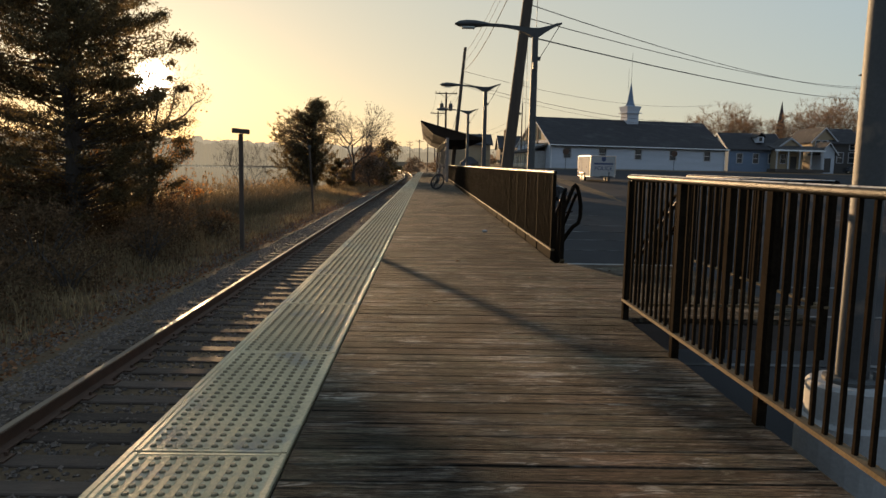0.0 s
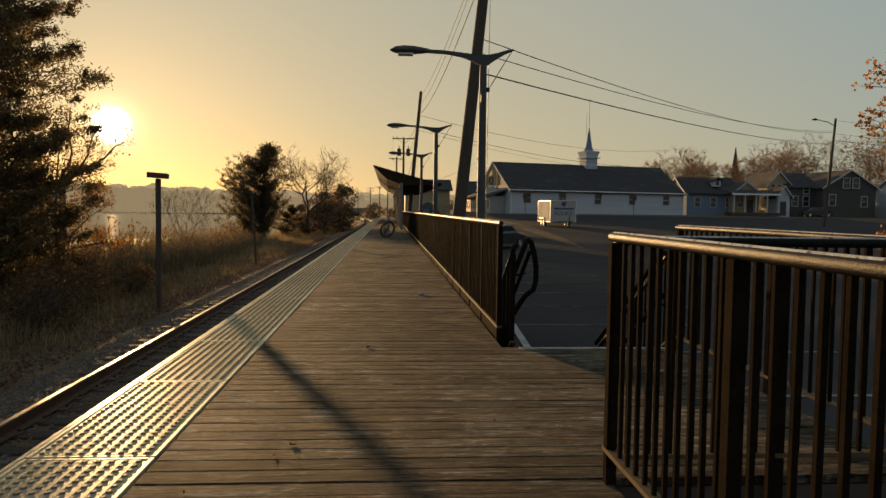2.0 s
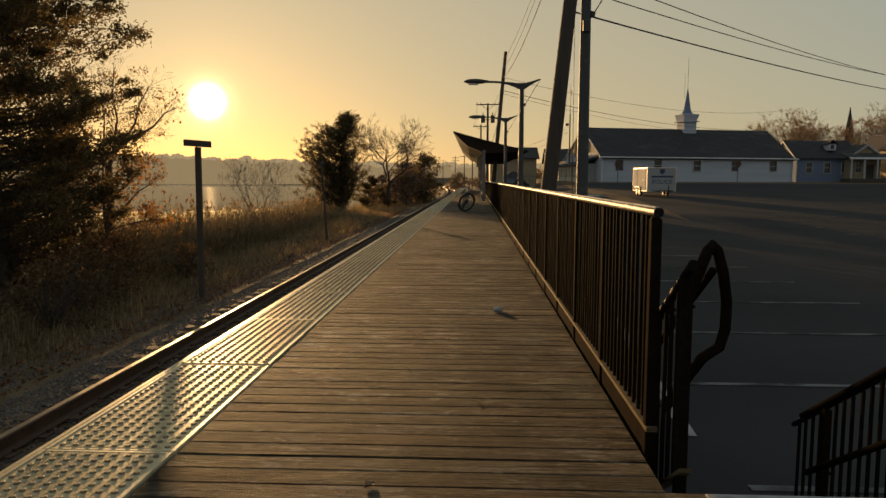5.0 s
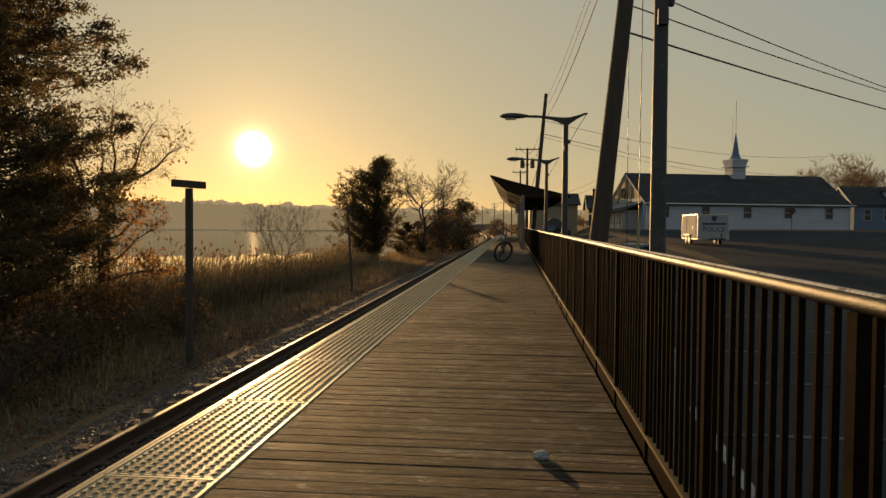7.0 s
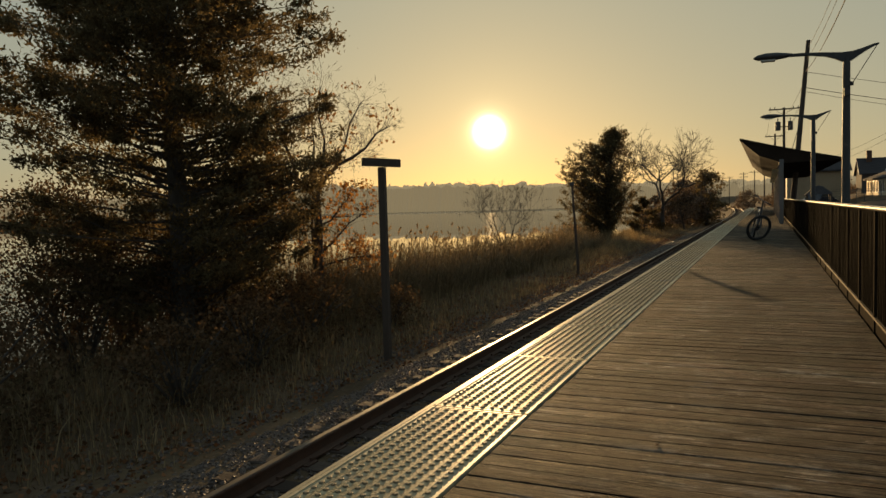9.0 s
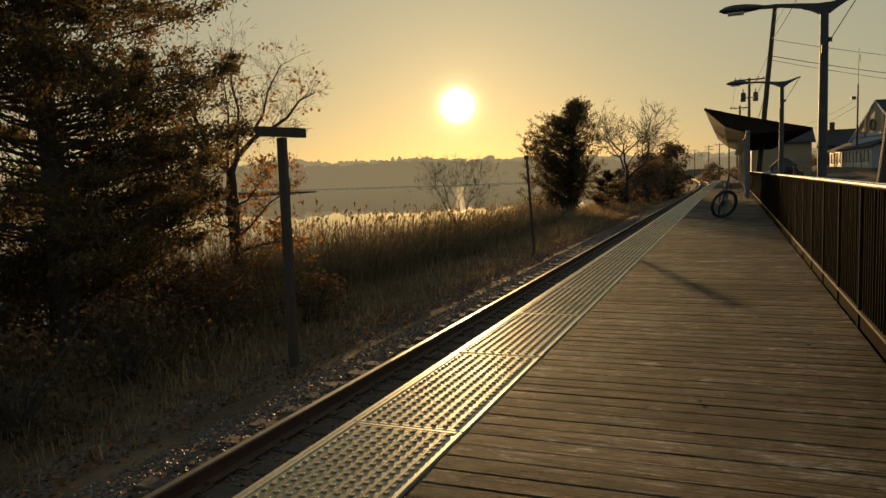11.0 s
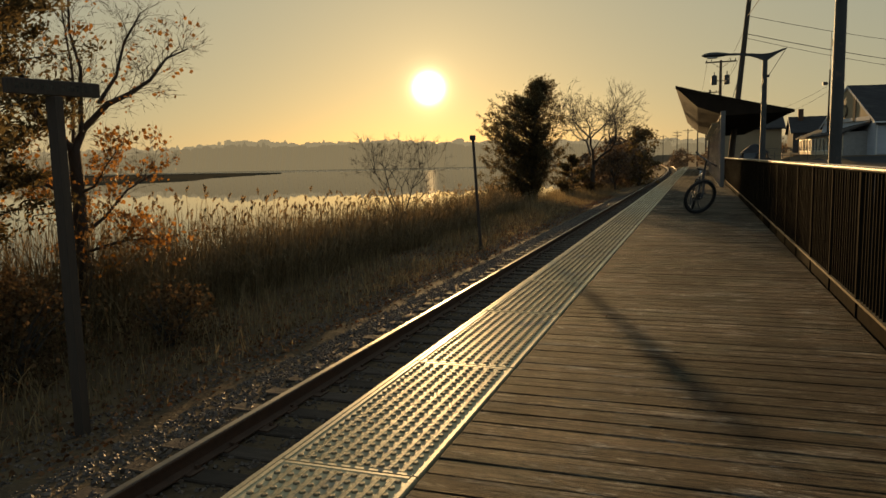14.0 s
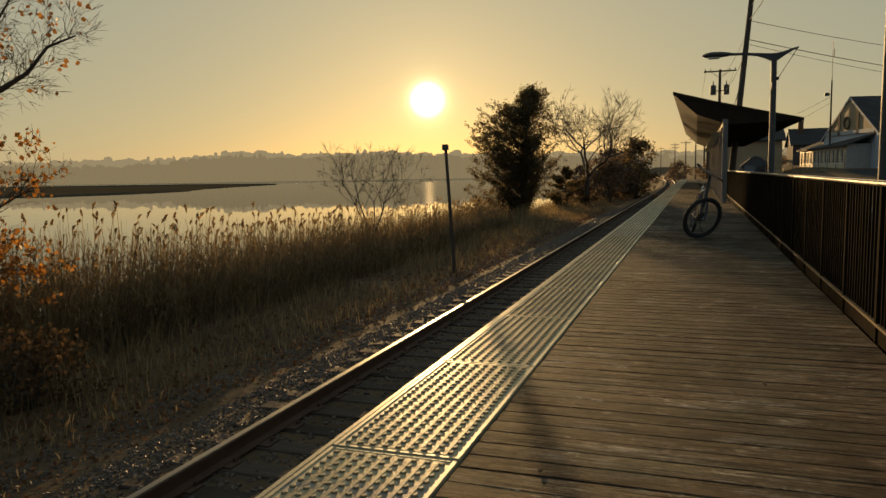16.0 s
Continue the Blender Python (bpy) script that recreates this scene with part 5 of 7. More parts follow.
def broadleaf(x, y, z0, label, seed, length, r, depth, mat=None, leaf_size=0.09, leaves=0, where=None, d=(0, 0, 1), name="bare_tree", up=0.12, bend=0.28, twigs=3, stem=0.0, forks=3, low=0):
    rnd = random.Random(seed)
    t = thing(name, label, "tree", "leafless trees", at=(x, y, z0))
    m, tips = Mesh(), []
    if stem:
        d = Vector(d).normalized()
        pts = [Vector((0, 0, -0.1)), d * stem * 0.35 + Vector((0.03, 0.02, 0)), d * stem * 0.7 + Vector((-0.04, 0, 0)), d * stem]
        m.tube(pts, [r * 1.25, r, r * 0.9, r * 0.8], 10)
        for k in range(forks):
            az = 2 * math.pi * k / forks + rnd.uniform(-0.4, 0.4)
            branching(m, pts[-1], (math.cos(az) * 0.75, math.sin(az) * 0.75, 1.0), length, r * 0.6, depth, rnd, tips, bend=bend, up=up)
        for k in range(low):
            az = rnd.uniform(0, 6.28)
            branching(m, d * stem * rnd.uniform(0.35, 0.8), (math.cos(az), math.sin(az) * 0.8, 0.35), length * 0.75, r * 0.3, max(1, depth - 1), rnd, tips, bend=bend, up=0.05)
    else:
        branching(m, (0, 0, -0.1), d, length, r, depth, rnd, tips, bend=bend, up=up)
    tw, ends = Mesh(), []
    for p, dd in tips:
        for _ in range(twigs):
            e = (dd + Vector((rnd.gauss(0, 0.5), rnd.gauss(0, 0.5), rnd.gauss(0, 0.4) + 0.15))).normalized()
            l_ = length * rnd.uniform(0.14, 0.28)
            tw.tube([p, p + e * l_ * 0.5 + Vector((0, 0, rnd.gauss(0, 0.02))), p + e * l_], [r * 0.05 + 0.004, r * 0.035 + 0.003, 0.002], 3, cap=False)
            ends += [p + e * l_ * 0.5, p + e * l_]
    part("trunk", m, M["bark"], t, smooth=True)
    if tw.v:
        part("twig_mass", tw, M["twig"], t, kind="stuff")
    if leaves:
        lm = Mesh()
        pool = [p for p in ends if where is None or where(p, rnd)]
        for _ in range(leaves if pool else 0):
            p = rnd.choice(pool)
            leaf(lm, p + Vector((rnd.gauss(0, 0.10), rnd.gauss(0, 0.10), rnd.gauss(0, 0.08) - 0.04)), leaf_size * rnd.uniform(0.6, 1.4), rnd)
        part("leaf_mass", lm, mat, t, "last dry leaves", kind="stuff")
    return t


def make_maple():
    """A maple with two stems: limbs given as runs of (right, up), twigs fanning from them, orange leaves low down."""
    rnd = random.Random(33)
    t = thing("maple_tree", "nearly bare maple with orange leaves on its lower branches", "tree", "leafless trees", at=(-9.85, 27.7, 0))
    right = Vector((0.94, 0.335, 0))
    back = Vector((-0.335, 0.94, 0))
    trunk, twigs, leaves = Mesh(), Mesh(), Mesh()

    def run(pts, r0, r1, lean, spawn, length, leafy):
        p3 = [right * a + back * (lean * i + rnd.gauss(0, 0.03)) + Vector((0, 0, z)) for i, (a, z) in enumerate(pts)]
        n = len(p3) - 1
        trunk.tube(p3, [r0 + (r1 - r0) * i / n for i in range(n + 1)], 8 if r0 > 0.05 else 6)
        for i in range(n):
            for k in range(spawn if i else spawn // 2):
                f = rnd.random()
                p = p3[i].lerp(p3[i + 1], f)
                d = (p3[i + 1] - p3[i]).normalized()
                side = d.cross(Vector((rnd.gauss(0, 1), rnd.gauss(0, 1), rnd.gauss(0, 0.5)))).normalized()
                tips = []
                branching(twigs, p, d * 0.75 + side * 0.75 + Vector((0, 0, 0.35)), length * rnd.uniform(0.6, 1.1), max(0.007, r1 * 0.5), 2, rnd, tips, bend=0.3, up=0.07, split=(1, 2), sides=4)
                for q, e in tips:
                    for _ in range(2):
                        g = (e + Vector((rnd.gauss(0, 0.4), rnd.gauss(0, 0.4), rnd.gauss(0, 0.3) + 0.1))).normalized() * rnd.uniform(0.1, 0.24)
                        twigs.tube([q, q + g], [0.004, 0.0015], 3, cap=False)
                    if rnd.random() < leafy:
                        for _ in range(rnd.randint(2, 6)):
                            leaf(leaves, q + Vector((rnd.gauss(0, 0.09), rnd.gauss(0, 0.09), rnd.gauss(0, 0.07))), 0.085 * rnd.uniform(0.6, 1.3), rnd)

    run([(0.0, -1.9), (0.02, -1.2), (-0.02, -0.2), (0.02, 0.7), (0.0, 1.55)], 0.16, 0.11, 0.0, 0, 0.4, 0.0)
    run([(0.0, 1.5), (0.12, 1.95), (0.55, 2.4), (0.95, 2.6), (1.3, 2.85), (1.6, 3.25), (1.95, 3.45)], 0.075, 0.012, 0.12, 7, 0.42, 0.1)
    run([(0.14, 1.9), (0.2, 2.4), (0.32, 3.0), (0.22, 3.6), (0.3, 4.4)], 0.05, 0.014, -0.1, 8, 0.48, 0.12)
    run([(0.0, 1.55), (-0.5, 1.95), (-0.95, 2.4), (-1.6, 3.0), (-2.3, 3.5)], 0.085, 0.02, 0.1, 8, 0.5, 0.12)
    run([(-0.5, 1.95), (-0.62, 2.6), (-0.9, 3.4), (-0.85, 4.3)], 0.055, 0.018, -0.18, 8, 0.48, 0.12)
    run([(0.5, 2.4), (0.78, 2.9), (0.9, 3.5), (1.2, 4.1)], 0.04, 0.012, 0.16, 7, 0.45, 0.1)
    run([(0.02, 0.0), (0.35, 0.3), (0.8, 0.8), (1.3, 1.15)], 0.04, 0.008, 0.15, 7, 0.45, 0.7)
    run([(0.02, -0.35), (0.5, -0.2), (0.95, -0.1), (1.35, -0.05)], 0.035, 0.008, -0.12, 8, 0.42, 0.8)
    run([(0.0, 0.75), (0.4, 0.9), (0.75, 1.25), (1.0, 1.5)], 0.03, 0.008, -0.2, 5, 0.4, 0.7)
    run([(0.0, 0.6), (-0.5, 0.95), (-1.0, 1.1), (-1.5, 1.0)], 0.04, 0.008, -0.15, 7, 0.45, 0.5)
    run([(0.0, 0.2), (-0.6, 0.4), (-1.1, 0.35)], 0.03, 0.008, 0.2, 7, 0.42, 0.7)
    part("trunk", trunk, M["bark"], t, smooth=True)
    part("twig_mass", twigs, M["twig"], t, kind="stuff")
    part("leaf_mass", leaves, M["orange"], t, "last orange leaves", kind="stuff")
    # slender second stem
    t = thing("maple_tree", "slender bare maple stem beside the thicker one", "tree", "leafless trees", at=(-10.15, 27.9, 0))
    trunk, twigs, leaves = Mesh(), Mesh(), Mesh()
    run([(0.05, -1.9), (0.02, -0.4), (-0.02, 0.8), (0.02, 1.9), (0.1, 3.0), (0.0, 4.2)], 0.06, 0.012, 0.02, 3, 0.5, 0.15)
    part("trunk", trunk, M["bark"], t, smooth=True)
    part("twig_mass", twigs, M["twig"], t, kind="stuff")
    part("leaf_mass", leaves, M["orange"], t, "last orange leaves", kind="stuff")


make_maple()
broadleaf(-10.4, 44.1, -2.1, "small leafless tree standing among the reeds", 8, 1.3, 0.05, 3, d=(0.1, 0, 1), twigs=3, stem=1.1, forks=4, bend=0.2)
broadleaf(-7.6, 80.0, -1.9, "leafless tree with a spreading crown behind the cedar", 17, 2.7, 0.2, 4, d=(0.05, 0, 1), twigs=2, stem=2.6, forks=3)
broadleaf(-6.0, 84.0, -1.9, "leafless tree with russet leaves", 19, 1.6, 0.11, 4, M["russet"], 0.2, 1500, None, twigs=3, name="autumn_tree")
broadleaf(27.3, 32.0, -1.2, "autumn tree with orange leaves at the edge of the lot", 41, 4.6, 0.26, 4, M["orange"], 0.17, 8000, None, d=(-0.05, 0, 1), name="autumn_tree")


def shrub(x, y, z0, rx, h, label, seed, mat="russet", size=0.2, count=1500, name="shrub", ry=None):
    rnd = random.Random(seed)
    t = thing(name, label, "shrub", "shrubs", at=(x, y, z0))
    st, cr = Mesh(), Mesh()
    ry = ry or rx
    for _ in range(16):
        az, k = rnd.uniform(0, 6.28), rnd.uniform(0.3, 0.95)
        e = Vector((math.cos(az) * rx * k, math.sin(az) * ry * k, h * rnd.uniform(0.5, 1.0)))
        st.tube([(e.x * 0.05, e.y * 0.05, -0.05), e * 0.5 + Vector((0, 0, h * 0.1)), e], [0.03, 0.02, 0.005], 4, cap=False)
    for _ in range(max(8, count // 30)):
        az, k, f = rnd.uniform(0, 6.28), rnd.random() ** 0.6, rnd.random()
        ww = math.sin(math.pi * min(0.98, 0.18 + 0.8 * f)) ** 0.6
        clump(cr, (math.cos(az) * rx * k * ww, math.sin(az) * ry * k * ww, h * f), 0.28 * min(rx, h), 30, size, rnd)
    part("stem_mass", st, M["bark"], t, kind="stuff")
    part("foliage", cr, M[mat], t, kind="stuff")
    return t


shrub(-4.6, 92, -1.6, 2.2, 5.8, "round dark bush close to the track", 1, "cedar", 0.26, 2600)
shrub(-6.9, 90, -1.7, 2.3, 4.8, "russet scrub growing beside the track", 2, "russet", 0.26, 2600)
shrub(-8.6, 86, -1.8, 2.0, 3.4, "russet scrub growing beside the track", 6, "russet", 0.26, 1600)
shrub(-6.4, 100, -1.6, 3.0, 4.2, "brown scrub beside the far curve", 7, "russet", 0.3, 2000, ry=8)
shrub(-7.5, 116, -1.6, 3.0, 3.6, "brown scrub beside the far curve", 9, "russet", 0.3, 2000, ry=9)
shrub(-11.6, 62.0, -2.1, 1.5, 1.5, "low tangled shrub under the cedar", 10, "weed", 0.16, 900)
shrub(-2.8, 186, -1.2, 3.2, 3.6, "brown scrub beyond the end of the platform", 14, "russet", 0.35, 1500, ry=5)
shrub(3.4, 128, -1.2, 2.6, 3.4, "dark scrub at the end of the platform", 13, "russet", 0.3, 1600, ry=9)
rnd_b = random.Random(31)
for x, y, rx, h in ((-6.9, 19.5, 1.1, 1.2), (-8.4, 17.0, 1.7, 1.7), (-11.0, 17.5, 2.0, 2.0), (-7.5, 12.8, 1.4, 1.3), (-10.2, 13.2, 1.9, 1.8), (-13.2, 14.0, 2.2, 2.3), (-8.2, 24.6, 1.3, 1.5), (-11.6, 21.6, 2.0, 2.3), (-14.0, 19.0, 2.2, 2.5), (-7.6, 22.0, 1.2, 1.3), (-11.9, 25.4, 1.7, 2.0), (-8.0, 9.0, 1.5, 1.2), (-11.0, 9.2, 2.0, 1.7), (-14.2, 9.6, 2.2, 2.2), (-7.2, 26.8, 0.9, 1.0), (-7.0, 15.4, 1.0, 0.9), (-13.4, 22.6, 2.3, 4.0), (-12.9, 26.2, 1.6, 2.6), (-15.2, 18.6, 2.4, 4.2), (-14.8, 25.6, 2.0, 3.4), (-11.0, 24.0, 1.6, 2.6)):
    shrub(x, y, ground_z(x, y), rx, h, "dark tangled brambles under the cedar" if 15 < y < 24 else "dark tangled brambles beside the track", int(rnd_b.uniform(1, 9000)), "bramble", 0.065, int(1700 * rx * h), name="bramble_shrub")
shrub(29.6, 39.0, -1.2, 2.6, 2.0, "russet bush at the edge of the lot", 29, "orange", 0.18, 1500)


def make_reeds():
    rnd = random.Random(77)
    stems, plumes = Mesh(), Mesh()
    for _ in range(10500):
        y = 24.5 + 37 * rnd.random() ** 1.25
        front = lerp_table(y, [(24, -9.6), (28, -8.9), (34, -8.4), (46, -8.2), (62, -9.0)])
        back = shore(y) + 0.2
        x = front + (back - front) * rnd.random() ** 1.1
        if (x + 10.5) ** 2 + (y - 23.2) ** 2 < 9:
            continue
        z = ground_z(x, y) - 0.05
        flag = rnd.random() < 0.055
        patch = 1.0 + 0.22 * noise.noise(Vector((x * 0.5, y * 0.35, 6)))
        tall = lerp_table(y, [(24, 2.35), (32, 2.3), (40, 1.8), (62, 1.4)]) * patch * (rnd.uniform(0.86, 1.12) if flag else 0.45 + 0.6 * rnd.random() ** 1.4)
        edge = min(1.0, 0.55 + 0.5 * abs(front - x))
        h = tall * edge
        lx, ly = rnd.gauss(0.06, 0.10) * h, rnd.gauss(0, 0.09) * h
        a = rnd.uniform(0, 3.14)
        w = Vector((math.cos(a), math.sin(a), 0)) * rnd.uniform(0.005, 0.010)
        b, mid, top = Vector((x, y, z)), Vector((x + lx * 0.35, y + ly * 0.35, z + h * 0.55)), Vector((x + lx, y + ly, z + h))
        n = len(stems.v)
        stems.v += [b - w, b + w, mid + w, mid - w, top + w * 0.5, top - w * 0.5]
        stems.f += [(n, n + 1, n + 2, n + 3), (n + 3, n + 2, n + 4, n + 5)]
        for _k in range(3):
            f = rnd.uniform(0.25, 0.85)
            p = b.lerp(top, f)
            az = rnd.uniform(0, 6.28)
            d = Vector((math.cos(az), math.sin(az), 0))
            l_ = rnd.uniform(0.2, 0.45)
            q, r_ = p + d * l_ * 0.5 + Vector((0, 0, l_ * 0.55)), p + d * l_ + Vector((0, 0, l_ * 0.35))
            ww = Vector((-d.y, d.x, 0)) * 0.010
            n = len(stems.v)
            stems.v += [p - ww * 0.6, p + ww * 0.6, q + ww, q - ww, r_]
            stems.f += [(n, n + 1, n + 2, n + 3), (n + 3, n + 2, n + 4)]
        if flag:
            droop = Vector((rnd.uniform(-0.3, 1.0), rnd.uniform(-0.5, 0.5), 0)).normalized() * rnd.uniform(0.3, 1.0)
            full = rnd.uniform(0.5, 0.85)
            for k in range(11):
                f = k / 10
                c = top + droop * (0.17 * f * f * full) + Vector((0, 0, (0.02 + 0.27 * f - 0.09 * f * f) * full))
                fat = math.sin(math.pi * (0.12 + 0.8 * f)) * full
                for _j in range(4):
                    leaf(plumes, c + droop * (rnd.random() * 0.05 * fat) + Vector((rnd.gauss(0, 0.018) * fat, rnd.gauss(0, 0.018) * fat, rnd.gauss(0, 0.012))), 0.062 * (0.5 + 0.6 * fat), rnd, 0.0, 0.28)
    t = tagged(part("reeds", stems, M["reed"]), "tall dry reeds with feathery plumes along the shore", "reeds", kind="stuff")
    tagged(part("reed_plumes", plumes, M["plume"]), "feathery seed plumes of the dry reeds", "reeds", kind="stuff")


make_reeds()


def make_weeds():
    rnd = random.Random(78)
    m = Mesh()
    for _ in range(52000):
        y = -3 + 105 * rnd.random() ** 1.6
        x = -5.4 - 8.0 * rnd.random() ** 1.2 if rnd.random() < 0.9 else rnd.uniform(-5.9, -4.9)
        if x < shore(y):
            continue
        n_ = noise.noise(Vector((x * 0.35, y * 0.35, 4)))
        if n_ < -0.38 or (x > -5.7 and rnd.random() < 0.5):
            continue
        z = ground_z(x, y) - 0.02
        h = rnd.uniform(0.10, 0.45) * (1.0 + 1.6 * max(0, n_)) * min(1.6, 0.35 + 0.35 * (-5.0 - x))
        a = rnd.uniform(0, 6.28)
        w = Vector((math.cos(a), math.sin(a), 0)) * rnd.uniform(0.005, 0.012)
        l_ = Vector((rnd.gauss(0, 0.22) * h, rnd.gauss(0, 0.22) * h, 0))
        b = Vector((x, y, z))
        mid, top = b + l_ * 0.4 + Vector((0, 0, h * 0.6)), b + l_ * 1.3 + Vector((0, 0, h))
        n = len(m.v)
        m.v += [b - w, b + w, mid + w * 0.8, mid - w * 0.8, top]
        m.f += [(n, n + 1, n + 2, n + 3), (n + 3, n + 2, n + 4)]
    tagged(part("weeds", m, M["weed"]), "dead brown weeds and grass beside the track", "weeds", kind="stuff")

    litter = Mesh()
    for _ in range(26000):
        y = -2 + 75 * rnd.random() ** 1.5
        x = -4.7 - 4.0 * rnd.random() ** 1.3
        p = Vector((x, y, ground_z(x, y) + rnd.uniform(0.0, 0.05)))
        leaf(litter, p, rnd.uniform(0.03, 0.085), rnd, 0.75)
    tagged(part("leaf_litter", litter, M["litter"]), "brown fallen leaves scattered along the track", "leaves", kind="stuff")


make_weeds()


# ---- lineside posts ----
t_ = thing("sign_post", "weathered wooden post with a short crossboard on top", "sign post", at=(-5.29, 23.12, 0))
m = Mesh()
m.bevel_box((0, 0, 0.13), (0.125, 0.1, 3.66), 0.01)
part("post", m, M["wood"], t_)
m = Mesh()
m.bevel_box((0.0, 0.0, 0.0), (0.95, 0.09, 0.15), 0.012)
ob = part("board", m, M["wood"], t_, "rough weathered crossboard")
ob.location, ob.rotation_euler = (0, 0, 2.045), (0, 0, radians(75))
# two worn words, too faded to read
for x0, count in ((-0.40, 8), (0.06, 7)):
    m = Mesh()
    for k in range(count):
        m.box((x0 + 0.05 * k + 0.018, -0.046, 0.0), (0.03, 0.004, 0.062 - 0.008 * (k % 3 == 1)))
    part("lettering", m, M["letters"], ob, "row of faded painted marks")

t_ = thing("marker_post", "thin leaning marker post with a small plate on top", "marker post", at=(-5.7, 39.5, 0))
m = Mesh()
m.tube([(0.12, 0, -1.9), (0.0, 0, 0.2), (-0.1, 0, 1.9)], [0.055, 0.05, 0.045], 8)
part("post", m, M["wood"], t_)
m = Mesh()
m.bevel_box((-0.1, -0.03, 1.93), (0.17, 0.08, 0.16), 0.01)
part("plate", m, M["pole"], t_)


# ---- buildings ----
def wall_with_openings(m, x0, x1, z0, z1, y, thick, openings):
    """A wall along x at y with rectangular openings (x, z, w, h) that go through it: one connected shell."""
    xs = sorted({x0, x1, *[round(o[0] + s * o[2] / 2, 4) for o in openings for s in (-1, 1)]})
    zs = sorted({z0, z1, *[round(o[1] + s * o[3] / 2, 4) for o in openings for s in (-1, 1) if z0 < o[1] + s * o[3] / 2 < z1]})
    nx, nz = len(xs), len(zs)
    n = len(m.v)
    for yy in (y, y + thick):
        m.v += [(a, yy, c) for c in zs for a in xs]

    def solid(i, k):
        if not (0 <= i < nx - 1 and 0 <= k < nz - 1):
            return False
        a, c = (xs[i] + xs[i + 1]) / 2, (zs[k] + zs[k + 1]) / 2
        return not any(abs(a - o[0]) < o[2] / 2 and abs(c - o[1]) < o[3] / 2 for o in openings)

    back = nx * nz
    for k in range(nz - 1):
        for i in range(nx - 1):
            if not solid(i, k):
                continue
            q = [n + k * nx + i, n + k * nx + i + 1, n + (k + 1) * nx + i + 1, n + (k + 1) * nx + i]
            m.f += [tuple(q), tuple(v + back for v in reversed(q))]
            for (di, dk), (a, c) in (((0, -1), (0, 1)), ((1, 0), (1, 2)), ((0, 1), (2, 3)), ((-1, 0), (3, 0))):
                if not solid(i + di, k + dk):
                    m.f.append((q[c], q[a], q[a] + back, q[c] + back))


def window(parent, x, z, w, h, y, sash=True):
    wn = Mesh()
    for a, b, c, d in ((x - w / 2 - 0.05, 0.1, z, h + 0.2), (x + w / 2 + 0.05, 0.1, z, h + 0.2)):
        wn.box((a, y - 0.02, c), (b, 0.1, d))
    for zz in (z - h / 2 - 0.05, z + h / 2 + 0.05):
        wn.box((x, y - 0.025, zz), (w, 0.11, 0.1))
    if sash:
        wn.box((x, y + 0.04, z), (w, 0.06, 0.06))
    wo = part("window", wn, M["trim"], parent)
    g = Mesh()
    g.box((x, y + 0.1, z), (w, 0.02, h))
    part("pane", g, M["glass"], wo)


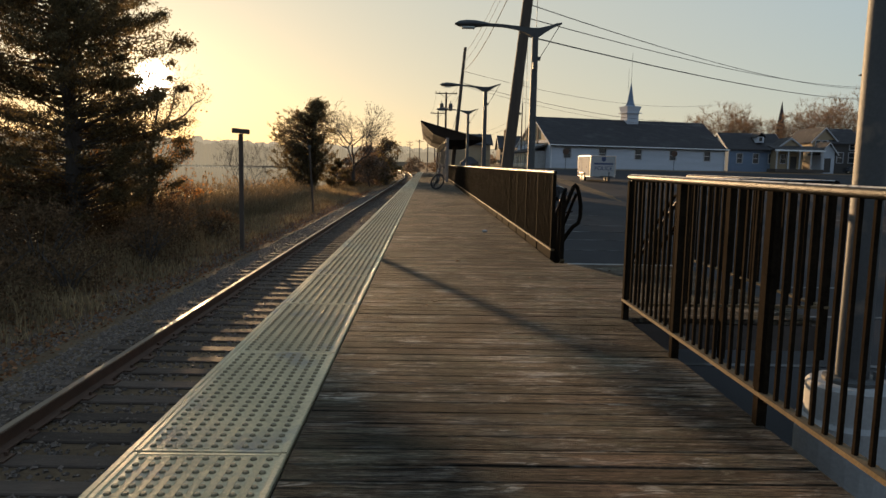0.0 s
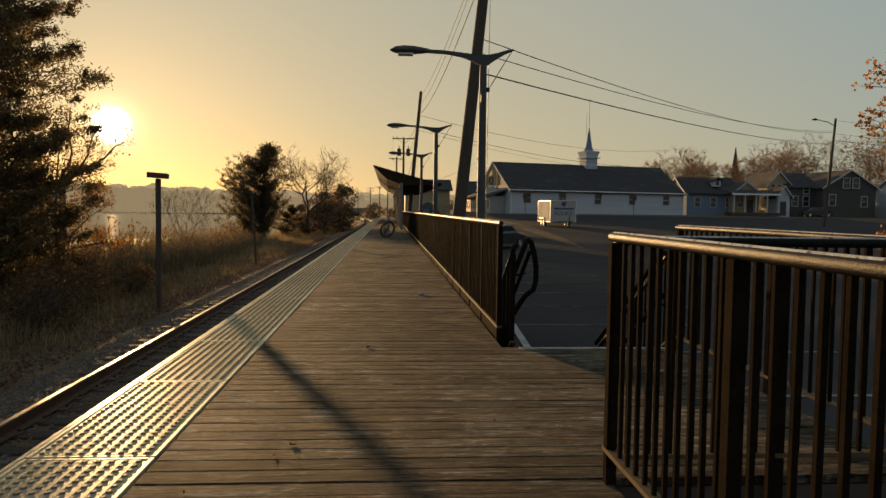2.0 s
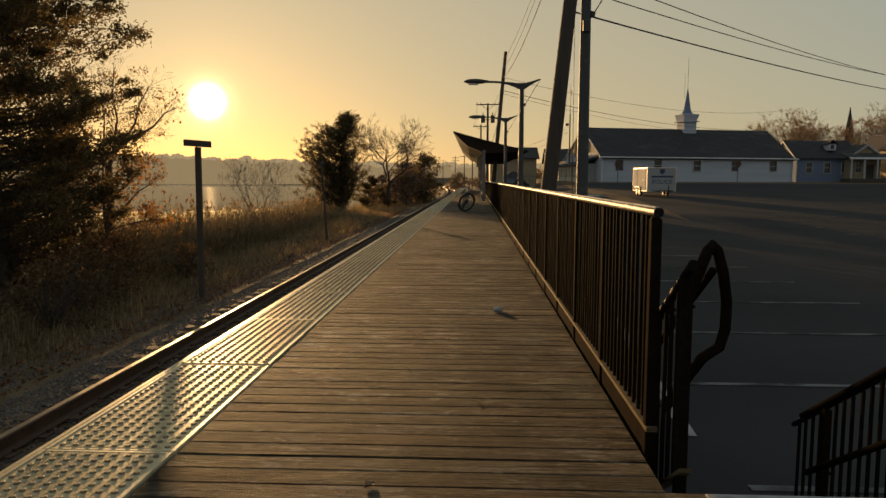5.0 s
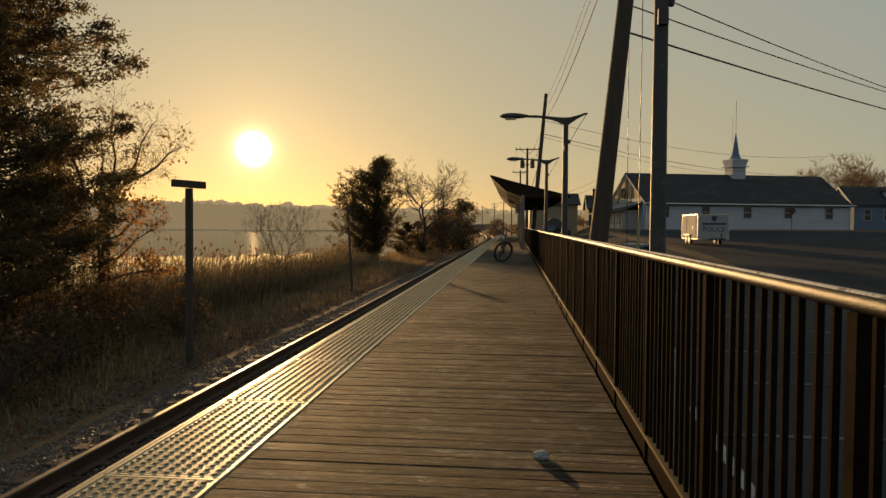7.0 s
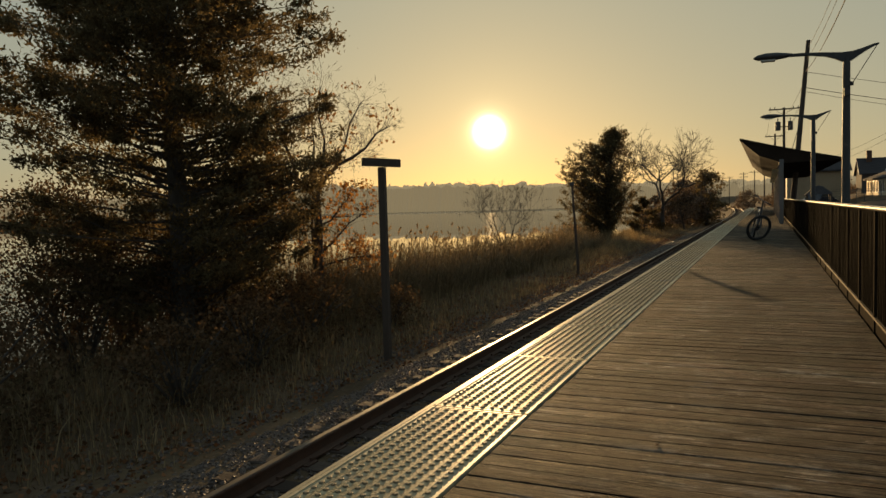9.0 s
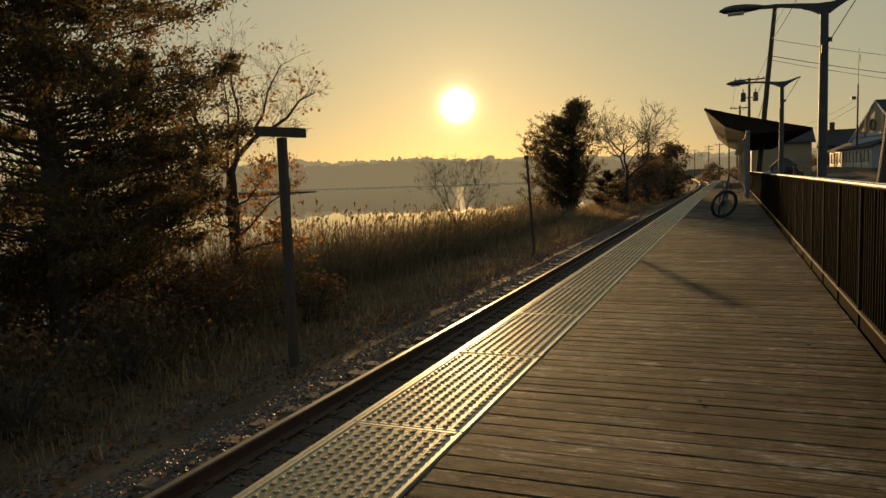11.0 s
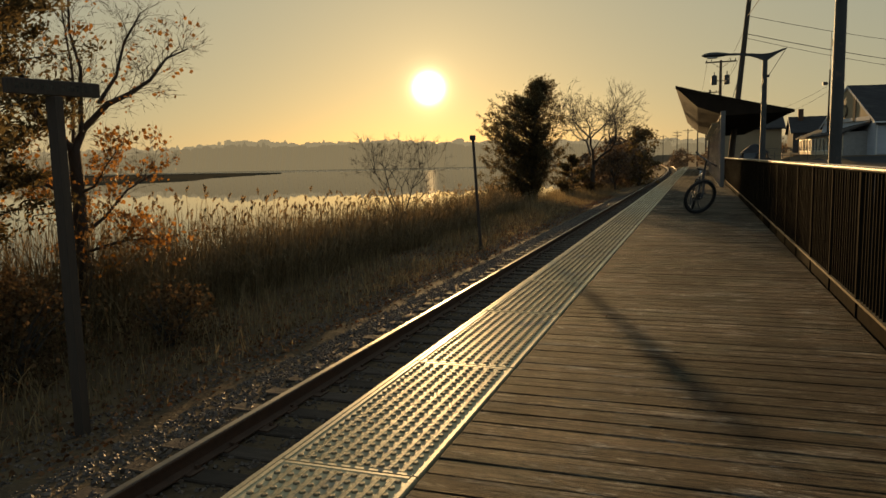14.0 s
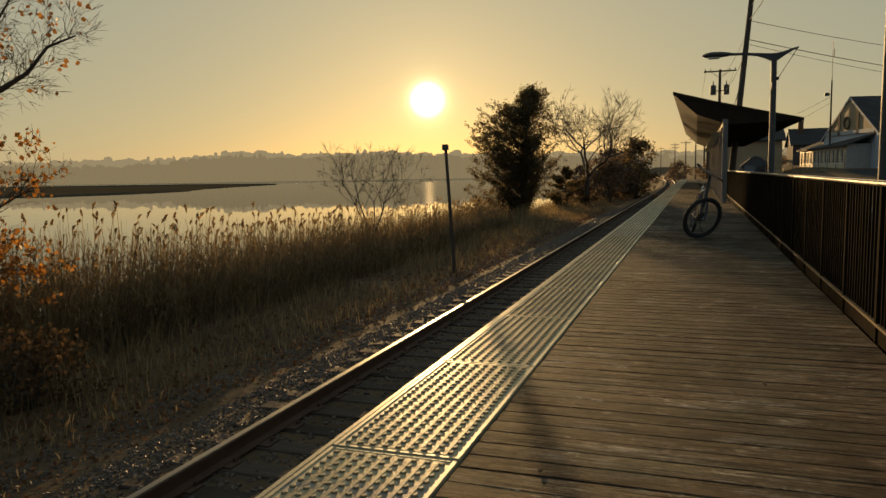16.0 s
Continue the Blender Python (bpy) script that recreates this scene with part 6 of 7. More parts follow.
def gable_house(name, label, x0, x1, y0, y1, z0, eave, ridge, wall, roof, windows=(), axis="x", over=0.4, gable_trim=True, doors=(), end=0.4, end_wall=None):
    """A house: front wall at y0 with window openings, gables at the ends of the ridge axis, two roof slopes."""
    h = thing(name, label, {"church_hall": "church hall"}.get(name, "house"), "houses behind the lot")
    front = Mesh()
    ops = [(wx, wz, w, hh) for wx, wz, w, hh in windows] + [(dx, z0 + 1.05, 1.0, 2.1) for dx in doors]
    wall_with_openings(front, x0, x1, z0 - 0.6, eave, y0, 0.2, ops)
    part("front_wall", front, M[wall], h)
    b = Mesh()
    b.box(((x0 + x1) / 2, y1 - 0.1, (z0 - 0.6 + eave) / 2), (x1 - x0, 0.2, eave - z0 + 0.6))
    part("back_wall", b, M[wall], h)
    for x in (x0 + 0.1, x1 - 0.1):
        b = Mesh()
        b.box((x, (y0 + y1) / 2, (z0 - 0.6 + eave) / 2), (0.2, y1 - y0 - 0.4, eave - z0 + 0.6))
        part("end_wall", b, M[wall], h)
    r = Mesh()
    t = 0.18
    if axis == "x":
        ym = (y0 + y1) / 2
        for sgn, ye in ((-1, y0 - over), (1, y1 + over)):
            drop = (ridge - eave) / ((y1 - y0) / 2) * over
            poly = [(0, ym, ridge), (0, ye, eave - drop), (0, ye, eave - drop - t), (0, ym, ridge - t)]
            r.prism(poly, (x0 - end, 0, 0), (x1 + end, 0, 0))
        for x in (x0, x1):
            g = Mesh()
            g.prism([(0, y0, eave), (0, y1, eave), (0, ym, ridge - t)], (x - 0.08, 0, 0), (x + 0.08, 0, 0))
            part("gable", g, M[end_wall or wall], h)
        if gable_trim:
            for x in (x0 - end, x1 + end):
                g = Mesh()
                for ye in (y0 - over, y1 + over):
                    drop = (ridge - eave) / ((y1 - y0) / 2) * over
                    g.prism([(0, ym, ridge - 0.02), (0, ye, eave - drop - 0.02), (0, ye, eave - drop - 0.28), (0, ym, ridge - 0.28)], (x - 0.03, 0, 0), (x + 0.03, 0, 0))
                part("bargeboard", g, M["trim"], h)
    else:
        xm = (x0 + x1) / 2
        for xe in (x0 - over, x1 + over):
            drop = (ridge - eave) / ((x1 - x0) / 2) * over
            poly = [(xm, 0, ridge), (xe, 0, eave - drop), (xe, 0, eave - drop - t), (xm, 0, ridge - t)]
            r.prism(poly, (0, y0 - over, 0), (0, y1 + over, 0))
        for y in (y0, y1):
            g = Mesh()
            g.prism([(x0, 0, eave), (x1, 0, eave), (xm, 0, ridge - t)], (0, y - 0.08, 0), (0, y + 0.08, 0))
            part("gable", g, M[wall], h)
        if gable_trim:
            g = Mesh()
            for xe in (x0 - over, x1 + over):
                drop = (ridge - eave) / ((x1 - x0) / 2) * over
                g.prism([(xm, 0, ridge), (xe, 0, eave - drop), (xe, 0, eave - drop - 0.26), (xm, 0, ridge - 0.26)], (0, y0 - over - 0.04, 0), (0, y0 - over + 0.02, 0))
            part("bargeboard", g, M["trim"], h)
    part("roof", r, M[roof], h)
    for wx, wz, w, hh in windows:
        window(h, wx, wz, w, hh, y0)
    for dx in doors:
        d = Mesh()
        d.box((dx, y0 + 0.12, z0 + 1.05), (1.0, 0.06, 2.1))
        part("door", d, M["siding_g"], h)
    return h


def road_sign(x, y, z):
    s = thing("road_sign", "octagonal road sign on a thin post seen from behind", "road sign", "road signs", at=(x, y, ground_z(x, y)))
    m = Mesh()
    m.tube([(0, 0, -0.1), (0, 0, z)], 0.035, 6)
    part("post", m, M["pole"], s)
    m = Mesh()
    m.prism([(0.42 * math.cos(math.pi / 8 + k * math.pi / 4), 0, z - 0.2 + 0.42 * math.sin(math.pi / 8 + k * math.pi / 4)) for k in range(8)], (0, -0.05, 0), (0, -0.03, 0))
    part("plate", m, M["rust"], s)


# white church hall with a small steeple
ch = gable_house("church_hall", "long white church hall with a dark shingled roof and steeple", 17.5, 45.8, 100.0, 112.0, 0.9, 4.35, 8.3, "siding", "shingle", [(17.5 + u, 3.1, 1.05, 1.35) for u in (2.56, 8.0, 13.7, 19.4, 25.2)], end=0.14, end_wall="siding_m")
for y, top in ((104.2, 2.45), (108.2, 2.2)):
    m = Mesh()
    m.box((17.38, y, 4.35 + top / 2), (0.08, 0.5, top))
    part("pilaster", m, M["siding_t"], ch, "tan upright board on the gable")
m = Mesh()
m.box((17.39, 106, 4.6), (0.06, 10.2, 0.4))
part("band", m, M["trim"], ch)
m = Mesh()
m.tube([(17.34, 106.4 + 0.6 * math.cos(k * math.pi / 10), 5.6 + 0.6 * math.sin(k * math.pi / 10)) for k in range(21)], 0.1, 6)
part("wreath", m, M["siding_t"], ch, "dark round wreath on the gable")
ch.rotation_euler = (0, 0, radians(15))
ch.location = Vector((17.5, 100, 0)) - Matrix.Rotation(radians(15), 3, "Z") @ Vector((17.5, 100, 0))
m = Mesh()
m.box((33.07, 106, 8.5), (1.9, 1.9, 1.6))
m.box((33.07, 106, 9.35), (2.5, 2.5, 0.14))
cup = part("cupola", m, M["siding"], ch)
m = Mesh()
m.tube([(33.07, 106, 9.4), (33.07, 106, 10.3), (33.07, 106, 10.4)], [1.35, 1.7, 1.2], 4, twist=0.785)
part("belfry", m, M["siding"], cup)
m = Mesh()
m.tube([(33.07, 106, 10.4), (33.07, 106, 11.0), (33.07, 106, 13.9)], [0.8, 0.5, 0.04], 8)
# Grey paint made lighter: haze before the spire is put into its colour.
part("spire", m, M["siding_b"], cup, "slender grey spire")
m = Mesh()
m.tube([(33.07, 106, 13.4), (33.07, 106, 18.2)], 0.025, 4)
m.tube([(32.6, 106, 12.6), (32.6, 106, 16.0)], 0.02, 4)
part("lightning_rod", m, M["wire"], cup)
m = Mesh()
wall_with_openings(m, 15.2, 17.5, 0.3, 3.3, 101.5, 0.2, [])
part("side_wing", m, M["concrete"], ch)
wing = Mesh()
wall_with_openings(wing, 101.7, 123.2, 0.3, 3.3, -15.4, 0.2, [(103.2 + 1.72 * k, 2.15, 0.95, 1.35) for k in range(12)])
wing.v = [(-y, x, z) for x, y, z in wing.v]
wing.f = [f[::-1] for f in wing.f]
wo = part("wing_wall", wing, M["siding_c"], ch, "sunlit cream side wall with a row of windows")
for k in range(12):
    m = Mesh()
    m.box((15.32, 103.2 + 1.72 * k, 2.15), (0.03, 0.95, 1.35))
    part("pane", m, M["glass"], wo)
    m = Mesh()
    m.box((15.18, 103.2 + 1.72 * k, 2.15), (0.05, 0.06, 1.35))
    m.box((15.18, 103.2 + 1.72 * k, 1.44), (0.09, 1.15, 0.08))
    m.box((15.18, 103.2 + 1.72 * k, 2.87), (0.07, 1.15, 0.1))
    part("window_frame", m, M["white"], wo)
m = Mesh()
m.prism([(14.8, 0, 3.2), (17.6, 0, 4.3), (17.6, 0, 4.12), (14.8, 0, 3.02)], (0, 101.2, 0), (0, 123.4, 0))
wr = part("wing_roof", m, M["shingle"], ch)
for ob in (wo, wr):
    ob.rotation_euler = (0, 0, radians(-11))
    ob.location = Vector((15.2, 101.7, 0)) - Matrix.Rotation(radians(-11), 3, "Z") @ Vector((15.2, 101.7, 0))
m = Mesh()
m.box((31.65, 99.93, 0.75), (28.4, 0.1, 0.5))
part("foundation", m, M["concrete"], ch)
m = Mesh()
for x in (17.6, 45.7):
    m.tube([(x, 99.88, 0.9), (x, 99.88, 4.2)], 0.06, 6)
m.box((31.65, 99.5, 4.12), (29.2, 0.14, 0.14))
part("gutter", m, M["white"], ch)

road_sign(18.6, 94.5, 2.6)
road_sign(33.2, 95.5, 2.6)

hb = gable_house("house", "blue-grey house with a dark roof and a small dormer", 46.5, 55.0, 110, 118, 1.2, 4.6, 7.0, "siding_b", "shingle", [(48.2, 3.0, 0.8, 1.4), (50.7, 3.0, 0.8, 1.4), (53.1, 3.0, 0.8, 1.4)])
m = Mesh()
m.box((51.6, 111.6, 5.9), (1.0, 1.8, 0.9))
dormer = part("dormer", m, M["siding"], hb, "small white dormer")
m = Mesh()
m.prism([(50.9, 0, 6.3), (51.6, 0, 7.0), (52.3, 0, 6.3), (52.3, 0, 6.2), (51.6, 0, 6.85), (50.9, 0, 6.2)], (0, 110.5, 0), (0, 113.4, 0))
part("dormer_roof", m, M["shingle"], dormer)
m = Mesh()
m.box((51.6, 110.68, 5.95), (0.5, 0.04, 0.6))
part("pane", m, M["glass"], dormer)
ht = gable_house("house", "tan house with a front gable and a long porch", 53.0, 57.2, 108.5, 117, 1.3, 4.7, 6.2, "siding_m", "shingle", [(54.2, 3.0, 0.8, 1.3)], axis="y", doors=(55.8,))
m = Mesh()
m.prism([(0, 105.6, 4.35), (0, 108.4, 4.95), (0, 108.4, 4.8), (0, 105.6, 4.2)], (51.6, 0, 0), (59.0, 0, 0))
porch = part("porch_roof", m, M["shingle"], ht)
m = Mesh()
m.box((55.3, 105.62, 4.2), (7.5, 0.12, 0.24))
part("fascia", m, M["white"], porch)
m = Mesh()
m.box((55.3, 106.9, 1.25), (7.2, 2.6, 0.5))
part("porch_floor", m, M["timber"], ht)
for k in range(5):
    m = Mesh()
    m.bevel_box((51.9 + 1.7 * k, 105.75, 2.8), (0.16, 0.16, 2.7), 0.01)
    part("column", m, M["trim"], ht)
gable_house("house", "tall tan house with a lit front gable", 59.8, 63.4, 111, 119, 1.2, 6.1, 8.0, "siding_m", "shingle", [(60.7, 5.5, 0.7, 0.9), (61.7, 5.5, 0.7, 0.9), (62.6, 5.5, 0.7, 0.9), (60.8, 2.8, 0.9, 1.4), (62.6, 2.8, 0.9, 1.4)], axis="y")
gable_house("house", "small white entrance porch with a gabled roof", 58.9, 60.9, 106.5, 109.2, 1.1, 4.3, 5.6, "siding", "shingle", [], axis="y", doors=(59.9,))
gable_house("house", "dark side wing of the grey-brown house", 62.6, 67.2, 110.5, 118, 1.0, 5.8, 8.0, "siding_g", "shingle", [(64.0, 3.4, 0.9, 1.5), (65.8, 3.4, 0.9, 1.5), (65.8, 5.1, 0.8, 1.0)])
hgb = gable_house("house", "grey-brown house with a wide gable and white window frames", 67.0, 75.4, 108, 118, 1.0, 5.7, 8.3, "siding_g", "shingle", [(68.5, 3.6, 0.95, 1.6), (73.6, 3.4, 0.9, 1.5)], axis="y")
for x in (70.5, 72.0):
    window(hgb, x, 6.2, 0.95, 1.5, 107.76)
gable_house("house", "pale house at the end of the row", 78, 86, 104, 114, 1.0, 4.6, 6.9, "siding", "shingle", [(80, 3.0, 0.9, 1.3), (83.5, 3.0, 0.9, 1.3)])
gable_house("house", "long tan building beyond the platform", 3.6, 10.6, 116, 124, 0.2, 4.6, 6.2, "siding_m", "shingle", [])

hg = gable_house("house", "grey house with a dark roof beyond the hall", 15.6, 23.0, 150, 158, 1.3, 4.9, 7.4, "siding_g", "shingle", [(17.2, 3.4, 0.9, 1.3), (19.4, 3.4, 0.9, 1.3), (21.4, 3.4, 0.9, 1.3)])
m = Mesh()
m.bevel_box((17.0, 153.2, 7.4), (0.8, 0.8, 2.4), 0.05)
part("chimney", m, M["rust"], hg, "brick chimney")

# fence before the hall
f_ = thing("fence", "dark wire fence between the lot and the hall", "fence")
for k in range(12):
    m = Mesh()
    m.tube([(6.0 + 0.75 * k, 98.0, ground_z(6.0 + 0.75 * k, 98) - 0.1), (6.0 + 0.75 * k, 98.0, ground_z(6.0 + 0.75 * k, 98) + 1.5)], 0.03, 5)
    part("post", m, M["fence"], f_)
for z in (0.25, 0.75, 1.3, 1.48):
    m = Mesh()
    m.box((10.1, 98.0, ground_z(10, 98) + z), (8.3, 0.02, 0.025))
    part("wire", m, M["fence"], f_)

# distant spire above the houses
m = Mesh()
m.tube([(84.5, 172, 3), (84.5, 172, 11.0), (84.5, 172, 11.2), (84.5, 172, 17.5)], [0.9, 0.9, 1.0, 0.05], 8)
tagged(part("church_spire", m, M["shingle"]), "distant dark church spire above the trees", "spire")


def make_far_woods():
    """Bare woods on the rise behind the houses."""
    rnd = random.Random(90)
    wood, fuzz = Mesh(), Mesh()
    for k in range(56):
        x = 48 + 92 * k / 55 + rnd.uniform(-2, 2)
        y = 140 + rnd.uniform(0, 34)
        g = ground_z(x, y)
        tips = []
        h = lerp_table(x, [(48, 3.4), (60, 4.2), (66, 5.6), (74, 4.0), (90, 5.8), (120, 6.4)]) * rnd.uniform(0.8, 1.15)
        branching(wood, (x, y, g - 0.2), (0, 0, 1), h * 0.9, 0.15, 4, rnd, tips, bend=0.25, up=0.14, split=(2, 2), sides=4)
        for p, d in tips:
            for _ in range(6):
                e = (d + Vector((rnd.gauss(0, 0.6), rnd.gauss(0, 0.6), rnd.gauss(0, 0.4)))).normalized() * rnd.uniform(0.7, 1.9)
                w = e.cross(Vector((0, 1, 0.2))).normalized() * 0.022
                n = len(fuzz.v)
                fuzz.v += [p - w, p + w, p + e]
                fuzz.f.append((n, n + 1, n + 2))
    tagged(part("far_woods", wood, M["twig"]), "bare brown woods on the rise behind the houses", "far woods", kind="stuff")
    tagged(part("far_twigs", fuzz, M["russet"]), "fine bare twigs of the woods behind the houses", "far woods", kind="stuff")
    under = Mesh()
    for _ in range(1400):
        x, y = rnd.uniform(44, 150), rnd.uniform(135, 165)
        clump(under, (x, y, ground_z(x, y) + rnd.uniform(0, 4.2)), 1.6, 9, 0.7, rnd)
    for _ in range(900):
        x, y = rnd.uniform(3, 46), rnd.uniform(150, 215)
        clump(under, (x, y, ground_z(x, y) + rnd.uniform(0, 1.3)), 1.1, 9, 0.5, rnd)
    tagged(part("far_scrub", under, M["russet"]), "brown scrub below the woods behind the houses", "far woods", kind="stuff")
    # hedge rising behind the lot on the far side
    hedge = Mesh()
    for _ in range(700):
        x = rnd.uniform(76, 150)
        y = rnd.uniform(80, 104)
        clump(hedge, (x, y, ground_z(x, y) + rnd.uniform(0, 2.6)), 1.2, 9, 0.5, rnd)
    tagged(part("hedge", hedge, M["russet"]), "brown hedge at the edge of the street", "hedge", kind="stuff")


make_far_woods()


# ---- vehicles ----
def make_trailer(x, y, z):
    t = thing("cargo_trailer", "white box trailer with blue lettering parked on the lot", "trailer", at=(x, y, z))
    t.rotation_euler = (0, 0, radians(2))
    w, l_ = 2.25, 4.4
    m = Mesh()
    m.bevel_box((w / 2, l_ / 2, 1.32), (w, l_, 1.9), 0.06)
    part("body", m, M["trailer"], t)
    m = Mesh()
    for a in (0.0, w):
        for b in (0.0, l_):
            m.box((a, b, 1.32), (0.07, 0.07, 1.9))
    for zz in (0.4, 2.24):
        for b in (0.0, l_):
            m.box((w / 2, b, zz), (w - 0.07, 0.05, 0.08))
        for a in (0.0, w):
            m.box((a, l_ / 2, zz), (0.05, l_ - 0.07, 0.08))
    part("corner_trim", m, M["chrome"], t)
    for b in (2.1, 2.95):
        for a in (0.02, w - 0.02):
            m = Mesh()
            m.tube([(a - 0.1, b, 0.34), (a + 0.1, b, 0.34)], [0.34, 0.34], 18)
            wh = part("wheel", m, M["rubber"], t)
            m = Mesh()
            m.tube([(a - 0.108, b, 0.34), (a + 0.108, b, 0.34)], 0.19, 12)
            part("rim", m, M["chrome"], wh)
    for a in (-0.08, w + 0.08):
        m = Mesh()
        m.prism([(0, 1.68, 0.66), (0, 1.8, 0.76), (0, 3.25, 0.76), (0, 3.37, 0.66)], (a - 0.1, 0, 0), (a + 0.1, 0, 0))
        part("mudguard", m, M["chrome"], t)
    for s_ in (-1, 1):
        m = Mesh()
        m.box((w / 2 + 0.3 * s_, -0.55, 0.42), (0.08, 1.25, 0.1), rz=0.42 * s_)
        part("drawbar", m, M["pole"], t)
    m = Mesh()
    m.tube([(w / 2 + 0.3, -0.95, 0.02), (w / 2 + 0.3, -0.95, 0.85)], 0.05, 8)
    m.tube([(w / 2 + 0.3, -0.95, 0.0), (w / 2 + 0.3, -0.95, 0.03)], 0.12, 10)
    part("jack", m, M["pole"], t)
    for b in (0.95, 3.55):
        m = Mesh()
        m.box((-0.012, b, 1.32), (0.02, 0.85, 1.6))
        door = part("side_door", m, M["trailer"], t)
        k = Mesh()
        k.box((-0.035, b + 0.33, 1.25), (0.03, 0.04, 0.22))
        part("handle", k, M["chrome"], door)
    cu = bpy.data.curves.new("lettering", "FONT")
    cu.body, cu.size, cu.extrude, cu.align_x = "POLICE", 0.5, 0.006, "CENTER"
    ob = new("lettering", cu)
    cu.materials.append(M["navy"])
    ob.parent = t
    ob.location, ob.rotation_euler = (w / 2 + 0.05, -0.02, 0.98), (radians(90), 0, 0)
    m = Mesh()
    m.box((w / 2 + 0.05, -0.012, 1.55), (1.75, 0.014, 0.15))
    part("text_bar", m, M["navy"], t)
    m = Mesh()
    c = w / 2 + 0.05
    m.prism([(c - 0.2, 0, 2.15), (c + 0.2, 0, 2.15), (c + 0.2, 0, 1.88), (c, 0, 1.7), (c - 0.2, 0, 1.88)], (0, -0.02, 0), (0, -0.005, 0))
    part("emblem", m, M["navy"], t, "small dark blue shield")
    return t


make_trailer(15.1, 64.5, ground_z(16.0, 66.0) + 0.03)


def make_kiosk(x, y):
    g = ground_z(x, y)
    k = thing("kiosk", "small open kiosk with a dark hipped roof beside the lot", "kiosk", at=(x, y, g))
    top, eave, r = 2.15 - g, 1.32 - g, 1.15
    m = Mesh()
    m.add([(-r, -r, eave), (r, -r, eave), (r, r, eave), (-r, r, eave), (-0.35, -0.35, top - 0.12), (0.35, -0.35, top - 0.12), (0.35, 0.35, top - 0.12), (-0.35, 0.35, top - 0.12), (0, 0, top)],
          [(3, 2, 1, 0), (0, 1, 5, 4), (1, 2, 6, 5), (2, 3, 7, 6), (3, 0, 4, 7), (4, 5, 8), (5, 6, 8), (6, 7, 8), (7, 4, 8)])
    part("roof", m, M["shingle"], k)
    for a in (-0.95, 0.95):
        for b in (-0.95, 0.95):
            m = Mesh()
            m.bevel_box((a, b, eave / 2), (0.1, 0.1, eave + 0.02), 0.01)
            part("post", m, M["wood"], k)
    m = Mesh()
    m.bevel_box((0, 0.6, eave * 0.3), (1.7, 0.4, eave * 0.6), 0.02)
    part("counter", m, M["wood"], k)


make_kiosk(5.55, 86.0)


def make_car(x, y, yaw, label, mat="car", size=1.0):
    z = ground_z(x, y) + 0.015
    c = thing("car", label, "car", "parked cars", at=(x, y, z))
    c.rotation_euler = (0, 0, yaw)
    prof = [(-2.2, 0.35), (-2.25, 0.65), (-2.1, 0.9), (-1.55, 0.98), (-0.85, 1.42), (0.55, 1.46), (1.25, 1.02), (2.05, 0.86), (2.25, 0.6), (2.2, 0.3)]
    m = Mesh()
    rows = [(-0.88, 0.94), (-0.78, 1.0), (0.78, 1.0), (0.88, 0.94)]
    n = len(prof)
    for yy, k in rows:
        m.v += [(a * (0.97 + 0.03 * k), yy * (0.82 if b > 1.1 else 1.0), b * (k if b > 0.5 else 1)) for a, b in prof]
    m.f += [(i * n + k, i * n + (k + 1) % n, (i + 1) * n + (k + 1) % n, (i + 1) * n + k) for i in range(3) for k in range(n)]
    m.f += [tuple(range(n - 1, -1, -1)), tuple(range(3 * n, 4 * n))]
    part("body", m, M[mat], c)
    for s in (-1, 1):
        m = Mesh()
        m.prism([(-1.35, 0, 1.0), (-0.8, 0, 1.34), (0.5, 0, 1.37), (1.05, 0, 1.02)], (0, s * 0.80, 0), (0, s * 0.83, 0))
        part("side_window", m, M["glass"], c)
    for a in (-1.4, 1.4):
        for b in (-0.82, 0.82):
            m = Mesh()
            m.tube([(a, b - 0.1, 0.33), (a, b + 0.1, 0.33)], 0.33, 18)
            w = part("wheel", m, M["rubber"], c)
            m = Mesh()
            m.tube([(a, b - 0.108, 0.33), (a, b + 0.108, 0.33)], 0.2, 12)
            part("rim", m, M["chrome"], w)
    for b in (-0.6, 0.6):
        m = Mesh()
        m.bevel_box((2.18, b, 0.68), (0.1, 0.35, 0.14), 0.02)
        part("headlight", m, M["lens"], c)
    return c


make_car(7.4, 45.0, radians(50), "dark car parked on the lot beside the platform")
make_car(64.0, 104.8, radians(0), "dark car parked in front of the grey-brown house")
van = make_car(6.4, 99.0, radians(55), "dark tall van parked beyond the shelter")
van.scale = (0.95, 1.1, 1.45)


# ---- small things on the deck ----
def debris(name, label, x, y, r, seed, mat="brownleaf"):
    rnd = random.Random(seed)
    m = Mesh()
    n = 9
    rings = [(0.0, 0.75), (0.35, 1.0), (0.7, 0.8), (0.95, 0.35)]
    for f, k in rings:
        for i in range(n):
            a = 2 * math.pi * i / n
            q = r * k * rnd.uniform(0.75, 1.2)
            m.v.append((q * math.cos(a), q * 0.8 * math.sin(a), 0.9 * r * f))
    m.f += [(i * n + k, i * n + (k + 1) % n, (i + 1) * n + (k + 1) % n, (i + 1) * n + k) for i in range(3) for k in range(n)] + [tuple(range(3 * n, 4 * n))]
    ob = tagged(part(name, m, M[mat]), label, name.replace("_", " "), "litter on the deck")
    ob.location = (x, y, 0.001)
    return ob


debris("pebble", "small pale stone lying on the deck planks", 1.55, 12.64, 0.05, 1, "concrete")


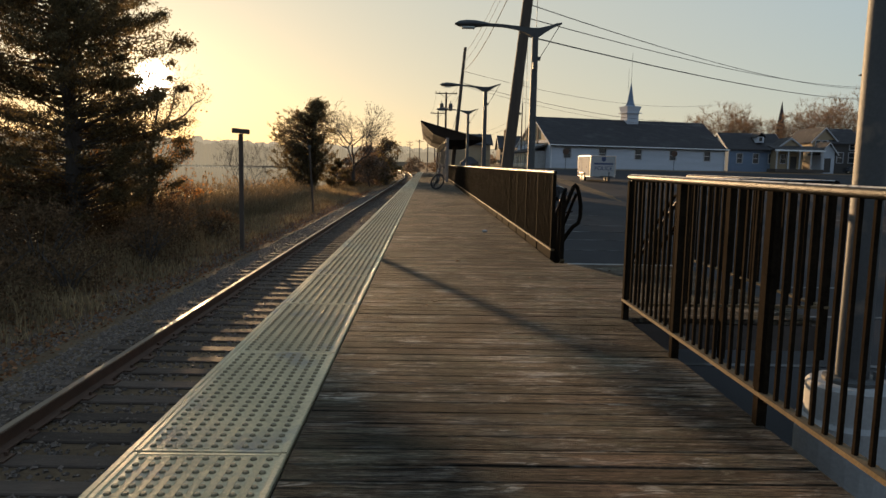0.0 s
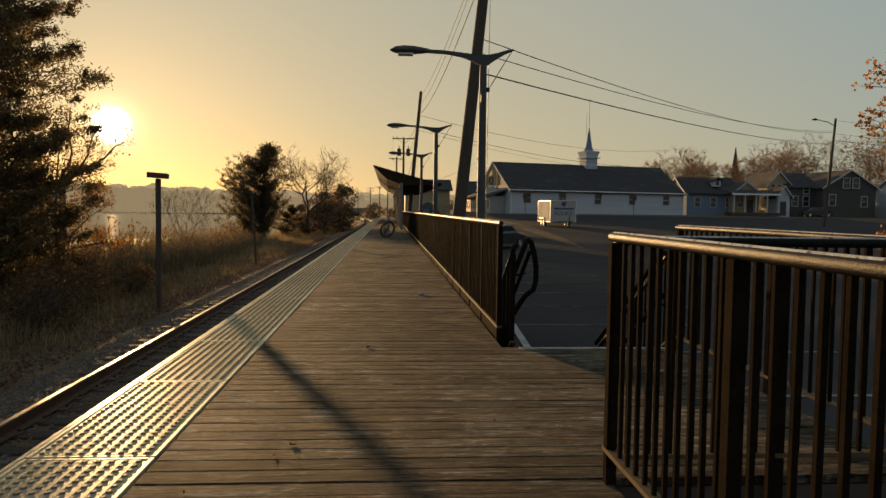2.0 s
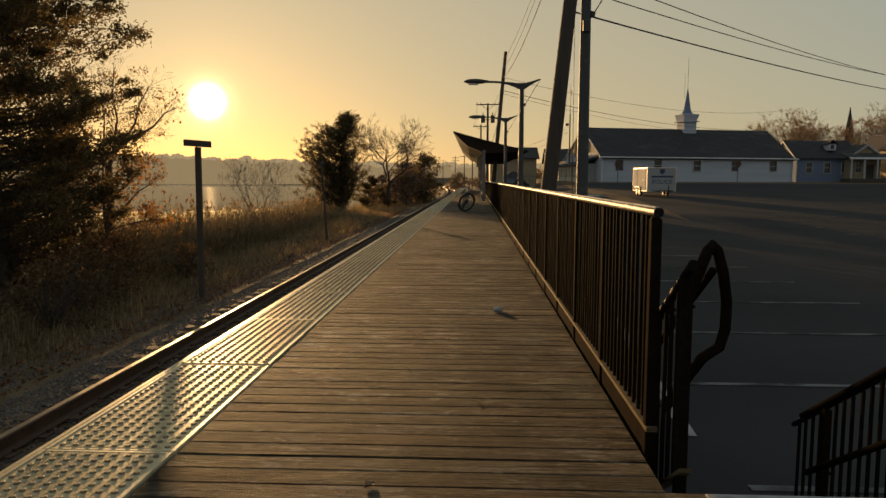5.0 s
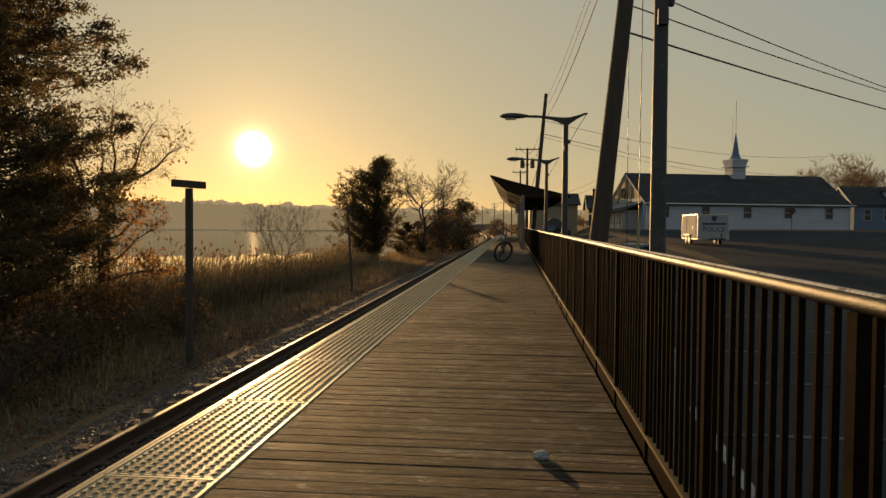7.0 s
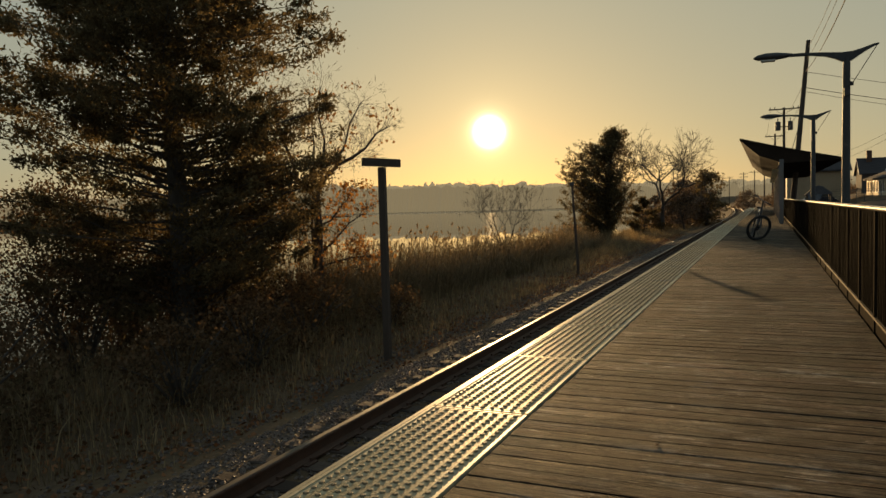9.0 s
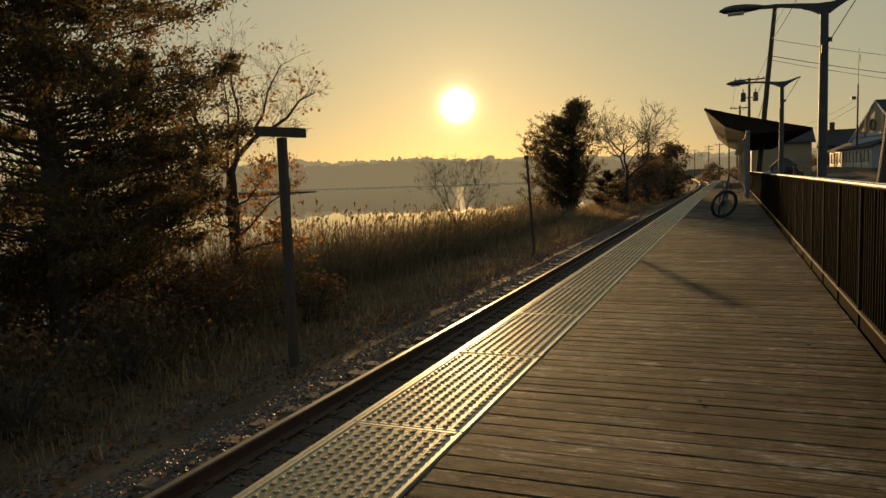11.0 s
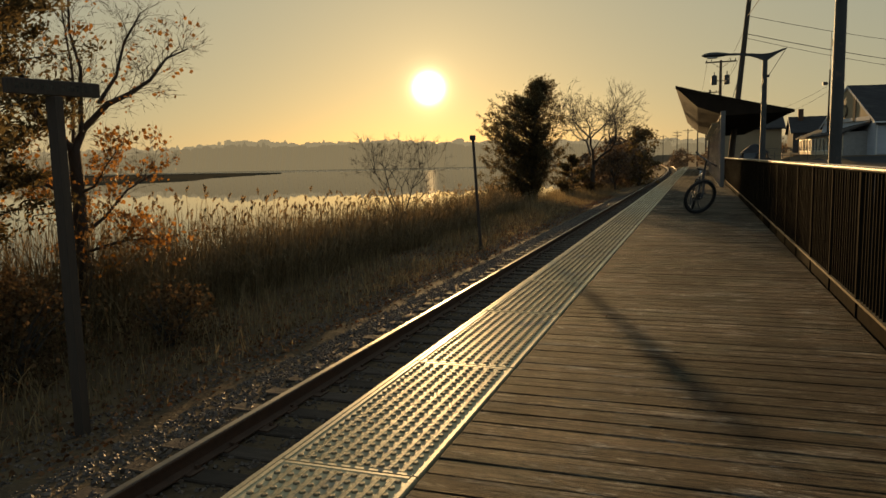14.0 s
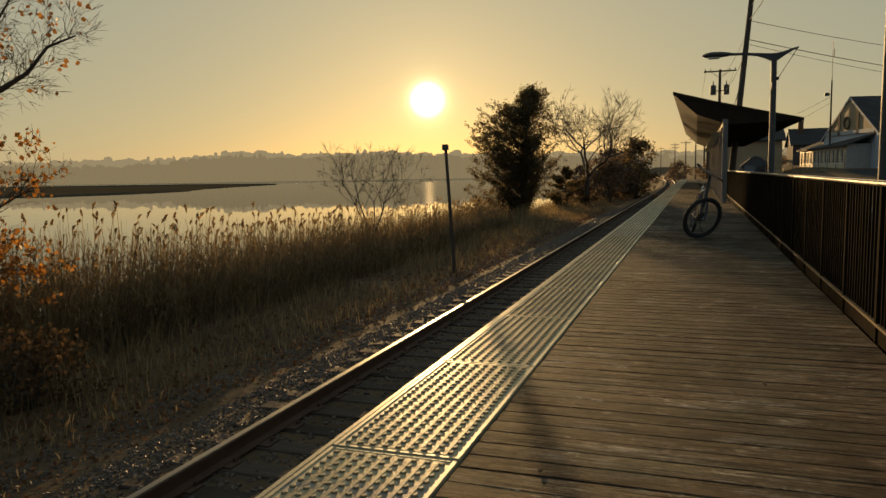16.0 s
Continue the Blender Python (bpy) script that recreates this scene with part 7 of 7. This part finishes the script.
def make_dead_leaf(x, y, s, seed):
    rnd = random.Random(seed)
    m = Mesh()
    rows = [(-0.5, 0.05), (-0.25, 0.32), (0.05, 0.36), (0.3, 0.22), (0.5, 0.03)]
    for a, w in rows:
        c = 0.25 * a * a + 0.05
        m.v += [(a * s, -w * s, (c + 0.28 * rnd.random()) * s), (a * s, 0, c * s * 0.4), (a * s, w * s, (c + 0.28 * rnd.random()) * s)]
    for i in range(4):
        m.f += [(i * 3, i * 3 + 1, i * 3 + 4, i * 3 + 3), (i * 3 + 1, i * 3 + 2, i * 3 + 5, i * 3 + 4)]
    ob = tagged(part("dead_leaf", m, M["brownleaf"]), "curled brown dead leaf on the deck planks", "leaf", "litter on the deck")
    ob.location = (x, y, 0.002)
    ob.rotation_euler = (0, 0, rnd.uniform(0, 6.28))


for k, (x, y, s) in enumerate(((0.92, 8.78, 0.12), (0.62, 6.2, 0.07), (0.55, 6.05, 0.05), (1.62, 7.6, 0.06), (1.35, 9.9, 0.07), (0.9, 10.6, 0.05), (2.3, 7.9, 0.06), (2.6, 8.2, 0.07), (1.7, 6.6, 0.05), (0.25, 5.6, 0.05), (1.05, 17.5, 0.06), (0.35, 22.8, 0.06), (1.7, 19.0, 0.06), (1.3, 24.3, 0.07), (0.15, 18.6, 0.05), (0.3, 27.9, 0.06), (1.8, 14.4, 0.05), (0.75, 14.9, 0.05))):
    make_dead_leaf(x, y, s * 0.5, 50 + k)


# ---- tactile tiles and deck planks ----
def make_tiles():
    def tile_mesh(rows, cols, ridges):
        m = Mesh()
        L_, W = 1.524, 0.61
        m.bevel_box((W / 2, L_ / 2, -0.014), (W - 0.006, L_ - 0.010, 0.028), 0.004)
        # raised rim strips
        for xx in (0.016, W - 0.016):
            m.bevel_box((xx, L_ / 2, 0.0015), (0.022, L_ - 0.012, 0.005), 0.002)
        for yy in (0.016, L_ - 0.016):
            m.bevel_box((W / 2, yy, 0.0012), (W - 0.06, 0.02, 0.0045), 0.002)
        if ridges:
            for c in range(cols):
                xx = 0.06 + (W - 0.12) * c / (cols - 1)
                for o in (0.0185, 0.0265, 0.0345, 0.0425) if c < cols - 1 else ():
                    m.box((xx + o, L_ / 2, 0.0), (0.004, L_ - 0.07, 0.006))
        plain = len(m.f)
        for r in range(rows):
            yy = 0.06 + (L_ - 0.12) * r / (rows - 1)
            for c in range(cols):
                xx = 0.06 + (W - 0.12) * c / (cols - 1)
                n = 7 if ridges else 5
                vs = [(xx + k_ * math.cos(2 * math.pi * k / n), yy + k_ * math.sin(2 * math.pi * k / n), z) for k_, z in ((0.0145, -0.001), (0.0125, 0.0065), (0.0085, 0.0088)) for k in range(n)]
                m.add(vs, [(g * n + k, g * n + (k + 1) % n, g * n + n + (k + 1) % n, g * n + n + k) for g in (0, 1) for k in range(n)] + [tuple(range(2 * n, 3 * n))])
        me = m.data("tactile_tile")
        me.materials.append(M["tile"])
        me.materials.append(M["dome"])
        # domes get the darker tone that paints their shaded sides
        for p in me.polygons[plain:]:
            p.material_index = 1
        return me

    near, far = tile_mesh(24, 9, True), tile_mesh(24, 9, False)
    rnd = random.Random(9)
    for k in range(-4, 66):
        ob = part("tactile_tile", near if k < 20 else far, M["tile"], platform)
        ob.location = (-0.61, 3.0 + 1.524 * k, rnd.uniform(-0.002, 0.002))
        ob.rotation_euler = (rnd.uniform(-0.001, 0.001), rnd.uniform(-0.002, 0.002), 0)


make_tiles()


def make_planks():
    rnd = random.Random(2)
    pitch, w = 0.147, 0.1442
    short, wide = [], []
    for v in range(5):
        for x1, keep in ((DECK_X1, short), (3.60, wide)):
            m = Mesh()
            c = -0.0
            b = 0.004 + 0.0012 * v
            y = w / 2
            segs = 6
            # crowned board: slightly cupped top with worn edges
            xs = [0.012 + (x1 - 0.012) * i / segs for i in range(segs + 1)]
            for x in xs:
                wob = 0.0016 * math.sin(x * (2.3 + v) + v)
                m.v += [(x, -y + wob, -0.038), (x, y + wob, -0.038), (x, y + wob, -b - 0.001), (x, y - b + wob, -0.0012), (x, wob, 0.0008 - 0.0006 * v), (x, -y + b + wob, -0.0012), (x, -y + wob, -b - 0.001)]
            n = 7
            m.f += [(i * n + k, i * n + (k + 1) % n, (i + 1) * n + (k + 1) % n, (i + 1) * n + k) for i in range(segs) for k in range(n)]
            m.f = [f[::-1] for f in m.f]
            m.f += [tuple(range(n)), tuple(range(segs * n + n - 1, segs * n - 1, -1))]
            keep.append(m.data("plank"))
    y, k = -2.6, 0
    far = Mesh()
    while y < PLAT_END:
        dz = rnd.uniform(-0.0016, 0.0012)
        landing = 5.66 < y < 8.72
        if k < 300:
            ob = part("plank", (wide if landing else short)[rnd.randrange(5)], M["plank"], platform)
            ob.location = (0, y, dz)
            ob.rotation_euler = (rnd.uniform(-0.006, 0.006), rnd.uniform(-0.0006, 0.0006), rnd.uniform(-0.0005, 0.0005))
            ob.scale = (1, rnd.uniform(0.994, 1.012), 1)
        else:
            far.bevel_box((DECK_X1 / 2, y, -0.02 + dz), (DECK_X1 - 0.02, w, 0.04), 0.004)
        y += pitch
        k += 1
    part("far_planks", far, M["plank_far"], platform, kind="stuff")


make_planks()
